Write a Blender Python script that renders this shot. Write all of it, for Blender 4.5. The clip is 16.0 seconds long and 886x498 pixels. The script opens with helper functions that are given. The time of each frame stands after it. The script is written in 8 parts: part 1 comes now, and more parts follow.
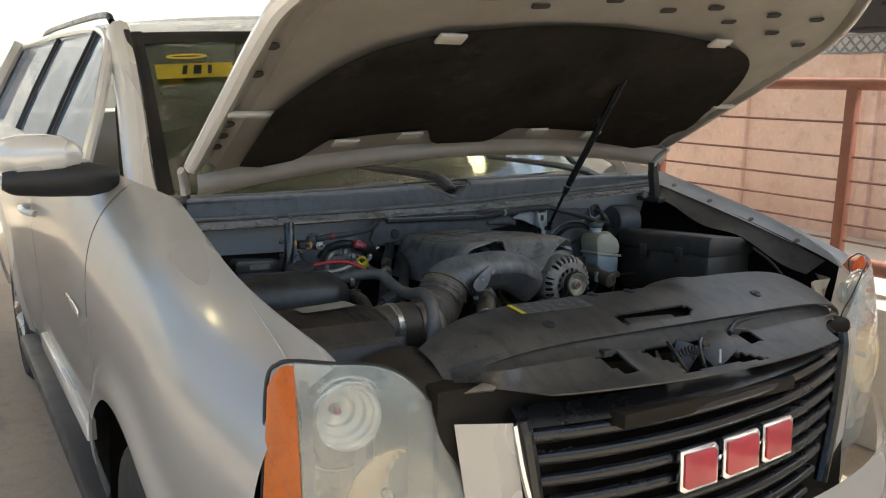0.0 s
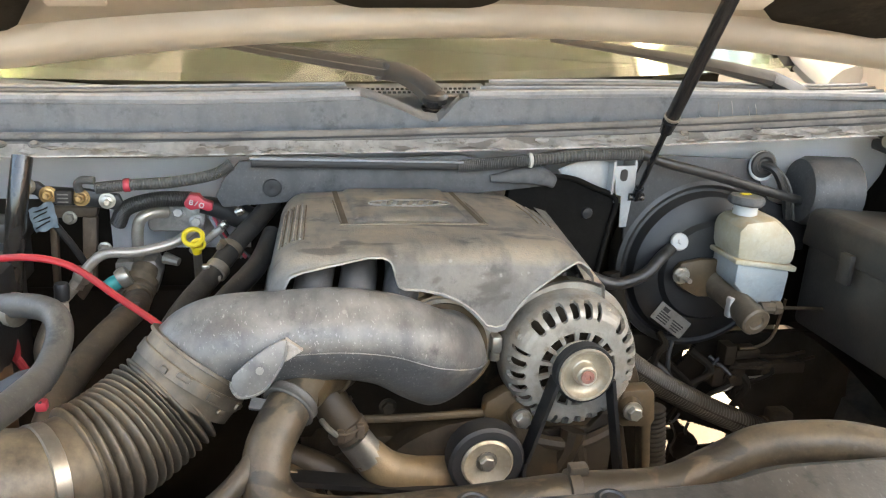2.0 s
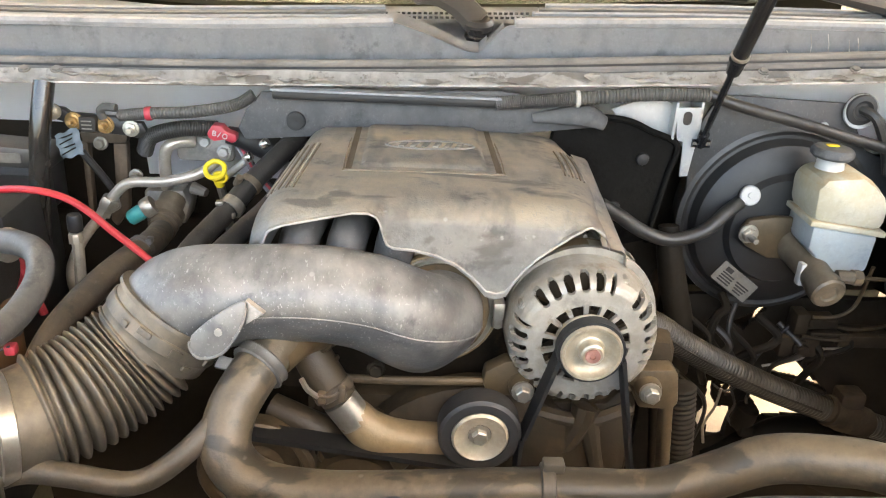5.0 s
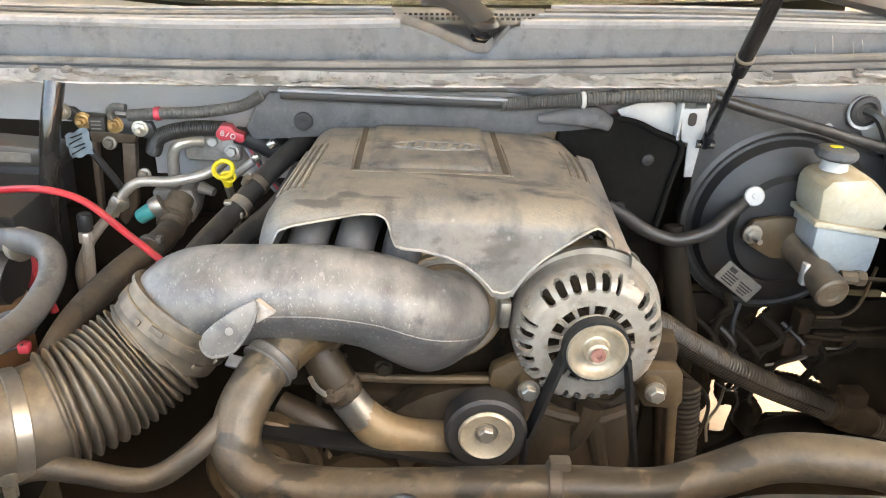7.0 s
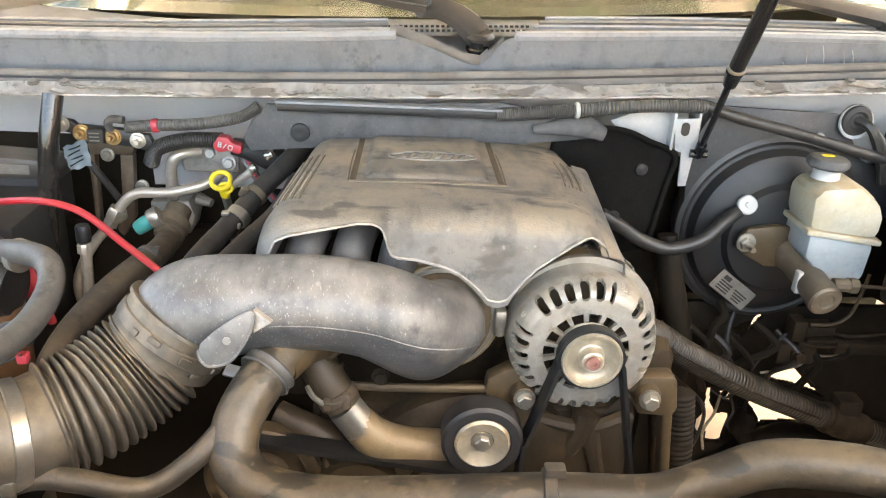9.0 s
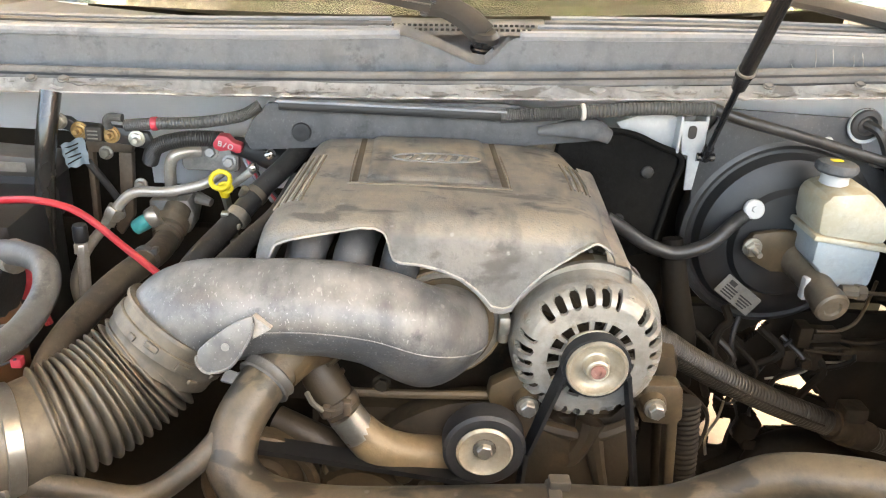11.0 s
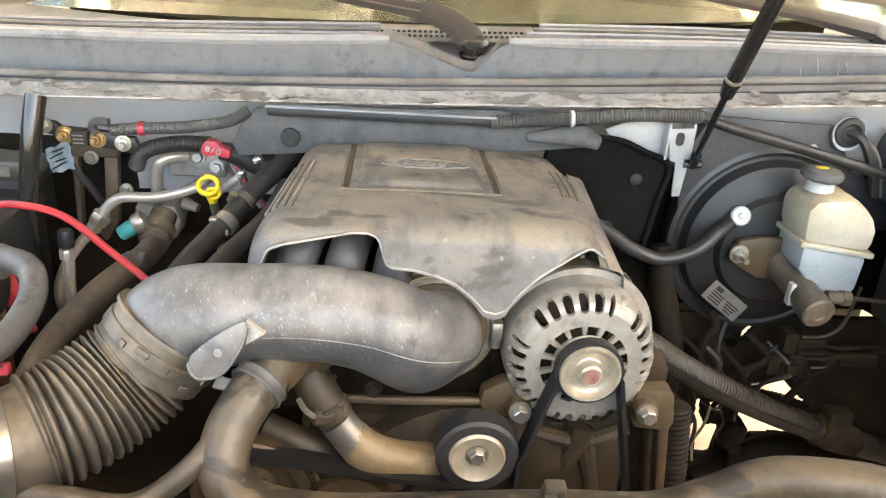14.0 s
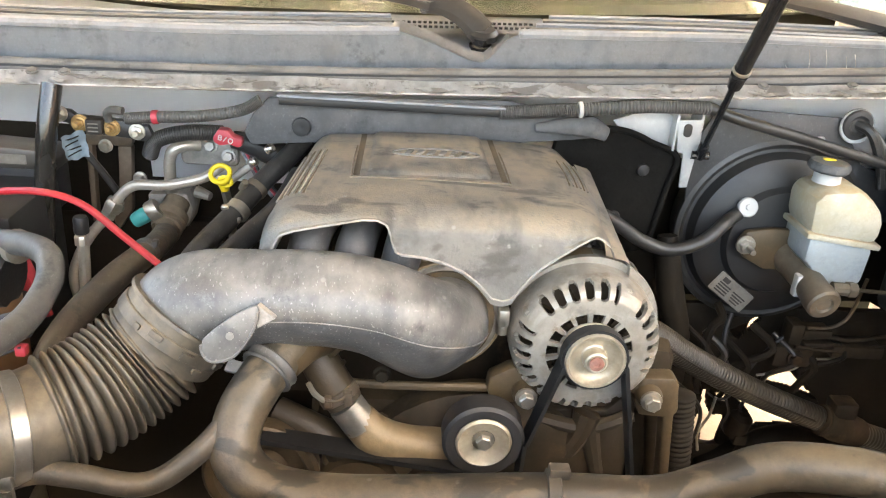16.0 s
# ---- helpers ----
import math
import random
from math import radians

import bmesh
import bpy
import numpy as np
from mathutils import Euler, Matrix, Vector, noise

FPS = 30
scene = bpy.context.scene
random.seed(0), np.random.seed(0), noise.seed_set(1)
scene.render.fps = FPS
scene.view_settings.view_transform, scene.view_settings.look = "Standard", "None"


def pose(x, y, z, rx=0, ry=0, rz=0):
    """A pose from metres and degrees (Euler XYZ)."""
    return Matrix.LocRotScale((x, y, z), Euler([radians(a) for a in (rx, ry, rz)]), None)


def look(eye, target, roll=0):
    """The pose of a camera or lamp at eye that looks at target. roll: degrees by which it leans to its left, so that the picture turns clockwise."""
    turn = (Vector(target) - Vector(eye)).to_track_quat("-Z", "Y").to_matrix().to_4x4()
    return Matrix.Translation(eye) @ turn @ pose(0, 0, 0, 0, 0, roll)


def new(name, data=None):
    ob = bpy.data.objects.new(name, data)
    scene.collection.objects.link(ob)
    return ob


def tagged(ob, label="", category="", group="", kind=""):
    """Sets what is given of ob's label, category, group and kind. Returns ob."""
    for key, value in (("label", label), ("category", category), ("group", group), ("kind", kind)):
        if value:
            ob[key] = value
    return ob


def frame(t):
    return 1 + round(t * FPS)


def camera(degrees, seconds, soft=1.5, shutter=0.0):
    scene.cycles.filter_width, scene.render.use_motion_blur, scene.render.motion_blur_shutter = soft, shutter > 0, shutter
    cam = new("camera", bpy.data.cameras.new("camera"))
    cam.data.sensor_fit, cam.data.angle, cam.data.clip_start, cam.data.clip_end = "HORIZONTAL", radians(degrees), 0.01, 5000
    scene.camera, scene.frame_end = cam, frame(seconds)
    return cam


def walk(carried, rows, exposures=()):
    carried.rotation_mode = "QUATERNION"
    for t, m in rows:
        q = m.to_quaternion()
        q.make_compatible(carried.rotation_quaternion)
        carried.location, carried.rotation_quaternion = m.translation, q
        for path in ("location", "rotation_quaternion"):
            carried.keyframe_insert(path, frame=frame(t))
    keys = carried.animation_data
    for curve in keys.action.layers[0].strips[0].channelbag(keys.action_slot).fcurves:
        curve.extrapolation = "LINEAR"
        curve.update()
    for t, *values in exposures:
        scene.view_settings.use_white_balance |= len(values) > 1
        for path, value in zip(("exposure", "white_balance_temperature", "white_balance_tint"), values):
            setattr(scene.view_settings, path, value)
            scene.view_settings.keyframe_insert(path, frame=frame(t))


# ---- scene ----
cam = camera(57.5, 16.0, soft=1.15)
PATH = [
    (0.0, (-1.32, -1.9, 1.628), (-0.259, -0.255, 1.218), 0.48),
    (0.5, (-0.952, -1.647, 1.62), (-0.026, 0.061, 1.145), 0.88),
    (1.0, (-0.658, -1.357, 1.602), (0.091, 0.407, 1.029), 1.08),
    (1.5, (-0.397, -1.206, 1.572), (0.146, 0.598, 0.901), 1.21),
    (2.0, (-0.242, -1.102, 1.565), (0.126, 0.713, 0.809), 1.41),
    (2.5, (-0.136, -1.033, 1.57), (0.068, 0.777, 0.744), 1.05),
    (3.0, (-0.083, -1.027, 1.574), (0.018, 0.764, 0.689), 0.54),
    (3.5, (-0.102, -1.014, 1.578), (-0.03, 0.759, 0.655), 0.44),
    (4.0, (-0.102, -1.013, 1.578), (-0.051, 0.75, 0.635), 0.17),
    (4.5, (-0.1, -1.02, 1.578), (-0.05, 0.734, 0.619), 0.16),
    (7.0, (-0.106, -1.031, 1.585), (-0.062, 0.718, 0.616), 0.23),
    (7.5, (-0.105, -1.033, 1.584), (-0.064, 0.718, 0.619), 0.03),
    (8.0, (-0.106, -1.032, 1.584), (-0.056, 0.719, 0.619), 0.05),
    (8.5, (-0.101, -1.039, 1.588), (-0.047, 0.718, 0.633), 0.07),
    (9.0, (-0.104, -1.038, 1.588), (-0.054, 0.723, 0.641), 0.07),
    (11.3, (-0.109, -1.02, 1.589), (-0.053, 0.736, 0.632), 0.77),
    (11.5, (-0.111, -1.026, 1.587), (-0.047, 0.735, 0.641), 0.9),
    (12.0, (-0.117, -1.028, 1.585), (-0.038, 0.729, 0.633), 1.14),
    (12.5, (-0.121, -1.023, 1.583), (-0.028, 0.737, 0.637), 1.28),
    (13.0, (-0.121, -1.019, 1.586), (-0.011, 0.742, 0.643), 1.53),
    (13.5, (-0.121, -1.015, 1.584), (-0.011, 0.745, 0.641), 1.53),
    (14.0, (-0.121, -1.02, 1.585), (-0.018, 0.744, 0.648), 1.42),
    (14.5, (-0.127, -1.025, 1.584), (-0.027, 0.741, 0.65), 1.41),
    (15.0, (-0.124, -1.025, 1.586), (-0.03, 0.74, 0.649), 1.39),
    (15.5, (-0.122, -1.029, 1.586), (-0.037, 0.735, 0.647), 1.36),
    (16.0, (-0.12, -1.033, 1.586), (-0.041, 0.724, 0.633), 1.44),
]
walk(cam, [(t, look(eye, target, roll)) for t, eye, target, roll in PATH], [(0.0, 1.17, 5950, 0), (0.6, 1.75, 6200, 0), (1.1, 2.90, 6800, 3), (1.7, 3.3, 7000, 3), (2.6, 3.62, 7000, 3), (4.0, 3.78, 7300, 5), (7.0, 3.84, 7400, 5), (16.0, 3.84, 7400, 5)])

# ---- light ----
world = bpy.data.worlds.new("sky")
scene.world = world
world.use_nodes = True
SUN_ELEVATION, SUN_TURN = radians(62), radians(107)
sky = world.node_tree.nodes.new("ShaderNodeTexSky")
sky.sky_type, sky.sun_disc, sky.sun_elevation, sky.sun_rotation = "NISHITA", False, SUN_ELEVATION, SUN_TURN
sky.dust_density, sky.air_density = 6.0, 1.0
background = world.node_tree.nodes["Background"]
background.inputs["Strength"].default_value = 0.15
world.node_tree.links.new(sky.outputs["Color"], background.inputs["Color"])
sun = new("sun", bpy.data.lights.new("sun", "SUN"))
sun.data.energy, sun.data.angle, sun.data.color = 3.4, radians(0.6), (1.0, 0.96, 0.90)
sun.matrix_world = look((5.1, -1.55, 10.0), (0, 0, 0))

# ---- helpers of this scene ----
def catmull(points, per=8):
    """A smooth line through a few points, as vectors."""
    p = [Vector(q) for q in points]
    if len(p) == 2:
        return [p[0].lerp(p[1], i / per) for i in range(per + 1)]
    p = [2 * p[0] - p[1]] + p + [2 * p[-1] - p[-2]]
    out = []
    for i in range(1, len(p) - 2):
        a, b, c, d = p[i - 1:i + 3]
        for k in range(per):
            t = k / per
            out.append(0.5 * (2 * b + (c - a) * t + (2 * a - 5 * b + 4 * c - d) * t * t + (3 * b - a - 3 * c + d) * t ** 3))
    return out + [p[-2]]


def skin(bm, rings, caps=True, loop=True):
    """Joins rings of places into a skin."""
    rows = [[bm.verts.new(v) for v in ring] for ring in rings]
    n = len(rows[0])
    for a, b in zip(rows, rows[1:]):
        for i in range(n if loop else n - 1):
            j = (i + 1) % n
            bm.faces.new((a[i], a[j], b[j], b[i]))
    if caps and loop:
        bm.faces.new(rows[0][::-1])
        bm.faces.new(rows[-1])
    return bm


def tube(points, radius, sides=14, per=8, wave=0.0, ribs=0, flat=1.0):
    """A hose along points; radius: a number or one for each point; ribs: corrugations of height wave."""
    line = catmull(points, per if not ribs else max(per, int(ribs * 6 / max(1, len(points) - 1))))
    n = len(line)
    rings, side = [], None
    for i, c in enumerate(line):
        d = (line[min(i + 1, n - 1)] - line[max(i - 1, 0)]).normalized()
        side = d.orthogonal() if side is None else side - d * side.dot(d)
        side.normalize()
        up = d.cross(side)
        if isinstance(radius, (int, float)):
            r = radius
        else:
            s = i / (n - 1) * (len(radius) - 1)
            k = min(int(s), len(radius) - 2)
            r = radius[k] + (radius[k + 1] - radius[k]) * (s - k)
        if ribs:
            r += wave * (abs(math.sin(math.pi * ribs * i / (n - 1))) ** 0.75 - 0.5) * 2
        rings.append([c + (side * math.cos(a) + up * math.sin(a) * flat) * r for a in (2 * math.pi * k / sides for k in range(sides))])
    return skin(bmesh.new(), rings)


def lathe(profile, centre, axis=(0, -1, 0), sides=32, caps=True):
    """A turned body: profile of (radius, way along axis)."""
    d = Vector(axis).normalized()
    u = d.orthogonal().normalized()
    w = d.cross(u)
    rings = [[Vector(centre) + d * h + (u * math.cos(a) + w * math.sin(a)) * max(r, 1e-4) for a in (2 * math.pi * k / sides for k in range(sides))] for r, h in profile]
    return skin(bmesh.new(), rings, caps)


def box(x0, x1, y0, y1, z0, z1, bevel=0.004, seg=2):
    bm = bmesh.new()
    bmesh.ops.create_cube(bm, size=1, matrix=Matrix.Translation(((x0 + x1) / 2, (y0 + y1) / 2, (z0 + z1) / 2)) @ Matrix.Diagonal((x1 - x0, y1 - y0, z1 - z0, 1)))
    if bevel:
        bmesh.ops.bevel(bm, geom=bm.edges[:], offset=bevel, segments=seg, affect="EDGES", profile=0.5)
    return bm


def prism(outline, depth, m, bevel=0.0):
    """An outline of (u, v) pushed depth along the frame's third axis."""
    bm = bmesh.new()
    skin(bm, [[m @ Vector((u, v, w)) for u, v in outline] for w in (0, depth)])
    bmesh.ops.recalc_face_normals(bm, faces=bm.faces[:])
    if bevel:
        edges = [e for e in bm.edges if len(e.link_faces) == 2 and e.calc_face_angle(0) > 0.5]
        bmesh.ops.bevel(bm, geom=edges, offset=bevel, segments=2, affect="EDGES", profile=0.5)
    return bm


def sheet(f, nu, nv, thick=0.0):
    """A surface f(u, v) with u, v in 0..1, with thickness on its back."""
    bm = bmesh.new()
    skin(bm, [[Vector(f(i / nu, j / nv)) for i in range(nu + 1)] for j in range(nv + 1)], loop=False)
    if thick:
        bmesh.ops.solidify(bm, geom=bm.faces[:], thickness=thick)
    return bm


def facing(origin, normal, up=(0, 0, 1)):
    """A frame at origin whose third axis is the normal."""
    n = Vector(normal).normalized()
    u = Vector(up).cross(n).normalized()
    v = n.cross(u)
    return Matrix.Translation(origin) @ Matrix((u, v, n)).transposed().to_4x4()


def rounded(w, h, r, seg=4):
    """A rounded rectangle's outline round its middle."""
    out = []
    for cx, cy, a0 in ((w / 2 - r, h / 2 - r, 0), (r - w / 2, h / 2 - r, 90), (r - w / 2, r - h / 2, 180), (w / 2 - r, r - h / 2, 270)):
        out += [(cx + r * math.cos(radians(a0 + 90 * k / seg)), cy + r * math.sin(radians(a0 + 90 * k / seg))) for k in range(seg + 1)]
    return out


def merge(*parts):
    bm = bmesh.new()
    for p in parts:
        me = bpy.data.meshes.new("joined")
        p.to_mesh(me)
        p.free()
        bm.from_mesh(me)
        bpy.data.meshes.remove(me)
    return bm


def hexbolt(place, axis, r=0.008, h=0.006):
    """A hexagonal bolt head on a flange."""
    return merge(lathe([(0, 0), (r * 1.35, 0), (r * 1.35, h * 0.3), (r, h * 0.35), (0, h * 0.35)], place, axis, 16),
                 lathe([(r, h * 0.3), (r, h * 0.9), (r * 0.85, h), (0, h)], place, axis, 6))


# The engine bay is laid out in a frame of its own, which leans a little against the level ground.
BAY = Matrix(((0.9988, -0.0019, 0.0490, -0.0613), (-0.0019, 0.9972, 0.0753, -0.0941), (-0.0490, -0.0753, 0.9960, 0.0050), (0, 0, 0, 1)))
LEVEL = Matrix.Identity(4)
laid = LEVEL


def thing(name, base, label, category, group=""):
    ob = new(name)
    ob.empty_display_size = 0.05
    ob.location = laid @ Vector(base)
    return tagged(ob, label, category, group)


def part(name, bm, material, parent=None, label="", smooth=35):
    """Links a bmesh as one mesh object under a thing or a part."""
    bmesh.ops.recalc_face_normals(bm, faces=bm.faces[:])
    bm.transform(laid)
    me = bpy.data.meshes.new(name)
    bm.to_mesh(me)
    bm.free()
    for p in me.polygons:
        p.use_smooth = True
    me.set_sharp_from_angle(angle=radians(smooth))
    me.materials.append(material)
    ob = new(name, me)
    if parent:
        ob.parent = parent
        ob.matrix_parent_inverse = Matrix.Translation(-parent.location)
    return tagged(ob, label) if label else ob


# ---- materials ----
def material(name, colour, rough=0.5, metal=0.0, other=None, scale=12.0, dust=0.0, dust_colour=(0.30, 0.255, 0.195), bump=0.15, grain=180.0, coat=0.0, stain=None, specks=0.0, smear=None, splats=0.0, rub_scale=11.0, rub_from=0.585, settle=(-0.3, 0.9)):
    """A surface with variation at two scales, fine relief, and dust that settles on what faces up."""
    mat = bpy.data.materials.new(name)
    mat.use_nodes = True
    nodes, links = mat.node_tree.nodes, mat.node_tree.links
    shader = nodes["Principled BSDF"]
    shader.inputs["Metallic"].default_value = metal
    shader.inputs["Coat Weight"].default_value = coat
    shader.inputs["Coat Roughness"].default_value = 0.06
    shader.inputs["Specular IOR Level"].default_value = 0.04 if rough > 0.85 else 0.18 if rough > 0.6 else 0.5
    place = nodes.new("ShaderNodeTexCoord")

    def noisy(s, detail=4.0, rough_=0.6):
        n = nodes.new("ShaderNodeTexNoise")
        n.inputs["Scale"].default_value, n.inputs["Detail"].default_value, n.inputs["Roughness"].default_value = s, detail, rough_
        links.new(place.outputs["Object"], n.inputs["Vector"])
        return n.outputs["Fac"]

    def spread(value, a, b, c=0.0, d=1.0):
        n = nodes.new("ShaderNodeMapRange")
        n.inputs[1].default_value, n.inputs[2].default_value, n.inputs[3].default_value, n.inputs[4].default_value = a, b, c, d
        links.new(value, n.inputs[0])
        return n.outputs[0]

    def mixed(fac, a, b):
        n = nodes.new("ShaderNodeMix")
        n.data_type = "RGBA"
        links.new(fac, n.inputs[0])
        for socket, value in ((n.inputs[6], a), (n.inputs[7], b)):
            if isinstance(value, tuple):
                socket.default_value = (*value, 1)
            else:
                links.new(value, socket)
        return n.outputs[2]

    broad, fine = noisy(scale), noisy(grain, 3.0)
    col = mixed(spread(broad, 0.35, 0.65), colour, other or tuple(c * 0.72 for c in colour))
    if bump > 0.05:
        col = mixed(spread(fine, 0.5, 0.8, 0.0, 0.35), col, tuple(min(1.0, c * 1.35 + 0.01) for c in colour))
    if bump > 0.05:
        col = mixed(spread(noisy(grain * 0.3, 6.0, 0.75), 0.52, 0.72, 0.0, 0.45), col, tuple(c * 0.5 for c in colour))
    if stain:
        col = mixed(spread(noisy(scale * 1.4, 6.0, 0.7), 0.57, 0.66, 0.0, 0.8), col, stain)
    ro = spread(broad, 0.3, 0.7, max(0.02, rough - 0.08), min(1.0, rough + 0.1))
    if dust:
        up = nodes.new("ShaderNodeSeparateXYZ")
        geo = nodes.new("ShaderNodeNewGeometry")
        links.new(geo.outputs["Normal"], up.inputs[0])
        times = nodes.new("ShaderNodeMath")
        times.operation = "MULTIPLY"
        links.new(spread(up.outputs["Z"], *settle, 0.12, 1.0), times.inputs[0])
        links.new(spread(noisy(scale * 2.3, 8.0, 0.65), 0.36, 0.64, dust * 0.25, dust), times.inputs[1])
        col = mixed(times.outputs[0], col, dust_colour)
        keep = nodes.new("ShaderNodeMix")
        links.new(times.outputs[0], keep.inputs[0])
        links.new(ro, keep.inputs[2])
        keep.inputs[3].default_value = 0.46
        ro = keep.outputs[0]
        if metal:
            less = nodes.new("ShaderNodeMix")
            links.new(times.outputs[0], less.inputs[0])
            less.inputs[2].default_value, less.inputs[3].default_value = metal, 0.0
            links.new(less.outputs[0], shader.inputs["Metallic"])
    if specks:
        turn = nodes.new("ShaderNodeMapping")
        turn.inputs["Rotation"].default_value, turn.inputs["Scale"].default_value = (0.5, 0.9, 0.35), (1.0, 0.33, 0.7)
        links.new(place.outputs["Object"], turn.inputs["Vector"])
        scratch = nodes.new("ShaderNodeTexNoise")
        scratch.inputs["Scale"].default_value, scratch.inputs["Detail"].default_value = 520.0, 1.0
        links.new(turn.outputs["Vector"], scratch.inputs["Vector"])
        both = nodes.new("ShaderNodeMath")
        both.operation = "MULTIPLY"
        links.new(spread(scratch.outputs["Fac"], 0.665, 0.71, 0.0, specks), both.inputs[0])
        links.new(spread(noisy(11.0, 3.0, 0.6), 0.40, 0.64, 0.20, 0.85), both.inputs[1])
        col = mixed(both.outputs[0], col, (0.40, 0.39, 0.37))
        col = mixed(spread(noisy(60.0, 6.0, 0.8), 0.56, 0.68, 0.0, specks * 0.7), col, tuple(0.5 * c + 0.16 for c in colour))
        wipe = nodes.new("ShaderNodeTexNoise")
        wipe.inputs["Scale"].default_value, wipe.inputs["Detail"].default_value = 42.0, 5.0
        links.new(turn.outputs["Vector"], wipe.inputs["Vector"])
        col = mixed(spread(wipe.outputs["Fac"], 0.50, 0.68, 0.0, 0.5), col, tuple(c * 0.6 for c in colour))
        col = mixed(spread(noisy(23.0, 5.0, 0.7), 0.43, 0.33, 0.0, 0.7), col, tuple(c * 0.5 for c in colour))
    if smear:
        rub = nodes.new("ShaderNodeTexNoise")
        rub.inputs["Scale"].default_value, rub.inputs["Detail"].default_value, rub.inputs["Distortion"].default_value = rub_scale, 6.0, 0.6
        slant = nodes.new("ShaderNodeMapping")
        slant.inputs["Rotation"].default_value, slant.inputs["Scale"].default_value = (0.0, 0.0, 0.4), (0.7, 1.5, 1.2)
        links.new(place.outputs["Object"], slant.inputs["Vector"])
        links.new(slant.outputs["Vector"], rub.inputs["Vector"])
        col = mixed(spread(rub.outputs["Fac"], rub_from, rub_from + 0.04, 0.0, 0.72), col, smear)
    if splats:
        drop = nodes.new("ShaderNodeTexVoronoi")
        drop.inputs["Scale"].default_value = 70.0
        links.new(place.outputs["Object"], drop.inputs["Vector"])
        spot = nodes.new("ShaderNodeMath")
        spot.operation = "MULTIPLY"
        links.new(spread(drop.outputs["Distance"], 0.20, 0.12, 0.0, splats), spot.inputs[0])
        links.new(spread(noisy(34.0, 3.0, 0.7), 0.56, 0.62), spot.inputs[1])
        col = mixed(spot.outputs[0], col, (0.52, 0.50, 0.46))
    links.new(col, shader.inputs["Base Color"])
    links.new(ro, shader.inputs["Roughness"])
    if bump:
        b = nodes.new("ShaderNodeBump")
        b.inputs["Strength"].default_value, b.inputs["Distance"].default_value = bump, 0.002
        links.new(fine, b.inputs["Height"])
        links.new(b.outputs["Normal"], shader.inputs["Normal"])
    return mat


def body_paint(name, colour):
    """Lacquered metallic paint, slightly uneven in gloss."""
    mat = bpy.data.materials.new(name)
    mat.use_nodes = True
    nodes, links = mat.node_tree.nodes, mat.node_tree.links
    s = nodes["Principled BSDF"]
    s.inputs["Base Color"].default_value = (*colour, 1)
    s.inputs["Metallic"].default_value = 0.3
    s.inputs["Coat Weight"].default_value = 0.9
    s.inputs["Coat Roughness"].default_value = 0.05
    n = nodes.new("ShaderNodeTexNoise")
    n.inputs["Scale"].default_value, n.inputs["Detail"].default_value = 1.3, 1.0
    r = nodes.new("ShaderNodeMapRange")
    r.inputs[3].default_value, r.inputs[4].default_value = 0.22, 0.36
    links.new(n.outputs["Fac"], r.inputs[0])
    links.new(r.outputs[0], s.inputs["Roughness"])
    return mat


def glass(name, colour, rough=0.0, ior=1.45, transmission=1.0):
    mat = bpy.data.materials.new(name)
    mat.use_nodes = True
    s = mat.node_tree.nodes["Principled BSDF"]
    s.inputs["Base Color"].default_value = (*colour, 1)
    s.inputs["Transmission Weight"].default_value = transmission
    s.inputs["Roughness"].default_value = rough
    s.inputs["IOR"].default_value = ior
    return mat


PAINT = body_paint("silver_birch_paint", (0.76, 0.735, 0.685))
PAINT_INNER = material("primered_silver_paint", (0.50, 0.475, 0.425), 0.45, 0.25, (0.43, 0.40, 0.35), 6.0, 0.25, (0.46, 0.38, 0.28), 0.04, 200)
PAINT_BAY = material("dusty_silver_bay_paint", (0.88, 0.89, 0.90), 0.38, 0.1, (0.82, 0.83, 0.84), 9.0, 0.10, (0.66, 0.62, 0.56), 0.05, 150)
COWL = material("weathered_grey_cowl_plastic", (0.2538, 0.2657, 0.2830), 0.40, 0.0, (0.2182, 0.2290, 0.2452), 4.0, 0.24, (0.3456, 0.3305, 0.3067), 0.12, 260, stain=(0.2830, 0.2830, 0.2786), specks=0.12)
SEAL = material("perished_rubber_seal", (0.1063, 0.1000, 0.0925), 0.7, 0.0, (0.2188, 0.2063, 0.1875), 18.0, 0.4, (0.2812, 0.2600, 0.2313), 0.25, 120, stain=(0.0813, 0.0762, 0.0713))
PINCH = material("caulked_pinch_weld", (0.6360, 0.6180, 0.5820), 0.5, 0.1, (0.3600, 0.3420, 0.3144), 34.0, 0.4, (0.4800, 0.4260, 0.3540), 0.5, 90, stain=(0.1140, 0.1008, 0.0840), smear=(0.2040, 0.1800, 0.1500), rub_scale=24.0, rub_from=0.555)
# Real dust, made paler on top to stand in for light missing there.
COVER = material("dusty_grey_cover_lit_top", (0.225, 0.220, 0.211), 0.38, 0.0, (0.300, 0.291, 0.273), 5.0, 1.0, (0.610, 0.520, 0.390), 0.35, 300, stain=(0.150, 0.143, 0.132), specks=0.6, smear=(0.150, 0.138, 0.122), splats=0.9, settle=(0.45, 0.97))
# Dusty on top; the base is darkened to paint shade on the sides.
DUCT = material("dusty_shaded_intake_plastic", (0.040, 0.042, 0.045), 0.30, 0.0, (0.060, 0.061, 0.063), 7.0, 0.75, (0.300, 0.280, 0.250), 0.12, 260, stain=(0.105, 0.098, 0.086), specks=0.7, splats=0.2)
BELLOWS = material("dusty_rubber_bellows", (0.036, 0.031, 0.025), 0.46, 0.0, (0.072, 0.061, 0.046), 14.0, 0.78, (0.262, 0.200, 0.126), 0.15, 200, specks=0.08)
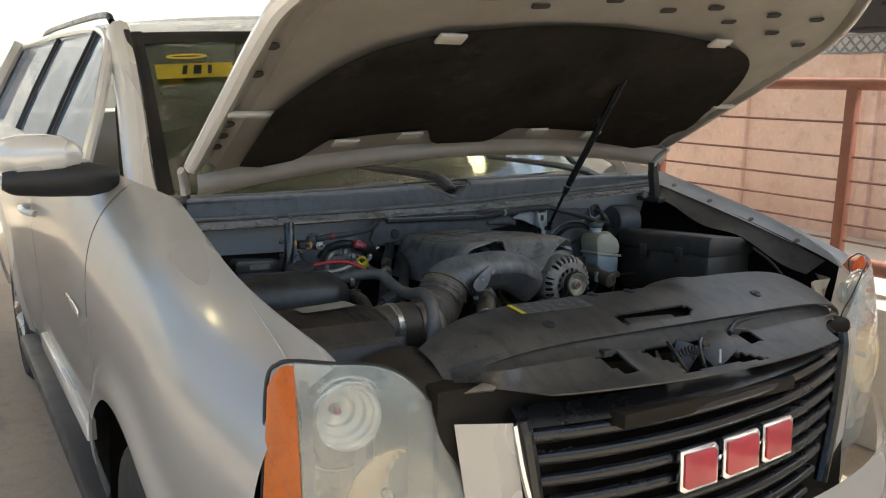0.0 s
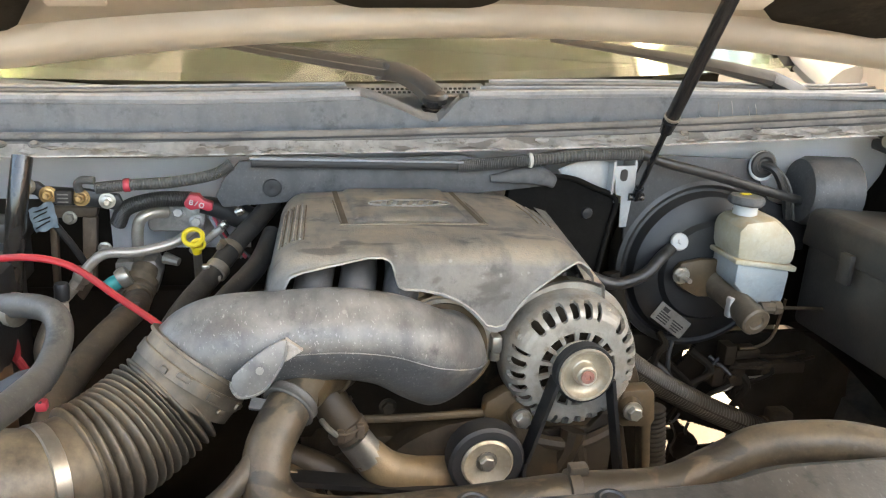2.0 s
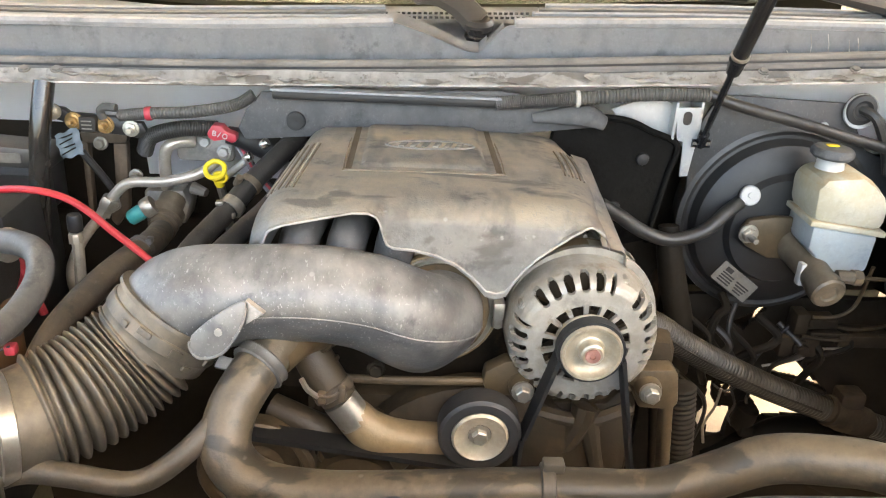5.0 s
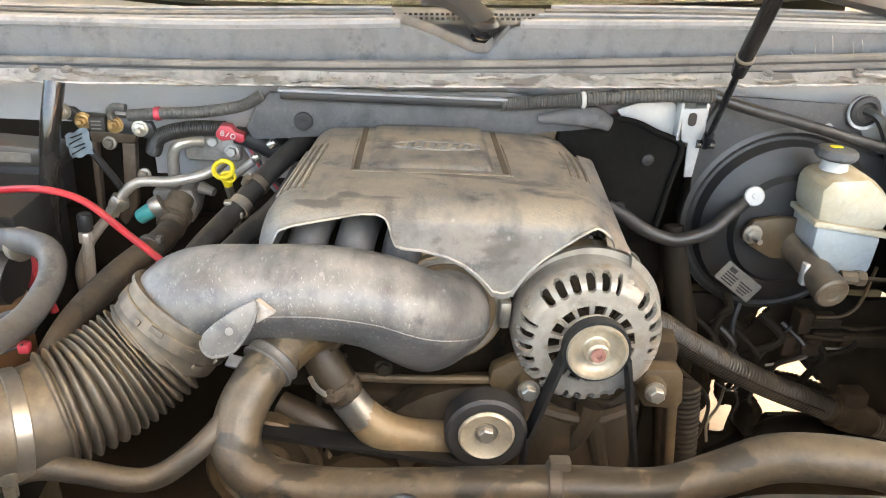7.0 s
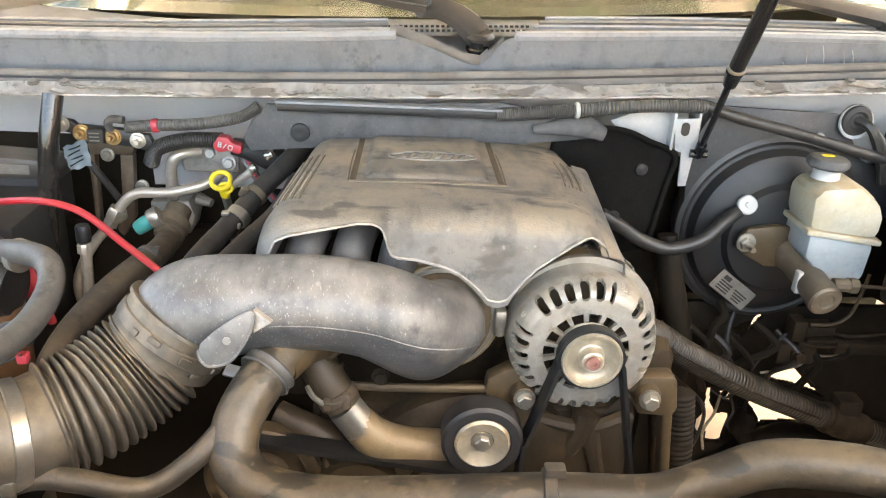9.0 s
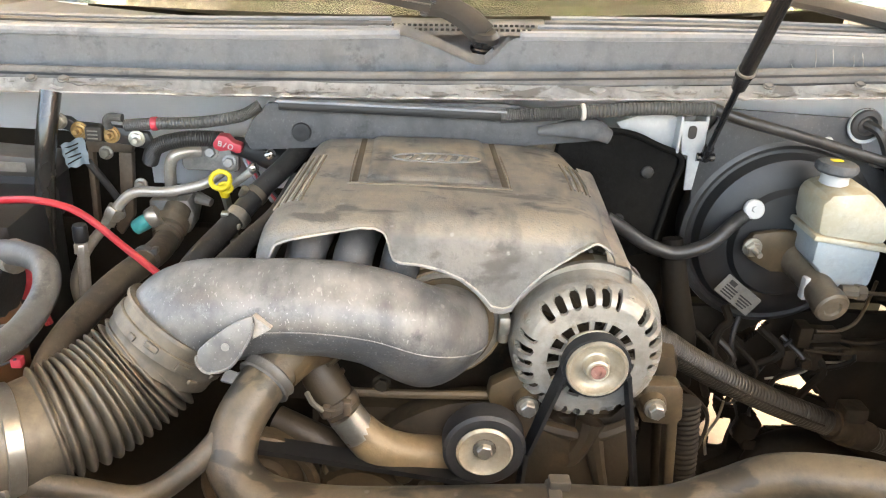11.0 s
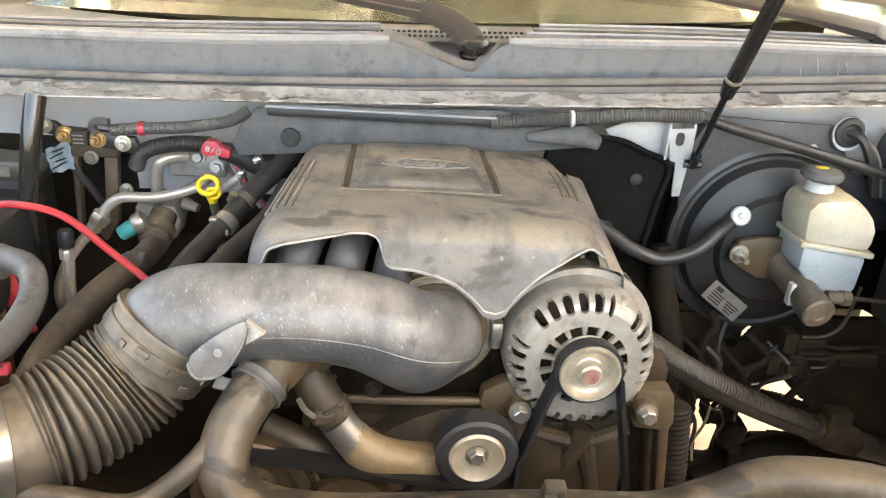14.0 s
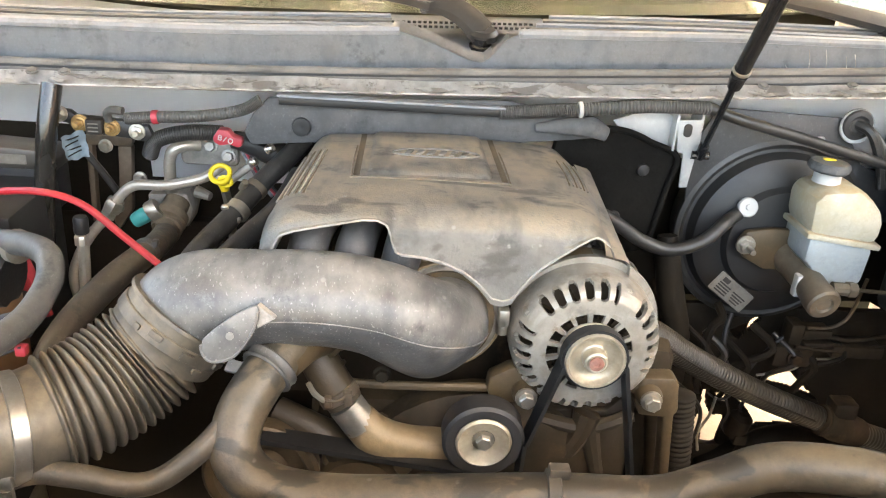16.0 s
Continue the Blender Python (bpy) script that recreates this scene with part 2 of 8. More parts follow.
HOSE = material("dusty_black_hose", (0.016, 0.0155, 0.015), 0.42, 0.0, (0.028, 0.026, 0.024), 14.0, 0.22, (0.11, 0.095, 0.072), 0.15, 200, specks=0.1)
HOSE_TAN = material("dust_caked_hose", (0.055, 0.047, 0.036), 0.5, 0.0, (0.030, 0.026, 0.021), 12.0, 0.6, (0.150, 0.112, 0.069), 0.2, 180, stain=(0.170, 0.130, 0.082), specks=0.08, smear=(0.055, 0.045, 0.034))
BLACK = material("black_moulded_plastic", (0.013, 0.013, 0.014), 0.45, 0.0, (0.019, 0.019, 0.019), 8.0, 0.14, (0.105, 0.090, 0.075), 0.12, 240)
SHIELD = material("dark_grey_sight_shield", (0.027, 0.0265, 0.025), 0.42, 0.0, (0.042, 0.039, 0.035), 5.0, 0.42, (0.140, 0.121, 0.098), 0.2, 300, stain=(0.050, 0.045, 0.037), specks=0.2)
RUBBER = material("black_rubber", (0.016, 0.016, 0.016), 0.6, 0.0, (0.024, 0.022, 0.021), 10.0, 0.15, (0.120, 0.096, 0.072), 0.15, 200)
PAD = material("black_felt_insulation", (0.026, 0.0245, 0.0215), 0.9, 0.0, (0.055, 0.049, 0.041), 3.2, 0.0, bump=0.6, grain=90, stain=(0.075, 0.063, 0.050))
CAST = material("dusty_cast_aluminium", (0.315, 0.303, 0.281), 0.40, 0.35, (0.235, 0.218, 0.194), 22.0, 0.35, (0.235, 0.196, 0.146), 0.3, 160, stain=(0.168, 0.140, 0.104), specks=0.2)
# Grime, darkened further to paint the shade deep in the bay.
BLOCK = material("grimy_shaded_engine_metal", (0.0233, 0.0165, 0.0109), 0.75, 0.1, (0.0106, 0.0087, 0.0055), 9.0, 0.6, (0.0774, 0.0514, 0.0250), 0.4, 90, stain=(0.0625, 0.0398, 0.0195))
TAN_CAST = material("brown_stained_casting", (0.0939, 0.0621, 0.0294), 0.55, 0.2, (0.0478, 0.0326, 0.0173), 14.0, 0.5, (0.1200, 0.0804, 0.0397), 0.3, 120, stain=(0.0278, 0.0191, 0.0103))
STEEL = material("zinc_plated_steel", (0.411, 0.384, 0.332), 0.35, 0.8, (0.332, 0.298, 0.239), 20.0, 0.25, (0.279, 0.225, 0.159), 0.08, 220)
BRIGHT = material("bright_machined_metal", (0.443, 0.419, 0.369), 0.28, 0.85, (0.381, 0.344, 0.283), 20.0, 0.12, (0.277, 0.227, 0.166), 0.06, 220)
CHROME = material("chrome", (0.82, 0.83, 0.85), 0.1, 1.0, (0.78, 0.79, 0.8), 6.0, 0.05, (0.4, 0.35, 0.28), 0.0, 100)
# Set near-black to stand in for deep shade between the bay's parts.
INNER = material("near_black_shaded_bay", (0.0095, 0.0074, 0.0048), 0.75, 0.0, (0.0170, 0.0126, 0.0074), 7.0, 0.15, (0.0530, 0.0349, 0.0172), 0.3, 90)
SATIN = material("satin_black_metal", (0.010, 0.010, 0.011), 0.22, 0.0, (0.014, 0.014, 0.015), 8.0, 0.08, (0.086, 0.072, 0.058), 0.06, 200)
MILKY = material("yellowed_translucent_plastic", (0.440, 0.435, 0.370), 0.35, 0.0, (0.420, 0.385, 0.265), 14.0, 1.0, (0.360, 0.262, 0.140), 0.1, 150)
FLUID = material("bluish_white_tank_plastic", (0.300, 0.352, 0.380), 0.35, 0.0, (0.360, 0.372, 0.345), 10.0, 0.1, (0.330, 0.286, 0.198), 0.1, 150)
WHITE = material("white_plastic", (0.440, 0.440, 0.425), 0.5, 0.0, (0.465, 0.450, 0.420), 20.0, 0.2, (0.375, 0.315, 0.240), 0.05, 200)
PAPER = material("faded_paper_label", (0.56, 0.52, 0.43), 0.7, 0.0, (0.46, 0.42, 0.34), 14.0, 0.2, (0.42, 0.36, 0.27), 0.05, 200)
INK = material("faded_ink", (0.05, 0.045, 0.04), 0.7, 0.0, bump=0.0)
RED = material("red_cable_jacket", (0.413, 0.019, 0.026), 0.4, 0.0, (0.338, 0.015, 0.022), 20.0, 0.08, bump=0.03)
REDCAP = material("red_plastic_cap", (0.450, 0.038, 0.060), 0.45, 0.0, (0.375, 0.026, 0.038), 25.0, 0.1, bump=0.05)
YELLOW = material("yellow_plastic", (0.722, 0.561, 0.017), 0.4, 0.0, (0.663, 0.493, 0.017), 25.0, 0.05, bump=0.05)
TEAL = material("teal_plastic", (0.04, 0.28, 0.27), 0.45, 0.0, bump=0.05)
BLUETAG = material("pale_blue_tag", (0.336, 0.416, 0.464), 0.55, 0.0, (0.272, 0.336, 0.384), 30.0, 0.2, bump=0.05)
BROWN = material("brown_stained_tank", (0.13, 0.065, 0.03), 0.5, 0.0, (0.20, 0.11, 0.05), 10.0, 0.35, (0.26, 0.19, 0.12), 0.1, 160)
EMBLEM = material("red_badge_enamel", (0.42, 0.02, 0.035), 0.35, 0.0, (0.36, 0.02, 0.03), 20.0, 0.05, bump=0.02, coat=0.5)
AMBER = material("amber_lens", (0.935, 0.264, 0.033), 0.25, 0.0, (0.825, 0.220, 0.033), 20.0, 0.05, bump=0.15, grain=300, coat=0.5)
TYRE = material("black_tyre_rubber", (0.03, 0.03, 0.03), 0.8, 0.0, (0.045, 0.042, 0.038), 10.0, 0.3, (0.2, 0.17, 0.13), 0.3, 150)
CABIN = material("tan_cabin_trim", (0.050, 0.050, 0.034), 0.7, 0.0, (0.040, 0.040, 0.028), 8.0, 0.0, bump=0.2)
CONCRETE = material("stained_beige_concrete", (0.46, 0.365, 0.265), 0.7, 0.0, (0.39, 0.308, 0.222), 0.8, 0.0, bump=0.35, grain=60, stain=(0.28, 0.24, 0.19))
STUCCO = material("pink_stucco", (0.82, 0.595, 0.49), 0.8, 0.0, (0.75, 0.53, 0.43), 2.2, 0.0, bump=0.8, grain=34, stain=(0.86, 0.66, 0.56))
PALE_CONCRETE = material("pale_ledge_concrete", (0.58, 0.53, 0.45), 0.75, 0.0, (0.52, 0.47, 0.40), 0.9, 0.0, bump=0.35, grain=60)
CREAM = material("cream_painted_wall", (0.84, 0.80, 0.71), 0.8, 0.0, (0.79, 0.75, 0.66), 1.2, 0.0, bump=0.3, grain=70)
RAIL = material("terracotta_painted_steel", (0.30, 0.115, 0.070), 0.45, 0.0, (0.24, 0.092, 0.058), 6.0, 0.15, (0.3, 0.2, 0.15), 0.1, 150)
CABLE = material("rusty_rail_cable", (0.20, 0.085, 0.06), 0.6, 0.2, (0.14, 0.07, 0.05), 12.0, bump=0.1)
WINDSCREEN = glass("windscreen_glass", (0.52, 0.62, 0.48))
SIDE_GLASS = glass("side_window_glass", (0.42, 0.44, 0.44), 0.0, 2.3)
LENS = glass("weathered_lamp_lens", (0.98, 0.98, 0.93), 0.0, 1.36, 0.94)
REFLECTOR = material("lamp_reflector", (0.97, 0.965, 0.90), 0.13, 0.28, (0.95, 0.88, 0.72), 12.0, bump=0.04, grain=40)

DARKSHIELD = material("dark_heat_shield", (0.059, 0.060, 0.063), 0.5, 0.0, (0.049, 0.049, 0.050), 8.0, 0.35, (0.168, 0.150, 0.126), 0.15, 220, specks=0.2)

DIRTY_CAST = material("brown_stained_aluminium", (0.1545, 0.1231, 0.0862), 0.5, 0.25, (0.0845, 0.0650, 0.0440), 16.0, 0.35, (0.2163, 0.1724, 0.1144), 0.25, 160)

CEILING = material("white_carport_ceiling", (0.78, 0.77, 0.73), 0.8, 0.0, (0.73, 0.72, 0.68), 1.2, 0.0, bump=0.2, grain=70)


LAMP = bpy.data.materials.new("glowing_tube")
LAMP.use_nodes = True
LAMP.node_tree.nodes["Principled BSDF"].inputs["Base Color"].default_value = (0.9, 0.8, 0.6, 1)
LAMP.node_tree.nodes["Principled BSDF"].inputs["Emission Color"].default_value = (1.0, 0.78, 0.42, 1)
LAMP.node_tree.nodes["Principled BSDF"].inputs["Emission Strength"].default_value = 9.0
CONDUIT = material("grimy_corrugated_plastic", (0.0138, 0.0107, 0.0066), 0.5, 0.0, (0.0223, 0.0165, 0.0094), 12.0, 0.25, (0.0636, 0.0427, 0.0211), 0.2, 200)
AIRBOX = material("brown_dusted_plastic", (0.034, 0.029, 0.024), 0.5, 0.0, (0.053, 0.043, 0.032), 8.0, 0.55, (0.124, 0.099, 0.068), 0.2, 240, stain=(0.025, 0.021, 0.017), specks=0.2)
FELT_BROWN = material("rusty_bracket_steel", (0.12, 0.085, 0.055), 0.6, 0.3, (0.06, 0.045, 0.032), 18.0, 0.4, (0.22, 0.165, 0.105), 0.3, 140)

LABELGREY = material("scuffed_grey_label", (0.135, 0.13, 0.125), 0.5, 0.0, (0.09, 0.087, 0.085), 40.0, 0.2, (0.2, 0.18, 0.15), 0.1, 200, stain=(0.06, 0.058, 0.056))

PULLEY = material("dusty_pulley_steel", (0.44, 0.39, 0.30), 0.34, 0.45, (0.34, 0.285, 0.20), 30.0, 0.2, (0.36, 0.29, 0.2), 0.1, 200)
BADGE = material("worn_badge_plastic", (0.27, 0.252, 0.215), 0.4, 0.0, (0.10, 0.095, 0.086), 60.0, 0.3, (0.24, 0.21, 0.17), 0.1, 200)

GOLD = material("yellowed_reflector", (0.97, 0.80, 0.48), 0.15, 0.22, (0.92, 0.66, 0.32), 20.0, bump=0.04, grain=40)
ALU = material("dull_aluminium_pipe", (0.47, 0.435, 0.38), 0.36, 0.6, (0.38, 0.345, 0.29), 25.0, 0.2, (0.34, 0.27, 0.19), 0.1, 200)
WIPER = material("weathered_wiper_metal", (0.014, 0.014, 0.0145), 0.40, 0.0, (0.020, 0.0195, 0.019), 16.0, 0.08, (0.06, 0.055, 0.048), 0.10, 200)


def sheet_cut(f, nu, nv, thick, gone):
    """A sheet with an opening through it where gone(u, v) holds."""
    bm = sheet(f, nu, nv)
    bm.faces.ensure_lookup_table()
    drop = [bm.faces[j * nu + i] for j in range(nv) for i in range(nu) if gone((i + 0.5) / nu, (j + 0.5) / nv)]
    bmesh.ops.delete(bm, geom=drop, context="FACES")
    bmesh.ops.solidify(bm, geom=bm.faces[:], thickness=thick)
    return bm

BRACKET = material("pale_blue_grey_bracket", (0.377, 0.389, 0.385), 0.4, 0.1, (0.328, 0.336, 0.332), 12.0, 0.25, (0.344, 0.312, 0.262), 0.06, 150)
BELT = material("black_ribbed_rubber", (0.007, 0.007, 0.007), 0.5, 0.0, (0.011, 0.0105, 0.010), 20.0, 0.05, (0.06, 0.05, 0.04), 0.1, 200)

LABEL_SILVER = material("silver_foil_label", (0.165, 0.155, 0.135), 0.5, 0.1, (0.12, 0.11, 0.095), 60.0, 0.3, (0.30, 0.25, 0.18), 0.1, 200, stain=(0.14, 0.12, 0.09))
BRASS = material("tarnished_brass", (0.42, 0.27, 0.11), 0.35, 0.85, (0.26, 0.16, 0.07), 40.0, 0.2, (0.25, 0.18, 0.10), 0.1, 200)
PROP = material("dusty_satin_black_tube", (0.020, 0.018, 0.016), 0.20, 0.2, (0.036, 0.032, 0.027), 12.0, 0.22, (0.10, 0.088, 0.07), 0.04, 200, coat=0.6)
PANEL = material("dark_grommet_panel", (0.030, 0.031, 0.033), 0.5, 0.0, (0.024, 0.024, 0.025), 8.0, 0.30, (0.105, 0.096, 0.082), 0.15, 220, specks=0.2)
TAN_DARK = material("dark_brown_dust_and_shade", (0.0286, 0.0192, 0.0098), 0.6, 0.0, (0.0439, 0.0297, 0.0148), 12.0, 0.5, (0.0811, 0.0533, 0.0253), 0.25, 160)
SHIELD_GREY = material("scuffed_grey_plastic", (0.0920, 0.0931, 0.0954), 0.62, 0.0, (0.0713, 0.0725, 0.0747), 9.0, 0.45, (0.1782, 0.1621, 0.1380), 0.15, 220, stain=(0.0805, 0.0782, 0.0759), specks=0.15)
BOOSTER = material("black_painted_steel", (0.0085, 0.0085, 0.0088), 0.48, 0.0, (0.012, 0.0115, 0.0115), 7.0, 0.15, (0.105, 0.096, 0.083), 0.08, 200)
TAN_LIGHT = material("sandy_stained_casting", (0.2318, 0.1649, 0.0887), 0.5, 0.15, (0.1576, 0.1082, 0.0571), 18.0, 0.4, (0.2781, 0.1994, 0.1109), 0.3, 130, stain=(0.0834, 0.0567, 0.0317))
HOUSING = material("dusty_alternator_casting", (0.360, 0.338, 0.300), 0.38, 0.35, (0.270, 0.240, 0.195), 26.0, 0.30, (0.290, 0.232, 0.160), 0.45, 150, stain=(0.205, 0.162, 0.110), specks=0.15)
HOSE_GREY = material("grey_dusty_rubber_hose", (0.072, 0.070, 0.066), 0.45, 0.0, (0.048, 0.046, 0.043), 14.0, 0.45, (0.190, 0.170, 0.140), 0.15, 200, specks=0.2)
MUD_HOSE = material("mud_streaked_hose", (0.092, 0.070, 0.044), 0.42, 0.0, (0.040, 0.031, 0.021), 20.0, 0.5, (0.165, 0.124, 0.076), 0.25, 150, stain=(0.024, 0.020, 0.015), smear=(0.016, 0.0135, 0.010), splats=0.12, rub_scale=17.0, rub_from=0.515)
# Brown of the dirt, which also carries the shade in the grooves.
GROOVE = material("brown_dirt_and_groove_shade", (0.190, 0.152, 0.105), 0.7, 0.0, (0.240, 0.195, 0.138), 22.0, bump=0.3)
DASH = material("dark_tan_dashboard", (0.050, 0.044, 0.028), 0.6, 0.0, (0.042, 0.037, 0.024), 8.0, 0.0, bump=0.2)
LINER = material("black_firewall_felt", (0.006, 0.0056, 0.005), 0.95, 0.0, (0.012, 0.011, 0.0095), 9.0, 0.0, bump=0.8, grain=120)

RUST = material("rusty_shaft_end", (0.24, 0.10, 0.075), 0.6, 0.2, (0.32, 0.17, 0.13), 60.0, bump=0.2)

FUSE = material("brown_dusted_black_plastic", (0.024, 0.023, 0.022), 0.4, 0.0, (0.024, 0.023, 0.022), 6.0, 0.6, (0.165, 0.135, 0.100), 0.15, 240)

# ---- ground and surroundings ----
tagged(part("ground", box(-40, 40, -40, 40, -0.2, 0.0, 0), CONCRETE), "stained beige concrete ground with worn patches", "ground", kind="structure")
tagged(part("ledge", box(2.15, 3.7, -6, 9, 0.0, 0.66, 0.02), PALE_CONCRETE), "raised concrete ledge beside the parked car", "ledge", kind="structure")
tagged(part("wall_east", box(3.7, 3.9, -8, 10, 0.0, 1.81, 0.01), STUCCO), "pink stucco boundary wall behind the railing", "wall", kind="structure")
tagged(part("wall_east_upper", box(4.6, 4.8, -8, 10, 0.0, 3.4, 0.01), CREAM), "cream painted wall beyond the pink wall", "wall", kind="structure")
tagged(part("wall_north", box(-12, 4.6, 9.6, 9.8, 0.0, 3.6, 0.01), CREAM), "cream painted wall behind the parked car", "wall", kind="structure")
tagged(part("ceiling", box(-2.65, 2.9, -2.2, 7.2, 3.30, 3.45, 0.02), CEILING), "cream painted carport ceiling above the car", "ceiling", kind="structure")
for y in (-1.0, 0.94, 1.88, 3.7):
    tagged(part("wall_pier", box(3.66, 3.70, y - 0.035, y + 0.035, 0.66, 1.81, 0.004), STUCCO), "shallow pink stucco pier on the wall", "pier", "wall piers", "structure")


def lattice():
    t = thing("lattice_screen", (3.8, 1.0, 1.81), "white diamond lattice screen on the wall top", "screen")
    part("frame", merge(box(3.78, 3.81, -2, 4, 1.81, 1.825, 0.002), box(3.78, 3.81, -2, 4, 1.925, 1.94, 0.002)), WHITE, t)
    for i in range(84):
        y = -1.95 + i * 0.07
        for s in (-1, 1):
            part("slat", tube([(3.795 + s * 0.004, y, 1.82), (3.795 + s * 0.004, y + s * 0.10, 1.93)], 0.007, 4, 1), WHITE, t)


lattice()


def ceiling_light(x, y):
    """A flat lamp with three warm tubes under the carport's ceiling."""
    t = thing("ceiling_light", (x, y, 3.30), "warm tube lamp under the carport ceiling", "lamp", "ceiling lights")
    part("tray", box(x - 0.19, x + 0.19, y - 0.14, y + 0.14, 3.27, 3.298, 0.004), WHITE, t)
    for k in (-1, 0, 1):
        part("lamp_tube", tube([(x + 0.11 * k, y - 0.12, 3.25), (x + 0.11 * k, y + 0.12, 3.25)], 0.035, 10, 2), LAMP, t, "glowing warm tube")


ceiling_light(-2.40, 1.57)
ceiling_light(2.10, 1.45)
tagged(part("dark_awning", box(3.6, 4.5, -3.0, 1.34, 1.955, 2.32, 0.05), BLACK), "dark awning edge above the wall", "awning", kind="structure")


def railing():
    """A terracotta steel railing with thin cables."""
    t = thing("railing", (2.4, 0.3, 0.66), "terracotta painted steel railing with thin horizontal cables", "railing")
    part("top_rail", tube([(2.4, -3.0, 1.625), (2.4, 6.0, 1.625)], 0.030, 12, 2), RAIL, t)
    part("bottom_rail", tube([(2.4, -3.0, 0.775), (2.4, 6.0, 0.775)], 0.040, 12, 2), RAIL, t)
    for k in range(-2, 5):
        y = 0.31 + 1.16 * k
        part("post", box(2.375, 2.425, y - 0.026, y + 0.026, 0.66, 1.61, 0.005), RAIL, t)
    for z in (1.445, 1.284, 1.170, 1.060, 0.960, 0.880):
        part("cable", tube([(2.4, -3.0, z), (2.4, 6.0, z)], 0.006, 6, 2), CABLE, t)


railing()

# ---- the car's body ----
suv = thing("suv", (0, 1.4, 0.0), "silver-beige large SUV parked with its hood propped open", "car")
AXLE, REAR_AXLE = -0.07, 2.87


def belt(y):
    """Height of the body side's upper edge."""
    if y < 0.06:
        return 1.160 + 0.175 * (max(0.0, y + 0.66) / 0.72) ** 0.85 + min(0.0, y + 0.66) * 0.7
    return 1.335 + 0.055 * min(1, (y - 0.06) / 0.5)


def flank(side, y, v):
    """A place on the body's side: v from 0 at the upper edge to 1 at the sill."""
    top = belt(y)
    low = 0.42
    for c in (AXLE, REAR_AXLE):
        if abs(y - c) < 0.49:
            low = max(low, 0.40 + math.sqrt(0.49 ** 2 - (y - c) ** 2))
    z = top + (low - top) * v
    d = top - z
    edge = 0.83 - 0.02 * min(1, max(0, (y + 0.66) / 0.7)) if y < 0.1 else 0.81 + 0.11 * min(1, (y - 0.1) / 0.45)
    out = 0.995
    x = edge + (out - edge) * (1 - math.exp(-d / 0.085)) + 0.012 * math.sin(min(1, max(0, d / 0.5)) * math.pi)
    if z < 0.75:
        x -= 0.05 * ((0.75 - z) / 0.33) ** 2
    if y < -0.25:
        x -= 0.11 * ((-0.25 - y) / 0.5) ** 2.2
    for c in (AXLE, REAR_AXLE):
        r = math.hypot(y - c, z - 0.40)
        x += 0.022 * math.exp(-((r - 0.51) / 0.05) ** 2)
    return (side * x, y, z)


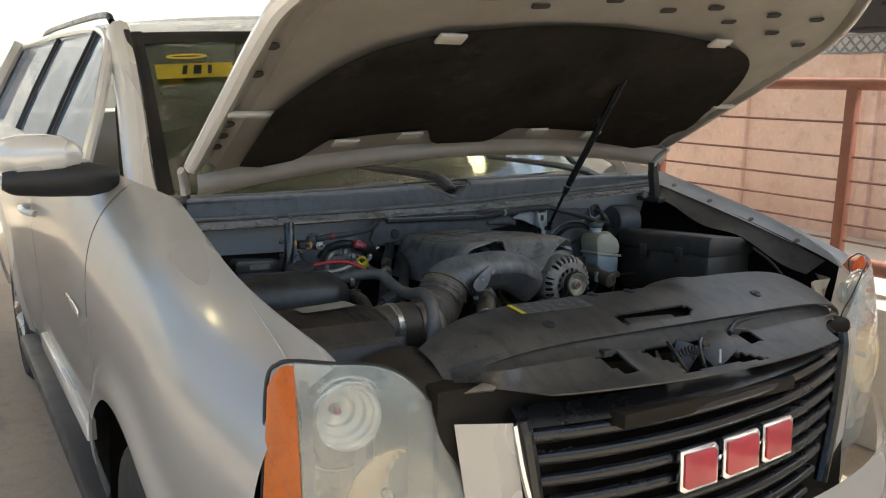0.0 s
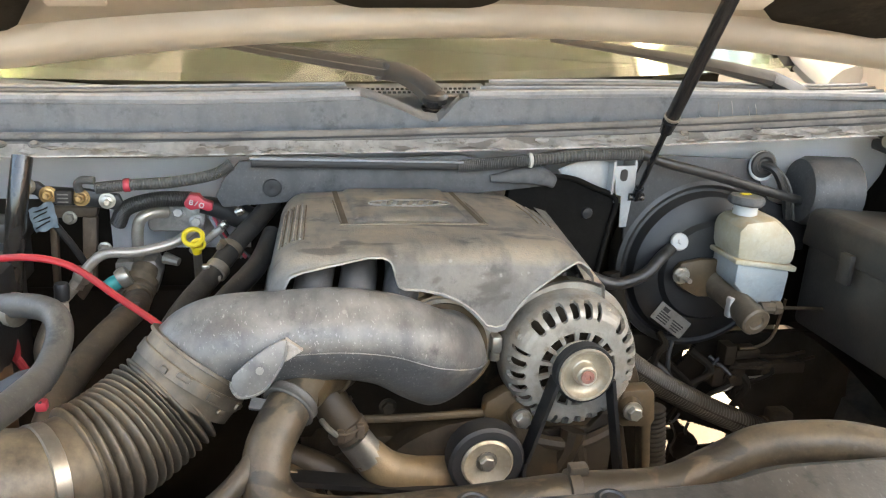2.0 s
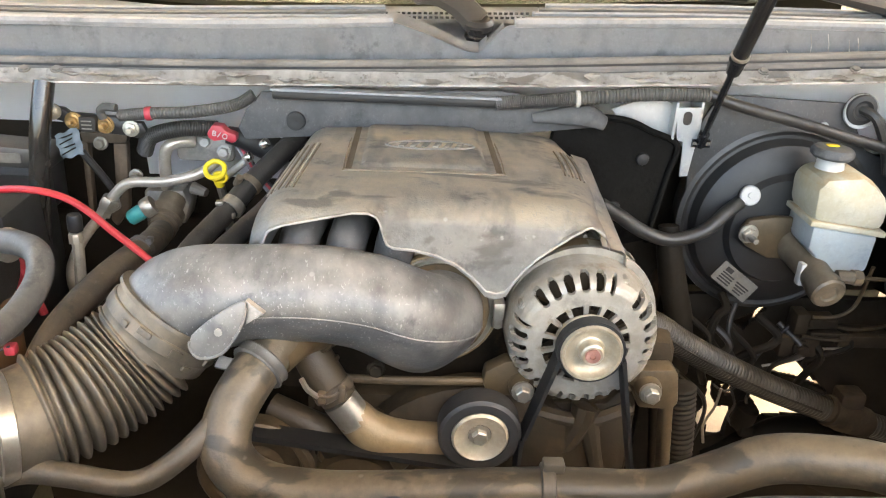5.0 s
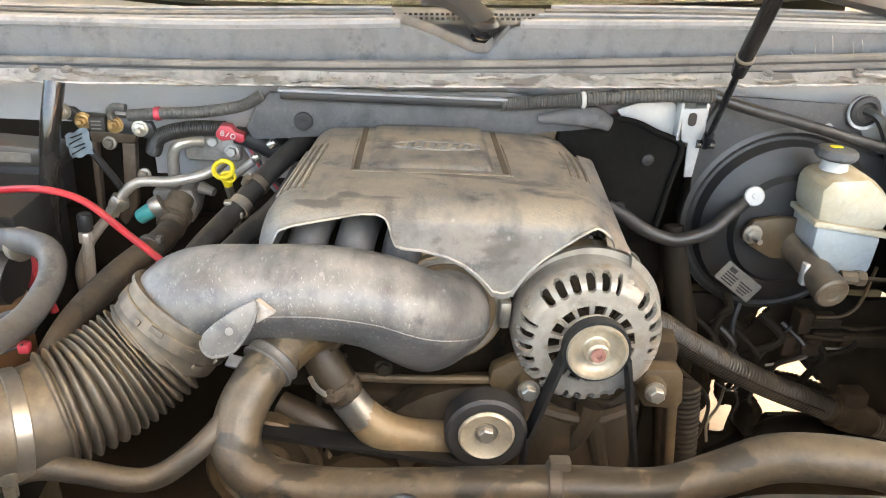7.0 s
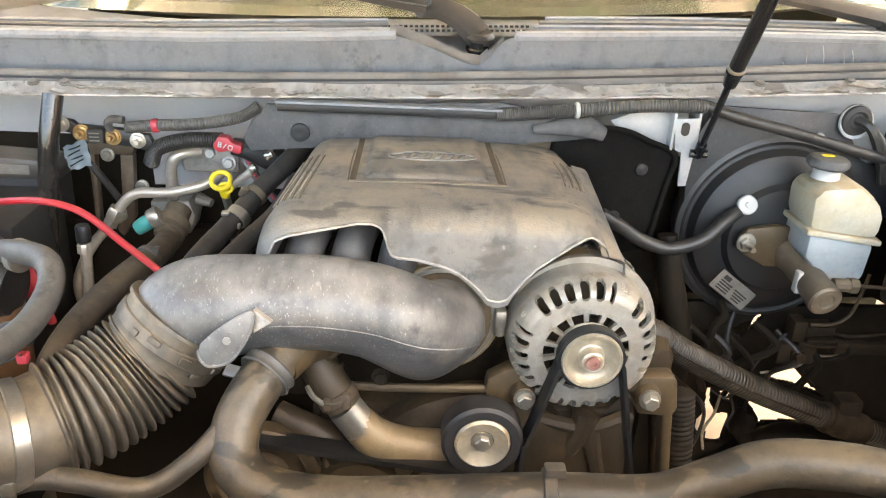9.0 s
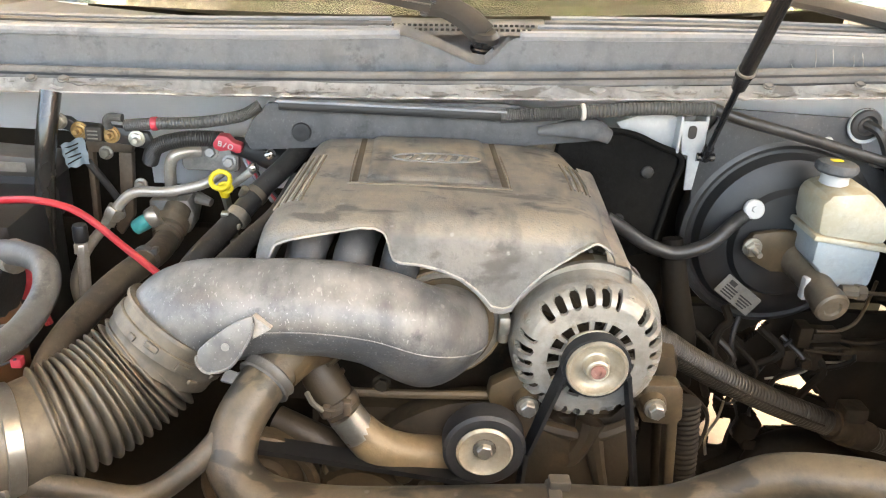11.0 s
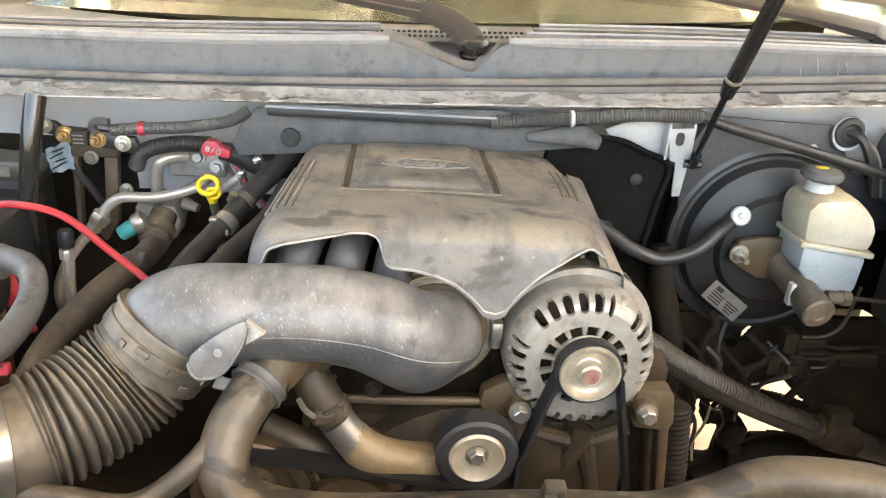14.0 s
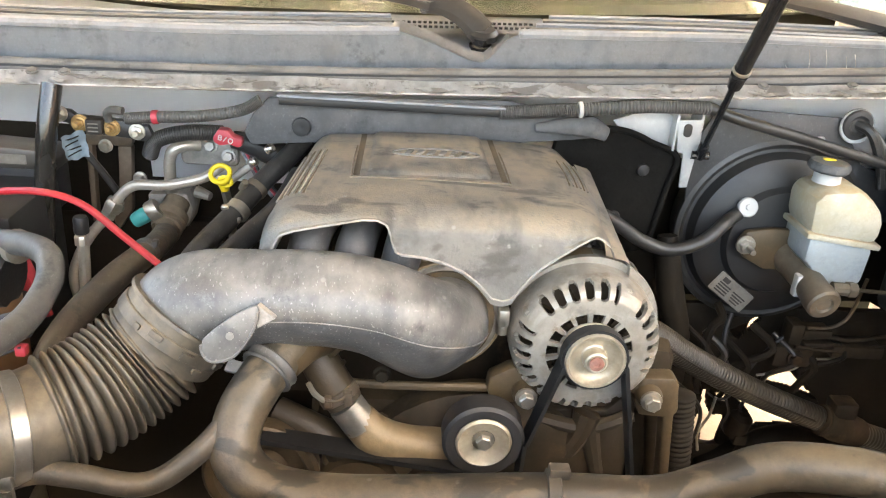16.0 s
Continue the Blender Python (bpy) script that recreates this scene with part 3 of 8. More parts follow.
for side in (-1, 1):
    def panel(name, y0, y1, nu, label=""):
        return part(name, sheet(lambda u, v: flank(side, y0 + (y1 - y0) * u, v ** 1.6), nu, 30, 0.012), PAINT, suv, label, 50)
    panel("fender", -0.685, 0.30, 56)
    d = panel("front_door", 0.306, 1.42, 24)
    part("door_handle", tube([(side * 1.012, 1.20, 1.16), (side * 1.04, 1.24, 1.165), (side * 1.04, 1.36, 1.165), (side * 1.012, 1.40, 1.16)], 0.012, 8, 4), PAINT, d)
    part("body_moulding", box(*sorted((side * 0.985, side * 1.012)), 0.42, 1.38, 0.62, 0.68, 0.004), PAINT, d)
    part("nameplate", box(*sorted((side * 1.004, side * 1.010)), 0.42, 0.62, 0.985, 1.010, 0.003), CHROME, d, "small chrome nameplate")
    d = panel("rear_door", 1.426, 2.42, 30)
    part("door_handle", tube([(side * 1.012, 2.16, 1.16), (side * 1.04, 2.20, 1.165), (side * 1.04, 2.32, 1.165), (side * 1.012, 2.36, 1.16)], 0.012, 8, 4), PAINT, d)
    panel("rear_quarter", 2.426, 4.05, 50)
    part("running_board", box(*sorted((side * (0.80 if side < 0 else 0.93), side * 1.02)), 0.45, 2.3, 0.36, 0.42, 0.02), BLACK, suv)
    # pillars, roof side and glass
    belt_x, roof_x = side * 0.925, side * 0.70

    def up(y0, y1, s):
        """From the waist (s = 0) to the roof (s = 1)."""
        return (belt_x + (roof_x - belt_x) * (0.85 * s + 0.15 * s * s), y0 + (y1 - y0) * s, 1.385 + (1.80 - 1.385) * s)
    part("a_pillar", tube([(side * 0.83, 0.30, 1.285), (side * 0.815, 0.45, 1.35), (side * 0.745, 0.85, 1.60), (side * 0.69, 1.22, 1.79)], 0.044, 10, 6, flat=0.8), PAINT, suv)
    part("door_frame", tube([up(0.62, 0.62, 0.0), up(0.66, 1.05, 0.5), up(0.7, 1.38, 0.97), (roof_x, 2.4, 1.825), (roof_x, 3.9, 1.81)], 0.018, 8, 6), PAINT, suv)
    for y, name in ((1.43, "b_pillar"), (2.40, "c_pillar"), (3.95, "d_pillar")):
        part(name, tube([up(y, y, 0.0), up(y, y + 0.05, 0.5), up(y, y + 0.1, 1.0)], 0.022 if y < 3 else 0.09, 8, 4, flat=0.5), RUBBER if y < 3 else PAINT, suv)
        part("window_seal", tube([up(y - 0.05, y - 0.05, 0.0), up(y - 0.05, y, 0.5), up(y - 0.05, y + 0.05, 0.97)], 0.010, 6, 4), RUBBER, suv)
    for y0, y1, front in ((0.62, 1.40, 0.72), (1.48, 2.36, 0.05), (2.46, 3.9, 0.05)):
        ob = part("side_window", sheet(lambda u, v: up(y0 + (y1 - y0) * u, y0 + (y1 - y0) * u + (front * (1 - u) + 0.07 * u), v), 6, 6, 0.004), SIDE_GLASS, suv, "tinted side window with reflections")
        ob.visible_shadow = False
    # mirror
    mir = part("mirror_base", tube([(side * 0.90, 0.37, 1.365), (side * 0.96, 0.35, 1.368), (side * 1.05, 0.35, 1.372), (side * 1.13, 0.352, 1.376), (side * 1.16, 0.355, 1.38)], [0.030, 0.042, 0.042, 0.038, 0.026], 14, 6, flat=1.1), BLACK, suv, "black lower mirror housing")
    part("mirror_cap", tube([(side * 0.985, 0.36, 1.415), (side * 1.02, 0.355, 1.432), (side * 1.08, 0.352, 1.436), (side * 1.135, 0.353, 1.432), (side * 1.165, 0.358, 1.41)], [0.028, 0.048, 0.052, 0.050, 0.028], 18, 6), PAINT, mir, "silver mirror cap")
    # wheels
    for ay in (AXLE, REAR_AXLE):
        wheel = part("wheel", lathe([(0.20, 0.0), (0.235, 0.01), (0.24, -0.10), (0.235, -0.2)], (side * 0.955, ay, 0.40), (side, 0, 0), 32), STEEL, suv, "alloy wheel with five spokes")
        part("tyre", lathe([(0.23, 0.0), (0.27, 0.015), (0.36, 0.012), (0.392, -0.015), (0.40, -0.05), (0.40, -0.19), (0.385, -0.235), (0.30, -0.25), (0.23, -0.24), (0.23, 0.0)], (side * 0.955, ay, 0.40), (side, 0, 0), 40), TYRE, wheel, "black tyre with grooved sidewall")
        for k in range(5):
            a = 2 * math.pi * k / 5
            part("spoke", tube([(side * 0.95, ay + 0.04 * math.cos(a), 0.4 + 0.04 * math.sin(a)), (side * 0.945, ay + 0.225 * math.cos(a), 0.4 + 0.225 * math.sin(a))], [0.045, 0.03], 8, 3, flat=0.5), BRIGHT, wheel)
    part("wheel_liner", sheet(lambda u, v: (side * (0.62 + 0.34 * v), AXLE + 0.50 * math.cos(math.pi * (u if side < 0 else 0.30 + 0.70 * u)), 0.42 + 0.50 * math.sin(math.pi * (u if side < 0 else 0.30 + 0.70 * u))), 20, 4, 0.006), INNER, suv)

part("roof", sheet(lambda u, v: (-0.70 + 1.40 * u, 1.20 + 2.79 * v - 0.10 * math.sin(math.pi * u) * (1 - v), 1.80 + 0.06 * math.sin(math.pi * u) ** 0.6 + 0.03 * math.sin(math.pi * min(1, v * 1.2))), 16, 12, 0.03), PAINT, suv)
for side in (-1, 1):
    r = part("roof_rail", tube([(side * 0.63, 1.62, 1.845), (side * 0.63, 1.74, 1.876), (side * 0.63, 2.4, 1.886), (side * 0.63, 3.4, 1.880), (side * 0.63, 3.6, 1.84)], 0.014, 8, 6), SATIN, suv)
part("tailgate", box(-0.80, 0.80, 4.03, 4.10, 0.6, 1.40, 0.02), PAINT, suv)
rear = part("rear_window", box(-0.68, 0.68, 4.0, 4.005, 1.42, 1.82, 0), SIDE_GLASS, suv)
rear.visible_shadow = False
part("underbody", box(-0.75, 0.60, 1.0, 4.0, 0.40, 0.62, 0.03), INNER, suv)
part("cabin_floor", box(-0.9, 0.9, 0.45, 4.0, 0.62, 0.68, 0.01), CABIN, suv)


def windscreen_at(u, v):
    """u across, v from the base to the roof."""
    x = (-1 + 2 * u) * (0.80 - 0.12 * v)
    bow = (x / 0.8) ** 2
    return (x, 0.150 + 0.26 * bow + (0.92 - 0.18 * bow) * v, 1.330 - 0.03 * bow + 0.49 * v - 0.02 * v * v)


ws = part("windscreen", sheet(windscreen_at, 20, 10, 0.005), WINDSCREEN, suv, "curved laminated windscreen")
ws.visible_shadow = False
part("windscreen_seal", tube([windscreen_at(u, v) for u, v in ((0, 0), (0, 0.33), (0, 0.66), (0, 1))], 0.016, 6, 5), RUBBER, suv)
part("windscreen_seal", tube([windscreen_at(u, v) for u, v in ((1, 0), (1, 0.33), (1, 0.66), (1, 1))], 0.016, 6, 5), RUBBER, suv)
for edge in (0.0, 0.965):
    part("glass_border", sheet(lambda u, v: Vector(windscreen_at(edge + 0.035 * u, v)) + Vector((0, -0.004, 0.004)), 2, 8, 0.001), BLACK, suv, "black printed border of the windscreen")
part("shade_band", sheet(lambda u, v: Vector(windscreen_at(0.02 + 0.96 * u, 0.90 + 0.09 * v)) + Vector((0, -0.004, 0.004)), 16, 2, 0.001), BLACK, suv)
sticker = part("yellow_sticker", sheet(lambda u, v: Vector(windscreen_at(0.045 + 0.17 * u, 0.64 + 0.10 * v)) + Vector((0, -0.010, 0.007)), 6, 3, 0.001), YELLOW, suv, "yellow paper sticker with marker strokes")
for k, (u, w) in enumerate(((0.30, 0.06), (0.44, 0.10), (0.62, 0.05))):
    part("pen_stroke", sheet(lambda a, b: Vector(windscreen_at(0.045 + 0.17 * (u + w * a + 0.05 * b), 0.66 + 0.06 * b)) + Vector((0, -0.014, 0.010)), 2, 3, 0.0005), INK, sticker)
part("pen_ring", tube([Vector(windscreen_at(0.12 + 0.045 * math.cos(a), 0.79 + 0.012 * math.sin(a))) + Vector((0, -0.012, 0.008)) for a in (0, 1.05, 2.1, 3.14, 4.2, 5.2, 6.28)], 0.003, 5, 4), YELLOW, sticker)
# cabin
part("dashboard", sheet(lambda u, v: (-0.80 + 1.6 * u, 0.22 + 0.24 * (-1 + 2 * u) ** 2 * (1 - v) + 0.52 * v, 1.30 + 0.035 * math.sin(math.pi * v) - 0.25 * max(0, v - 0.85) / 0.15), 12, 16, 0.02), DASH, suv, "tan dashboard under the windscreen")
part("dash_front", box(-0.80, 0.80, 0.74, 0.80, 0.75, 1.12, 0.02), CABIN, suv)
for sx in (-0.38, 0.38):
    seat = part("seat", box(sx - 0.25, sx + 0.25, 1.15, 1.65, 0.85, 1.03, 0.05), CABIN, suv)
    part("seat_back", box(sx - 0.24, sx + 0.24, 1.62, 1.78, 1.0, 1.55, 0.05), CABIN, seat)
    part("headrest", box(sx - 0.13, sx + 0.13, 1.68, 1.78, 1.58, 1.76, 0.04), CABIN, seat)
part("steering_wheel", tube([(0.38 + 0.19 * math.cos(a), 0.86 + 0.06 * math.sin(a), 1.13 + 0.17 * math.sin(a)) for a in (2 * math.pi * k / 12 for k in range(13))], 0.015, 8, 3), BLACK, suv)


# ---- hood, held up by a strut ----
SLOPE = 0.57
ALONG = math.sqrt(1 + SLOPE * SLOPE)


def hood_at(x, s, off=0.0):
    """A place on the hood's underside: s metres from the pad's rear edge to the front, off metres below."""
    crown = 0.052 * (1 - (x / 0.76) ** 2)
    front = -0.10 * max(0, s - 0.95) ** 1.5
    return (x, -0.030 - s / ALONG - off * SLOPE / ALONG, 1.424 + crown + s * SLOPE / ALONG + front - off / ALONG)


def hood_half(s):
    """Half the hood's width: it narrows in front, where the headlamps are."""
    k = min(1, max(0, (s - 0.60) / 0.36))
    return 0.795 - 0.27 * k ** 1.5


def hood_lip(u, v):
    """The rolled rear edge, which drops from the panel to the cowl."""
    x = -0.785 + 1.57 * u
    a, b = Vector(hood_at(x, -0.03, 0.0)), Vector((x, 0.030, 1.348 + 0.064 * (1 - (x / 0.77) ** 2)))
    bend = math.sin(math.pi * v)
    return a.lerp(b, v) + Vector((0, -0.020, -0.010)) * bend


hood = part("hood", sheet(lambda u, v: hood_at((-1 + 2 * u) * (hood_half(-0.05 + 1.01 * v) + 0.004), -0.05 + 1.01 * v, -0.040), 24, 40, 0.004), PAINT, suv, "open hood seen from below")
part("hood_inner_panel", sheet(lambda u, v: hood_at((-1 + 2 * u) * (hood_half(-0.03 + 0.98 * v) - 0.05), -0.03 + 0.98 * v, 0.002 * math.sin(math.pi * v)), 32, 40, 0.006), PAINT_INNER, hood, "pale pressed inner hood panel")
for side in (-1, 1):
    part("hood_side_channel", sheet(lambda u, v: hood_at(side * (hood_half(-0.02 + 0.97 * v) - 0.058 + 0.055 * u), -0.02 + 0.97 * v, -0.022 * math.sin(math.pi * min(1, 1.3 * u))), 6, 40, 0.006), PAINT_INNER, hood)
part("hood_edge", tube([hood_at(-hood_half(s), s, -0.018) for s in (-0.02, 0.3, 0.55, 0.65, 0.75, 0.85, 0.95)] + [hood_at(x, 0.965, -0.018) for x in (-0.3, 0.0, 0.3)] + [hood_at(hood_half(s), s, -0.018) for s in (0.95, 0.85, 0.75, 0.65, 0.55, 0.3, -0.02)], 0.018, 8, 6), PAINT, hood)
part("hood_rear_lip", sheet(hood_lip, 32, 8, 0.008), PAINT_INNER, hood, "rolled pale rear edge of the hood")


def pad_edge(x):
    """Where the felt pad starts along its rear edge: a lobe in the middle and one at each side."""
    marks = ((-0.72, 0.03), (-0.64, -0.012), (-0.55, 0.0), (-0.50, 0.095), (-0.22, 0.092), (-0.175, 0.02), (-0.145, 0.0), (0.01, -0.004), (0.035, 0.015), (0.065, 0.078), (0.35, 0.066), (0.385, 0.05), (0.44, -0.002), (0.62, -0.02), (0.72, 0.03))
    for (a, p), (b, q) in zip(marks, marks[1:]):
        if x <= b:
            k = (x - a) / (b - a)
            return p + (q - p) * k
    return 0.03


def pad_at(u, v):
    e = -1 + 2 * u
    x = 0.70 * e
    s0 = pad_edge(x)
    s1 = 0.575 - 0.24 * abs(e) ** 9 - 0.05 * e * e
    return hood_at(x, s0 + (s1 - s0) * v, 0.018 + 0.006 * math.sin(11 * u) * math.sin(9 * v))


part("insulation_pad", sheet(pad_at, 90, 24, 0.014), PAD, hood, "black felt insulation pad clipped under the hood")
for x, s in ((-0.46, 0.098), (-0.28, 0.098), (0.14, 0.084), (0.35, 0.075), (-0.42, 0.555), (0.36, 0.575)):
    m = Matrix.Translation(hood_at(x, s, 0.032)) @ Matrix.Rotation(-math.atan(SLOPE), 4, "X")
    b = box(-0.032, 0.032, -0.016, 0.016, -0.004, 0.004, 0.003)
    b.transform(m)
    part("pad_clip", b, PAINT_INNER, hood)
for side in (-1, 1):
    for s in (0.09, 0.145, 0.20, 0.41, 0.51, 0.7, 0.8):
        o = lathe([(0, 0), (0.012, 0.0), (0.012, 0.003), (0, 0.003)], hood_at(side * 0.765, s, -0.012), (0, -SLOPE, -1), 12)
        part("drain_hole", o, INK, hood)
    m = Matrix.Translation(hood_at(side * 0.74, 0.27, 0.006)) @ Matrix.Rotation(-math.atan(SLOPE), 4, "X")
    b = box(-0.05, 0.05, -0.008, 0.008, -0.006, 0.006, 0.004)
    b.transform(m)
    part("stiffening_bead", b, PAINT_INNER, hood)
    hx, hy = (0.695, -0.055) if side > 0 else (0.805, 0.06)
    hinge = part("hood_hinge", merge(box(*sorted((side * (hx - 0.02), side * (hx + 0.015))), hy - 0.04, hy + 0.06, 1.240, 1.258, 0.006),
                                     tube([(side * (hx + 0.005), hy, 1.25), (side * hx, hy, 1.29), (side * (hx - 0.008), hy, 1.33), (side * (hx - 0.010), hy, 1.37)], 0.017 if side > 0 else 0.011, 8, 4)), BLACK, hood, "steel hood hinge")
    part("hinge_arm", tube([(side * (hx - 0.010), hy, 1.355), (side * (hx - 0.005), hy - 0.01, 1.385), (side * (hx + 0.01), hy - 0.04, 1.415)], [0.016, 0.015, 0.011], 10, 4, flat=0.7), PAINT_INNER, hinge, "pale hinge arm")
    part("hinge_bolt", hexbolt((side * (hx - 0.02), hy + 0.02, 1.262), (-side, -0.3, 0.2), 0.008), STEEL, hinge)
for x, s in ((-0.38, 0.66), (-0.24, 0.63), (-0.06, 0.66), (0.12, 0.64), (0.25, 0.67), (0.34, 0.63), (0.45, 0.68), (0.52, 0.62), (0.60, 0.70), (0.66, 0.60)):
    part("hood_slot", prism(rounded(0.044, 0.014, 0.006), 0.003, facing(hood_at(x, s, 0.008), (0, -SLOPE, -1), (0.1, 1, 0))), INK, hood)

laid = BAY
strut = thing("gas_strut", (0.27, -0.03, 1.205), "black gas strut propping the hood open", "strut")
part("strut_rod", tube([(0.270, -0.035, 1.212), (0.263, -0.108, 1.312)], 0.0045, 10, 3), SATIN, strut)
part("strut_cylinder", merge(tube([(0.2635, -0.106, 1.309), (0.262, -0.118, 1.326)], [0.0085, 0.0105], 14, 2), tube([(0.262, -0.117, 1.325), (0.236, -0.385, 1.655)], 0.0095, 14, 3)), SATIN, strut)
part("strut_band", lathe([(0.0105, 0), (0.0111, 0.001), (0.0111, 0.004), (0.0105, 0.005)], (0.262, -0.121, 1.330), (-0.03, -0.29, 0.36), 16), STEEL, strut)
part("ball_socket", merge(tube([(0.272, -0.022, 1.195), (0.270, -0.036, 1.214)], 0.007, 10, 2), lathe([(0, -0.012), (0.006, -0.012), (0.006, 0.012), (0, 0.012)], (0.272, -0.022, 1.197), (1, 0, 0), 10)), SATIN, strut)

# ---- nose of the car ----
laid = LEVEL


def nose(x):
    """How far the front bows back from the middle."""
    return 0.075 * (abs(x) / 0.47) ** 2.2


grille = part("grille_frame", merge(*[tube([(sx * 0.485, -0.862, 1.045), (sx * 0.478, -0.872, 1.0), (sx * 0.45, -0.885, 0.84), (sx * 0.40, -0.90, 0.70)], 0.016, 8, 6, flat=1.0) for sx in (-1, 1)],
              sheet(lambda u, v: (-0.485 + 0.97 * u, -0.945 + nose(-0.485 + 0.97 * u) + 0.035 * v, 1.032 + 0.030 * v - 0.004 * (-1 + 2 * u) ** 2), 24, 3, 0.012)), SATIN, suv, "gloss black grille frame")
for k in range(8):
    z = 1.012 - 0.0445 * k
    half = 0.472 - 0.010 * k - 0.0016 * k * k
    part("grille_slat", tube([(half * q, -0.935 + nose(half * q), z - 0.003) for q in (-1, -0.8, -0.6, -0.4, -0.2, 0, 0.2, 0.4, 0.6, 0.8, 1)], 0.0135, 12, 3, flat=1.25), SATIN, grille)
part("grille_backing", sheet(lambda u, v: (-0.47 + 0.94 * u, -0.875 + nose(-0.47 + 0.94 * u), 0.66 + 0.37 * v), 12, 3, 0.006), INNER, grille)
badge = part("badge", tube([(-0.16, -0.944, 0.90), (0.0, -0.952, 0.90), (0.16, -0.944, 0.90)], 0.006, 6, 4), CHROME, grille)
for x, w in ((-0.121, 0.104), (0.0, 0.112), (0.121, 0.104)):
    yb = -0.954 + nose(x)
    base = facing((x, yb, 0.90), (x * 0.3, -1, 0.05))
    part("badge_rim", prism([(-w / 2 + 0.012, -0.044), (w / 2, -0.044), (w / 2, 0.032), (w / 2 - 0.012, 0.044), (-w / 2, 0.044), (-w / 2, -0.036)], 0.012, base, 0.002), CHROME, badge)
    part("badge_block", prism([(-w / 2 + 0.018, -0.036), (w / 2 - 0.008, -0.036), (w / 2 - 0.008, 0.026), (w / 2 - 0.018, 0.036), (-w / 2 + 0.008, 0.036), (-w / 2 + 0.008, -0.030)], 0.004, base @ Matrix.Translation((0, 0, 0.0125)), 0.0015), EMBLEM, badge, "plain red enamel block with chrome rim")
for sx in (-1, 1):
    part("chrome_strip", tube([(sx * 0.497, -0.860, 1.040), (sx * 0.480, -0.876, 0.93), (sx * 0.43, -0.892, 0.76)], 0.013, 8, 6, flat=0.6), CHROME, grille)
    part("nose_panel", sheet(lambda u, v: (sx * (0.505 + 0.100 * u - 0.04 * v), -0.866 + 0.035 * u - 0.02 * v, 1.045 + 0.008 * u - 0.30 * v), 6, 8, 0.01), PAINT, suv, "silver panel between grille and headlamp")
    # headlamp

    def lens_at(u, v, off=0.0):
        """u from the inner edge round to the fender, v from the bottom up."""
        a = u ** 0.9
        dome = 1 - (1 - min(1, u / 0.55)) ** 3.0 * 0.30 - 0.10 * max(0, (u - 0.85) / 0.15) ** 2
        x = 0.560 + 0.035 * v * (1 - u) + 0.352 * a - 0.045 * v * v * u ** 3
        y = -0.835 + 0.150 * a ** 2.2 + 0.035 * v ** 3 - 0.015 * math.sin(math.pi * v)
        z = 0.700 + 0.468 * dome * v
        return (sx * x * (1 - off * 0.3), y + off, z - off * 0.1 * (2 * v - 1))
    lamp = part("headlamp_housing", sheet(lambda u, v: lens_at(0.07 + 0.86 * u, 0.02 + 0.86 * v, 0.132 + 0.024 * math.sin(15 * u + 6 * v) * math.sin(13 * v - 4 * u)), 15, 14, 0.006), REFLECTOR, suv, "faceted chrome headlamp housing", 4)
    part("headlamp_lens", sheet(lambda u, v: lens_at(0.795 * u + 0.03 * u * v, v), 24, 18, 0.003), LENS, lamp, "clear weathered headlamp lens").visible_shadow = False
    part("lamp_surround", tube([lens_at(0, 0, 0.008), lens_at(0, 0.5, 0.008)] + [lens_at(u, 1.0, 0.008) for u in (0, 0.12, 0.25, 0.4, 0.6, 0.8, 0.92, 1.0)] + [lens_at(1, 0.7, 0.008), lens_at(1, 0.35, 0.008), lens_at(1, 0, 0.008)], 0.004 if sx < 0 else 0.002, 6, 6), BLACK, lamp, "dark gap round the lamp")
    part("turn_signal", sheet(lambda u, v: lens_at(0.80 + 0.20 * u + 0.03 * v * (1 - u), 0.01 + 0.975 * v, 0.001), 10, 16, 0.006), AMBER, lamp, "amber turn signal")
    for x, y, z, r, look_ in ((0.762, -0.730, 1.072, 0.056, REFLECTOR), (0.697, -0.783, 0.925, 0.092, GOLD)):
        c = (sx * x, y, z)
        part("reflector_bowl", lathe([(r, 0.026), (r * 0.97, 0.014), (r * 0.90, 0.012), (r * 0.86, -0.002), (r * 0.74, -0.006), (r * 0.70, -0.020), (r * 0.52, -0.026), (r * 0.46, -0.038), (r * 0.24, -0.044), (0.01, -0.046)], c, (sx * 0.15, -1, 0.10), 32, False), look_, lamp, "stepped reflector bowl", 20)
        part("bulb", lathe([(0.0, 0.0), (0.006, 0.0), (0.007, 0.020), (0.004, 0.028), (0, 0.029)], (c[0], c[1] + 0.035, c[2]), (sx * 0.15, -1, 0.10), 16), EMBLEM if z > 1 else WHITE, lamp)
    for r, a0, a1 in ((0.066, 25, 150), (0.074, 35, 130), (0.092, 195, 285)):
        part("reflector_ring", tube([(sx * 0.762 + r * math.cos(radians(a0 + (a1 - a0) * k / 8)), -0.735 + 0.02 * (r - 0.07) / 0.03, 1.064 + r * math.sin(radians(a0 + (a1 - a0) * k / 8))) for k in range(9)], 0.0035, 8, 3), CHROME, lamp)
    part("reflector_strip", sheet(lambda u, v: lens_at(0.735 + 0.05 * u, 0.03 + 0.9 * v, 0.02), 3, 10, 0.003), WHITE, lamp, "pale strip beside the turn signal")
part("front_bumper", sheet(lambda u, v: (-0.97 + 1.94 * u, -0.99 + 0.30 * abs(-1 + 2 * u) ** 3.2 - 0.04 * math.sin(math.pi * v), 0.745 - 0.36 * v), 30, 8, 0.02), PAINT, suv)
laid = BAY
# radiator support cover and closing panel


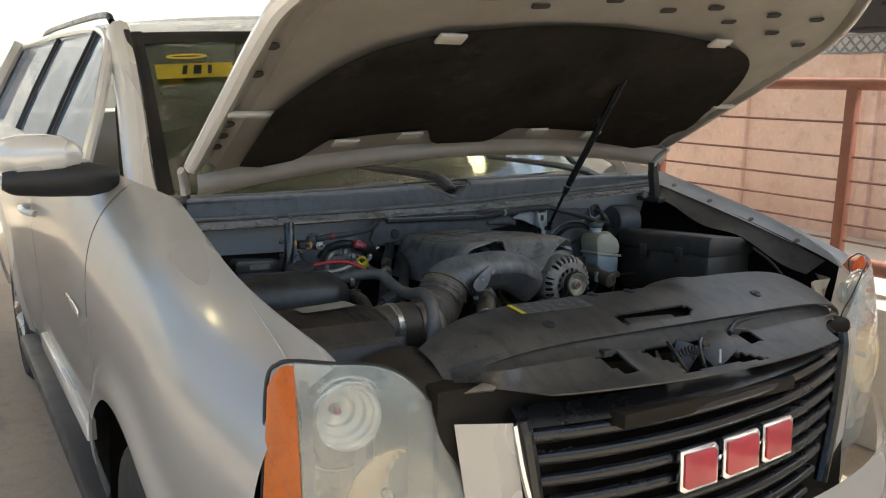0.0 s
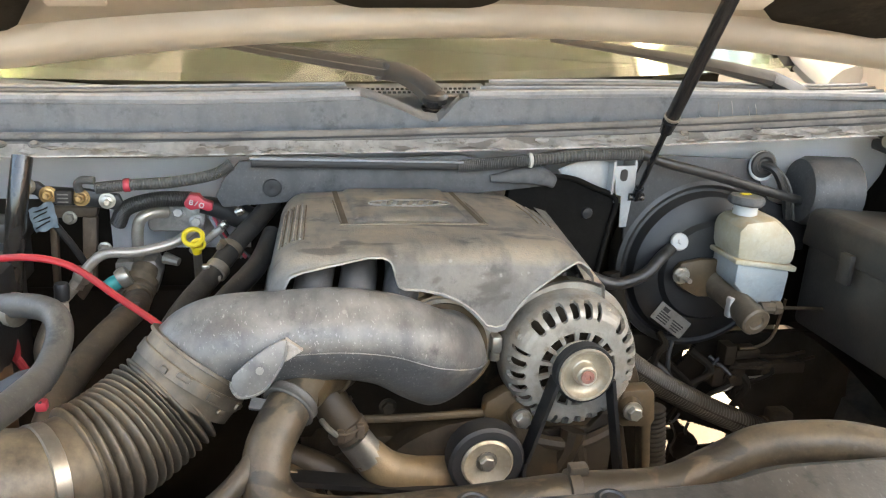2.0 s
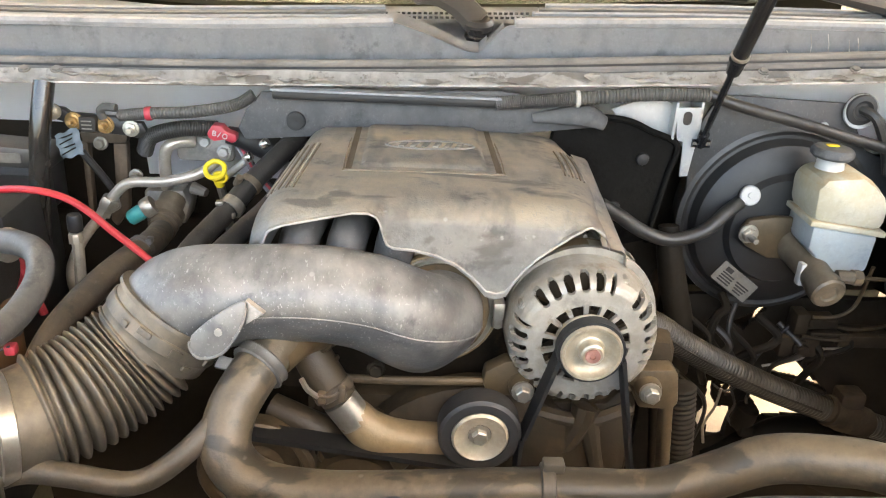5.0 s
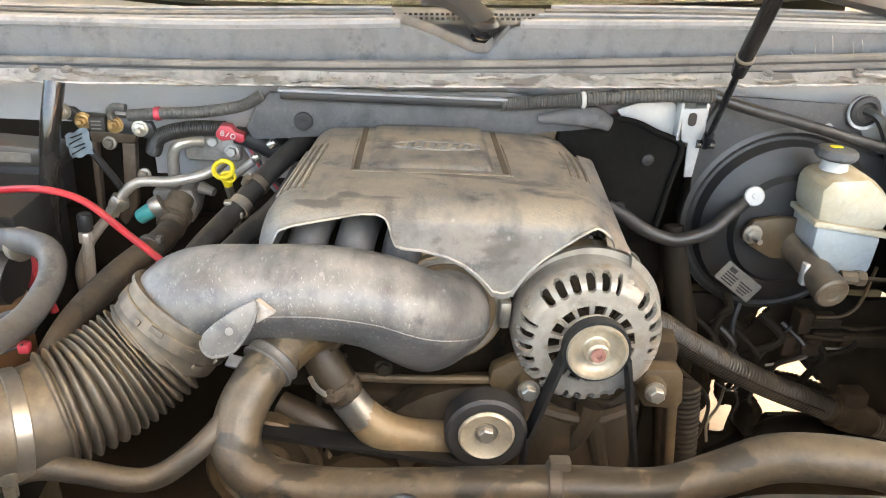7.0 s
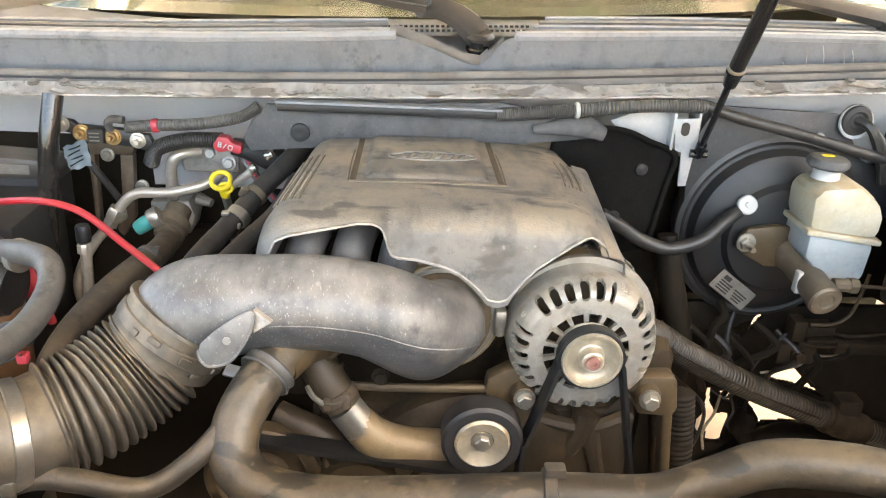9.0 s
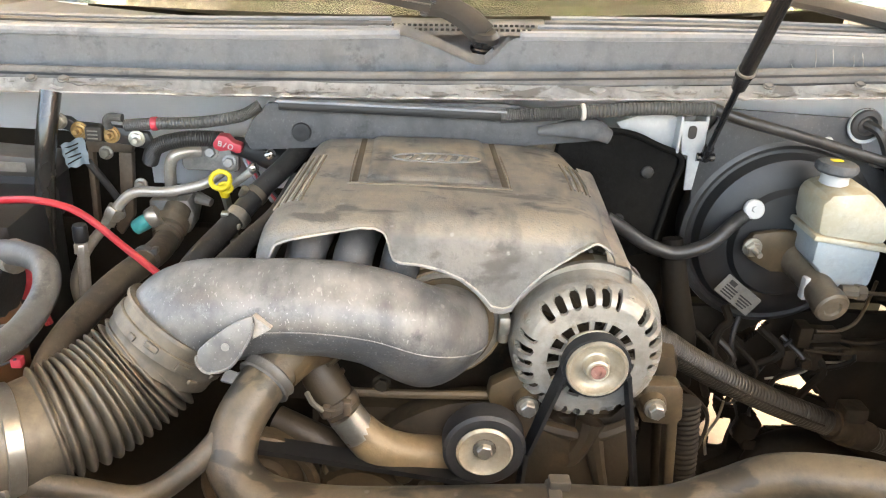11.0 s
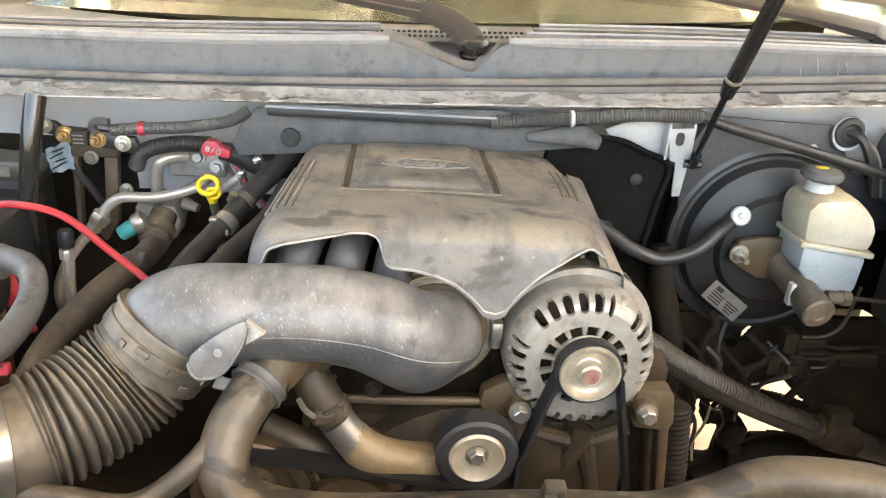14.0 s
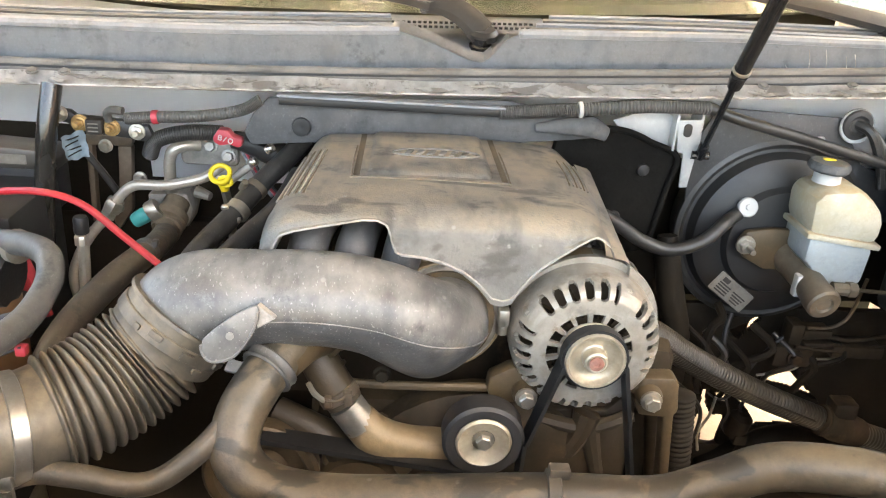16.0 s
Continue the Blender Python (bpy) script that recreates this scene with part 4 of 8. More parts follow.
def shield_at(u, v):
    x = -0.57 + 1.21 * u
    f = 1 - min(1, (abs(x - 0.035) / 0.605)) ** 7
    rear, front = -0.615 - 0.03 * (1 - f), -0.800 + 0.05 * (1 - f)
    y = rear + (front - rear) * v
    hump = 0.014 / (1 + math.exp(-(x - 0.11) / 0.010))
    z = 1.118 + 0.006 * u + hump * (1 - v) ** 2 - 0.06 * (1 - f) - 0.018 * v - 0.030 * v ** 3 - 0.015 * max(0, 0.1 - v) * 10
    return (x, y, z)


def on_shield(x, y, off=0.0, tip=0.0):
    """A frame lying on the shield."""
    u = (x + 0.57) / 1.21
    v = (y + 0.615) / -0.185
    a, b, c = (Vector(shield_at(u, v)), Vector(shield_at(u + 0.01, v)), Vector(shield_at(u, v + 0.01)))
    n = (c - a).cross(b - a).normalized()
    return facing(a + n * off, n if n.z > 0 else -n, (0.0 + tip, 1, 0))


cover = thing("radiator_cover", (0, -0.66, 1.04), "dark grey plastic radiator sight shield with push pins", "engine cover")
part("shield", sheet_cut(shield_at, 110, 30, -0.005, lambda u, v: abs(u - 0.425 + 0.03 * (v - 0.8)) < 0.090 - 0.02 * max(0, abs(v - 0.8) - 0.07) / 0.03 and abs(v - 0.80) < 0.105), SHIELD, cover)
part("front_step", sheet(lambda u, v: (-0.565 + 1.15 * u, -0.792 - 0.030 * v + 0.04 * abs(-1 + 2 * u) ** 5, 1.071 - 0.032 * v ** 0.7 - 0.03 * abs(-1 + 2 * u) ** 6), 32, 6, 0.005), SHIELD, cover)
part("closing_panel", sheet_cut(lambda u, v: (-0.54 + 1.06 * u, -0.815 - 0.125 * v * min(1, 0.30 + 7 * u, 0.30 + 7 * (1 - u)) + nose(-0.54 + 1.06 * u) * v * 0.9, 1.042 - 0.034 * v - 0.004 * math.sin(math.pi * v) + 0.006 * math.exp(-((u - 0.30) / 0.012) ** 2) * (1 - v) + 0.006 * math.exp(-((u - 0.66) / 0.012) ** 2) * (1 - v)), 90, 20, -0.004, lambda u, v: (abs(u - 0.468 - 0.03 * v) < 0.100 + 0.012 * math.sin(9 * v) and 0.03 < v < 0.84 + 0.06 * math.sin(23 * u)) or (abs(u - 0.275 - 0.02 * v) < 0.030 - 0.02 * v and 0.06 < v < 0.62) or (abs(u - 0.66 + 0.01 * v) < 0.022 and 0.05 < v < 0.40)), SHIELD, cover)
slot = on_shield(-0.055, -0.757, -0.030, 0.06)
# Added near-black sheet stands in for shade in the hollow slot.
part("slot_dark_sheet", prism(rounded(0.34, 0.13, 0.012), 0.004, slot), INNER, cover, "added dark sheet for the shaded hollow below the slot")
part("slot_bar", prism(rounded(0.135, 0.034, 0.006), 0.014, slot @ Matrix.Translation((-0.006, -0.010, 0.004)), 0.003), SHIELD, cover)
for x, y in ((-0.013, -0.645), (-0.117, -0.637), (-0.41, -0.632), (0.435, -0.60), (-0.33, -0.745), (0.30, -0.745)):
    m = on_shield(x, y)
    pin = part("push_pin", lathe([(0, -0.002), (0.0135, -0.002), (0.0135, 0.002), (0.010, 0.0035), (0.009, 0.002), (0.005, 0.002), (0.004, 0.004), (0, 0.004)], m.translation, m.col[2][:3], 20), BLACK, cover)
label = on_shield(-0.262, -0.672, 0.0005, 0.05)
lab = part("warning_label", prism(rounded(0.18, 0.056, 0.003), 0.0008, label), LABELGREY, cover, "scuffed warning label with a yellow end")
part("yellow_band", prism(rounded(0.010, 0.056, 0.002), 0.0008, label @ Matrix.Translation((-0.088, 0, 0.0006))), YELLOW, lab)
random.seed(9)
for k in range(5):
    for i in range(6):
        w = random.uniform(0.008, 0.024)
        part("print_bar", prism(rounded(w, 0.0050, 0.001), 0.0005, label @ Matrix.Translation((-0.062 + 0.025 * i + random.uniform(-0.003, 0.003), 0.021 - 0.0105 * k, 0.0007))), SHIELD, lab)
latch = thing("hood_latch", (0.02, -0.84, 0.99), "black hood latch in the opening behind the grille", "latch")
# Added near-black box stands in for shade inside the latch opening.
part("latch_dark_box", box(-0.30, 0.20, -0.925, -0.80, 0.93, 0.96, 0.005), INNER, latch, "added dark box for the shade in the latch opening")
part("latch_plate", prism(rounded(0.06, 0.055, 0.012), 0.006, facing((-0.09, -0.852, 1.022), (0.7, -0.5, 0.6), (0, 1, 0)), 0.002), BLACK, latch)
part("latch_plate", prism([(-0.04, -0.03), (0.03, -0.035), (0.045, 0.01), (0.02, 0.035), (-0.035, 0.03)], 0.008, facing((0.025, -0.855, 1.026), (-0.35, -0.7, 0.5), (0, 1, 0)), 0.003), BLACK, latch)
part("latch_plate", prism([(-0.025, -0.02), (0.02, -0.025), (0.03, 0.02), (-0.02, 0.025)], 0.008, facing((0.08, -0.845, 1.022), (0.2, -0.8, 0.6), (0, 1, 0)), 0.003), SHIELD, latch)
part("latch_plate", prism([(-0.02, -0.035), (0.02, -0.03), (0.025, 0.02), (-0.005, 0.04)], 0.006, facing((-0.135, -0.850, 1.012), (0.55, -0.6, 0.4), (0, 1, 0)), 0.002), SHIELD, latch)
part("latch_plate", prism([(-0.03, -0.02), (0.03, -0.025), (0.02, 0.03), (-0.02, 0.02)], 0.006, facing((-0.045, -0.835, 1.018), (-0.45, -0.8, 0.3), (0, 1, 0)), 0.002), SATIN, latch)
part("latch_hook", tube([(-0.03, -0.875, 1.0), (-0.035, -0.865, 1.035), (-0.02, -0.855, 1.050), (-0.005, -0.86, 1.035)], 0.007, 8, 5, flat=0.6), SATIN, latch)
part("latch_lever", tube([(-0.01, -0.895, 1.010), (-0.005, -0.890, 1.036)], 0.003, 8, 3), STEEL, latch)
part("latch_spring", tube([(-0.075, -0.84, 1.02), (-0.06, -0.86, 1.035), (-0.045, -0.875, 1.03)], 0.007, 8, 8, 0.002, 9), BLACK, latch)
part("release_cable", tube([(0.10, -0.83, 1.045), (0.17, -0.80, 1.058), (0.28, -0.79, 1.06), (0.42, -0.76, 1.05), (0.52, -0.71, 1.03)], 0.006, 8, 6), BLACK, latch)
for x in (-0.247, 0.134):
    part("panel_clip", box(x - 0.012, x + 0.012, -0.825, -0.80, 1.036, 1.05, 0.003), BLACK, cover)

corner = thing("corner_bracket", (-0.50, -0.74, 1.02), "silver corner bracket with a bolt beside the headlamp", "bracket")
part("bracket_plate", prism([(-0.050, -0.022), (0.010, -0.024), (0.035, 0.0), (0.036, 0.014), (0.015, 0.012), (-0.010, -0.006)], 0.006, facing((-0.515, -0.790, 1.022), (-0.1, -0.75, 0.7)), 0.002), DIRTY_CAST, corner)
part("bracket_bolt", hexbolt((-0.495, -0.797, 1.024), (-0.1, -0.75, 0.7), 0.011, 0.006), STEEL, corner)
duct_ = thing("air_inlet_duct", (-0.56, -0.70, 0.95), "dusty black air inlet duct beside the radiator cover", "duct")
part("scoop", sheet(lambda u, v: (-0.665 + 0.14 * u, -0.785 + 0.17 * v, 1.012 + 0.030 * v + 0.016 * math.sin(math.pi * u) - 0.03 * (1 - v) ** 3), 12, 10, 0.006), AIRBOX, duct_)
part("scoop_side", box(-0.67, -0.53, -0.78, -0.62, 0.80, 1.010, 0.02), BLACK, duct_)

# ---- walls of the engine bay ----
laid = LEVEL
for side in (-1, 1):
    part("fender_flange", sheet(lambda u, v: (side * (0.832 - 0.02 * u - (0.042 if side > 0 else 0.018) * v), -0.66 + 0.74 * u, belt(-0.66 + 0.74 * u) - 0.004 - 0.030 * v ** 0.6), 24, 6, 0.004), PAINT_BAY, suv, "painted fender flange")
    part("inner_fender", sheet(lambda u, v: (side * ((0.788 if side > 0 else 0.812) - 0.05 * v - 0.10 * v * v), -0.66 + 0.74 * u, belt(-0.66 + 0.74 * u) - 0.03 - 0.36 * v), 20, 12, 0.006), INNER, suv, "near-black inner fender, shade in its colour")
part("fender_ledge", sheet(lambda u, v: (0.785 - 0.085 * v, -0.62 + 0.66 * u, belt(-0.62 + 0.66 * u) - 0.036 - 0.028 * v - 0.010 * math.sin(14 * u) * v), 28, 6, 0.005), DARKSHIELD, suv, "dusty dark fender ledge")
for y in (-0.52, -0.36, -0.20, -0.05):
    part("ledge_bolt", hexbolt((0.795, y, belt(y) - 0.026), (-0.5, 0, 1), 0.007), STEEL, suv)
laid = BAY
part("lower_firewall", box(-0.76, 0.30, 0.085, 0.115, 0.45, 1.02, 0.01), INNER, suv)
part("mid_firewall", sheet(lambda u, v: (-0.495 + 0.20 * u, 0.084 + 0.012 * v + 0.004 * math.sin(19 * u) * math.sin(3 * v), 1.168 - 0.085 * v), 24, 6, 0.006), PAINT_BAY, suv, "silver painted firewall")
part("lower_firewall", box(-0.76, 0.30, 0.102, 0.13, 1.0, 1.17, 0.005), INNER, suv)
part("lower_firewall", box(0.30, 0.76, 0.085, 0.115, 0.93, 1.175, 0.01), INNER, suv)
GAPS = (((0.369, 0.800), (0.383, 0.800), (0.384, 0.767), (0.395, 0.748), (0.416, 0.750), (0.418, 0.693), (0.384, 0.693), (0.385, 0.714), (0.374, 0.704), (0.364, 0.720), (0.365, 0.736), (0.376, 0.749)),
        ((0.393, 0.792), (0.413, 0.796), (0.420, 0.771), (0.403, 0.770)),
        ((0.420, 0.790), (0.462, 0.780), (0.556, 0.746), (0.552, 0.734), (0.485, 0.730), (0.465, 0.724), (0.457, 0.740), (0.455, 0.760)),
        ((0.463, 0.820), (0.468, 0.829), (0.500, 0.842), (0.566, 0.785)),
        ((0.392, 0.903), (0.427, 0.932), (0.438, 0.931), (0.409, 0.890)))


def in_gap(x, z):
    for gap in GAPS:
        inside = False
        for (x0, z0), (x1, z1) in zip(gap, gap[1:] + gap[:1]):
            if (z0 > z) != (z1 > z) and x < x0 + (x1 - x0) * (z - z0) / (z1 - z0):
                inside = not inside
        if inside:
            return True
    return False


# Added near-black sheet stands in for the shaded depth round the gaps.
part("dark_backing_sheet", sheet_cut(lambda u, v: (0.27 + 0.48 * u, 0.02 + 0.004 * math.sin(31 * u + 7 * v) * math.sin(23 * v), 0.55 + 0.40 * v), 192, 160, 0.012, lambda u, v: in_gap(0.27 + 0.48 * u, 0.55 + 0.40 * v)), INNER, suv, "added near-black backing sheet with openings")
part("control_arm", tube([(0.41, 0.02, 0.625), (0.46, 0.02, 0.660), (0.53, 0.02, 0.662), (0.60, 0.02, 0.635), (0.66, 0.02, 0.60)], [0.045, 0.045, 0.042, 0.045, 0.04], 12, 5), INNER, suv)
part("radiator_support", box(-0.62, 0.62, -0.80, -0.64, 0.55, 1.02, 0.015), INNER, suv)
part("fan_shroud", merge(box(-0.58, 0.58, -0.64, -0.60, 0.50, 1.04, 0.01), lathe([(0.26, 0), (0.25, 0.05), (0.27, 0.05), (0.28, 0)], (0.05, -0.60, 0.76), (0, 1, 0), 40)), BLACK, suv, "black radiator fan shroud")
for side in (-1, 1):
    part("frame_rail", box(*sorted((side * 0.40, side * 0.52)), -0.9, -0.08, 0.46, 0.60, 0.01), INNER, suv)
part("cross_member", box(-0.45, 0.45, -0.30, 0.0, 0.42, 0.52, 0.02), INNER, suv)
# cowl


def cowl_top(x):
    """Height of the cowl's front edge: level, with a dip for the wiper's pivot."""
    marks = ((-0.82, 1.300), (-0.345, 1.314), (-0.150, 1.326), (-0.138, 1.327), (-0.098, 1.315), (-0.044, 1.294), (-0.026, 1.292), (-0.014, 1.304), (0.003, 1.326), (0.016, 1.332), (0.32, 1.345), (0.80, 1.352))
    for (a, p), (b, q) in zip(marks, marks[1:]):
        if x <= b:
            return p + (q - p) * (x - a) / (b - a)
    return marks[-1][1]


def along(marks, x):
    """A height read off a row of (x, z) marks."""
    for (a, p), (b, q) in zip(marks, marks[1:]):
        if x <= b:
            return p + (q - p) * (x - a) / (b - a)
    return marks[-1][1]


def cowl_low(x):
    return along(((-0.85, 1.253), (-0.559, 1.261), (-0.345, 1.267), (-0.052, 1.281), (0.251, 1.299), (0.514, 1.316), (0.85, 1.338)), x)


def flange_low(x):
    return along(((-0.85, 1.234), (-0.546, 1.2435), (-0.05, 1.260), (0.242, 1.273), (0.50, 1.289), (0.85, 1.311)), x)



def cowl_bow(x):
    return 0.012 * (x / 0.7) ** 2


cowl = part("cowl_panel", sheet(lambda u, v: (-0.80 + 1.60 * u, 0.030 - 0.006 * v + cowl_bow(-0.80 + 1.60 * u), cowl_top(-0.80 + 1.60 * u) + (cowl_low(-0.80 + 1.60 * u) - cowl_top(-0.80 + 1.60 * u)) * v), 160, 4, 0.004), COWL, suv, "weathered grey plastic cowl panel")
part("cowl_ridge", tube([(x, 0.032 + cowl_bow(x), cowl_top(x) + 0.001) for x in (-0.80, -0.6, -0.4, -0.25, -0.140)], 0.0070, 8, 5), COWL, cowl)
part("cowl_ridge", tube([(x, 0.032 + cowl_bow(x), cowl_top(x) + 0.001) for x in (0.018, 0.15, 0.30, 0.45, 0.62, 0.79)], 0.0065, 8, 5), COWL, cowl)
for (x0, z0), (x1, z1) in (((0.409, 1.338), (0.413, 1.310)), ((0.432, 1.339), (0.437, 1.309)), ((0.462, 1.332), (0.465, 1.309)), ((0.473, 1.336), (0.478, 1.310)), ((0.381, 1.316), (0.383, 1.309))):
    part("lime_streak", tube([(x0, 0.0235, z0), ((x0 + x1) / 2 + 0.001, 0.0215, (z0 + z1) / 2), (x1, 0.0205, z1)], [0.0004, 0.0007, 0.0003], 6, 4), PINCH, cowl, "white drip mark on the cowl")
part("recess_edge", sheet(lambda u, v: (-0.148 + 0.132 * u, 0.0275 + 0.018 * v, cowl_top(-0.148 + 0.132 * u) + 0.0015 + 0.010 * v), 40, 3, 0.002), COWL, cowl, "dusty bevelled edge of the wiper recess")
part("recess_edge", sheet(lambda u, v: (-0.026 + 0.030 * u, 0.0275 + 0.012 * v, cowl_top(-0.026 + 0.030 * u) + 0.0015 + 0.004 * v), 16, 3, 0.002), COWL, cowl, "pale bevelled edge of the wiper recess")
for k in range(4):
    y, z = 0.058 + 0.022 * k, 1.316 + 0.003 * k
    part("cowl_louvre", tube([(-0.80, y + 0.03, z - 0.020), (-0.50, y + 0.01, z - 0.010), (-0.148 - 0.002 * k, y, z + 0.008)], 0.0036, 6, 4, flat=0.8), (SEAL, COWL)[k % 2], cowl)
    part("cowl_louvre", tube([(0.035 + 0.012 * k, y, z + 0.020), (0.30, y + 0.005, z + 0.028), (0.62, y + 0.025, z + 0.030), (0.79, y + 0.06, z + 0.034)], 0.0036, 6, 4, flat=0.8), (SEAL, COWL)[k % 2], cowl)
part("cowl_deck", sheet(lambda u, v: (-0.82 + 1.60 * u, 0.033 + 0.100 * v + 0.26 * (-1 + 2 * u) ** 2 * v, cowl_top(-0.82 + 1.60 * u) * (1 - v) ** 1.6 + (1.303 + 0.040 * u) * (1 - (1 - v) ** 1.6) - 0.004), 160, 8, 0.004), COWL, cowl, "louvred cowl deck")
part("vent_shelf", sheet(lambda u, v: (-0.185 + 0.25 * u, 0.070 + 0.085 * v, 1.3185 + 0.010 * v + 0.010 * u), 8, 6, 0.003), COWL, cowl, "dusty vented shelf behind the wiper")
for k in range(2):
    for i in range(28):
        part("cowl_vent", box(-0.160 + 0.0075 * i, -0.1555 + 0.0075 * i, 0.112 - 0.022 * k, 0.1155 - 0.022 * k, 1.3235 - 0.0026 * k + 0.0003 * i, 1.3275 - 0.0026 * k + 0.0003 * i, 0), RUBBER, cowl)
for rise, back, r in ((0.002, 0.009, 0.0055), (-0.009, 0.007, 0.0065), (-0.0195, 0.004, 0.0060)):
    part("hood_seal", tube([(x, back + 0.012 * (x / 0.7) ** 2 - 0.006, cowl_low(x) + rise) for x in (-0.80, -0.6, -0.4, -0.2, 0.0, 0.2, 0.4, 0.6, 0.78)], r, 10, 5), SEAL, suv, "perished rubber hood seal")
part("seal_gap", tube([(x, 0.0035 + 0.012 * (x / 0.7) ** 2 - 0.006, cowl_low(x) - 0.0145) for x in (-0.80, -0.6, -0.4, -0.2, 0.0, 0.2, 0.4, 0.6, 0.78)], 0.0042, 8, 5), RUBBER, suv)
part("seal_gap", tube([(x, 0.0075 + 0.012 * (x / 0.7) ** 2 - 0.006, cowl_low(x) - 0.0030) for x in (-0.80, -0.6, -0.4, -0.2, 0.0, 0.2, 0.4, 0.6, 0.78)], 0.0040, 8, 5), RUBBER, suv)
random.seed(4)
part("firewall", sheet(lambda u, v: (-0.76 + 1.52 * u, 0.035 + 0.05 * v, (flange_low(-0.76 + 1.52 * u) + 0.008) * (1 - v) + 1.16 * v), 24, 8, 0.006), PAINT_BAY, suv, "silver painted upper firewall")
part("pinch_weld", sheet(lambda u, v: (-0.80 + 1.56 * u, -0.012 - 0.010 * v, flange_low(-0.80 + 1.56 * u) + 0.015 * (1 - v) + 0.0012 * math.sin(60 * u) * math.sin(23 * u)), 80, 3, 0.010), PINCH, suv, "caulked firewall pinch weld flange")
for k in range(44):
    x = -0.78 + 0.034 * k + random.uniform(-0.012, 0.012)
    z = flange_low(x) + random.choice((0.002, 0.006, 0.012))
    w, h = random.uniform(0.008, 0.034), random.uniform(0.0025, 0.006)
    part("sealant_smear", sheet(lambda u, v: (x + w * (2 * u - 1), -0.0255 - 0.0035 * math.sin(math.pi * u) * math.sin(math.pi * v), z + h * (v - 0.5) * (0.4 + math.sin(math.pi * u)) + 0.0012 * math.sin(7 * u + k)), 7, 4, 0.0015), PINCH, suv)
part("flange_lip", tube([(x, -0.024, flange_low(x)) for x in (-0.80, -0.5, -0.2, 0.1, 0.4, 0.74)], 0.0014, 6, 5), PINCH, suv)
for x in (-0.60, -0.56, 0.34, 0.46):
    part("flange_bolt", hexbolt((x, -0.015, flange_low(x) + 0.014), (0, -0.4, 1), 0.0055, 0.004), SEAL, suv)
# wipers
wiper = thing("wiper", (-0.028, 0.07, 1.30), "black windscreen wiper arm on its pivot", "wiper", "wipers")
part("pivot", lathe([(0, -0.012), (0.0145, -0.012), (0.0145, 0.010), (0.0165, 0.011), (0.0165, 0.014), (0.013, 0.016), (0.013, 0.024), (0, 0.024)], (-0.028, 0.070, 1.296), (0, -0.2, 1), 22), SATIN, wiper)
part("pivot_socket", lathe([(0.0165, 0.0), (0.022, -0.002), (0.0245, 0.002), (0.0225, 0.007), (0.0185, 0.008), (0.0165, 0.004)], (-0.030, 0.064, 1.294), (0, -0.3, 1), 26), BLACK, wiper, "black rubber pivot socket")
part("arm", merge(tube([(-0.026, 0.075, 1.324), (-0.050, 0.082, 1.344), (-0.078, 0.088, 1.356), (-0.106, 0.092, 1.358)], [0.022, 0.020, 0.018, 0.017], 8, 6, flat=0.6),
                  tube([(-0.100, 0.088, 1.361), (-0.17, 0.092, 1.370), (-0.27, 0.10, 1.381), (-0.40, 0.125, 1.397), (-0.50, 0.15, 1.410)], [0.0165, 0.0150, 0.0120, 0.0090, 0.0065], 8, 6, flat=0.6)), WIPER, wiper)
# Pale thin tubes paint the highlights along the arm's edges.
for drop in (0.0, 0.011):
    part("edge_highlight", tube([(-0.100, 0.076, 1.3715 - drop), (-0.17, 0.081, 1.3790 - drop), (-0.27, 0.091, 1.3885 - drop * 0.8), (-0.40, 0.119, 1.4020 - drop * 0.6), (-0.50, 0.146, 1.4135 - drop * 0.4)], 0.0011, 6, 5), HOSE_GREY, wiper, "pale painted highlight along the arm's edge")
part("arm_cap", lathe([(0, 0), (0.021, 0), (0.021, 0.008), (0.016, 0.013), (0, 0.014)], (-0.026, 0.075, 1.318), (0, -0.25, 1), 20), WIPER, wiper)
part("joint_pin", merge(hexbolt((-0.108, 0.083, 1.350), (0.1, -1, 0.3), 0.005, 0.006), hexbolt((-0.098, 0.081, 1.366), (0.1, -1, 0.3), 0.004, 0.005)), WIPER, wiper)
part("blade", tube([(-0.16, 0.31, 1.356), (-0.35, 0.33, 1.362), (-0.60, 0.38, 1.372)], [0.006, 0.010, 0.006], 8, 6, flat=0.6), RUBBER, wiper)
wiper = thing("wiper", (0.56, 0.13, 1.33), "black windscreen wiper arm on its pivot", "wiper", "wipers")
part("pivot", lathe([(0, -0.01), (0.017, -0.01), (0.017, 0.012), (0.012, 0.02), (0, 0.022)], (0.632, 0.125, 1.314), (0, -0.2, 1), 18), SATIN, wiper)
part("arm", merge(tube([(0.630, 0.122, 1.334), (0.600, 0.120, 1.350), (0.556, 0.120, 1.366)], [0.021, 0.019, 0.018], 8, 6, flat=0.6), tube([(0.562, 0.120, 1.366), (0.500, 0.121, 1.376), (0.432, 0.125, 1.386), (0.306, 0.14, 1.400), (0.18, 0.17, 1.412)], [0.0165, 0.0155, 0.0135, 0.0100, 0.0070], 8, 6, flat=0.6)), WIPER, wiper)
part("arm_cap", lathe([(0, 0), (0.021, 0), (0.021, 0.008), (0.016, 0.013), (0, 0.014)], (0.632, 0.122, 1.330), (0, -0.25, 1), 20), WIPER, wiper)
part("blade", tube([(0.42, 0.285, 1.350), (0.28, 0.27, 1.350), (0.05, 0.275, 1.356), (-0.16, 0.28, 1.360)], [0.006, 0.012, 0.009, 0.006], 8, 6, flat=0.6), RUBBER, wiper)

laid = BAY
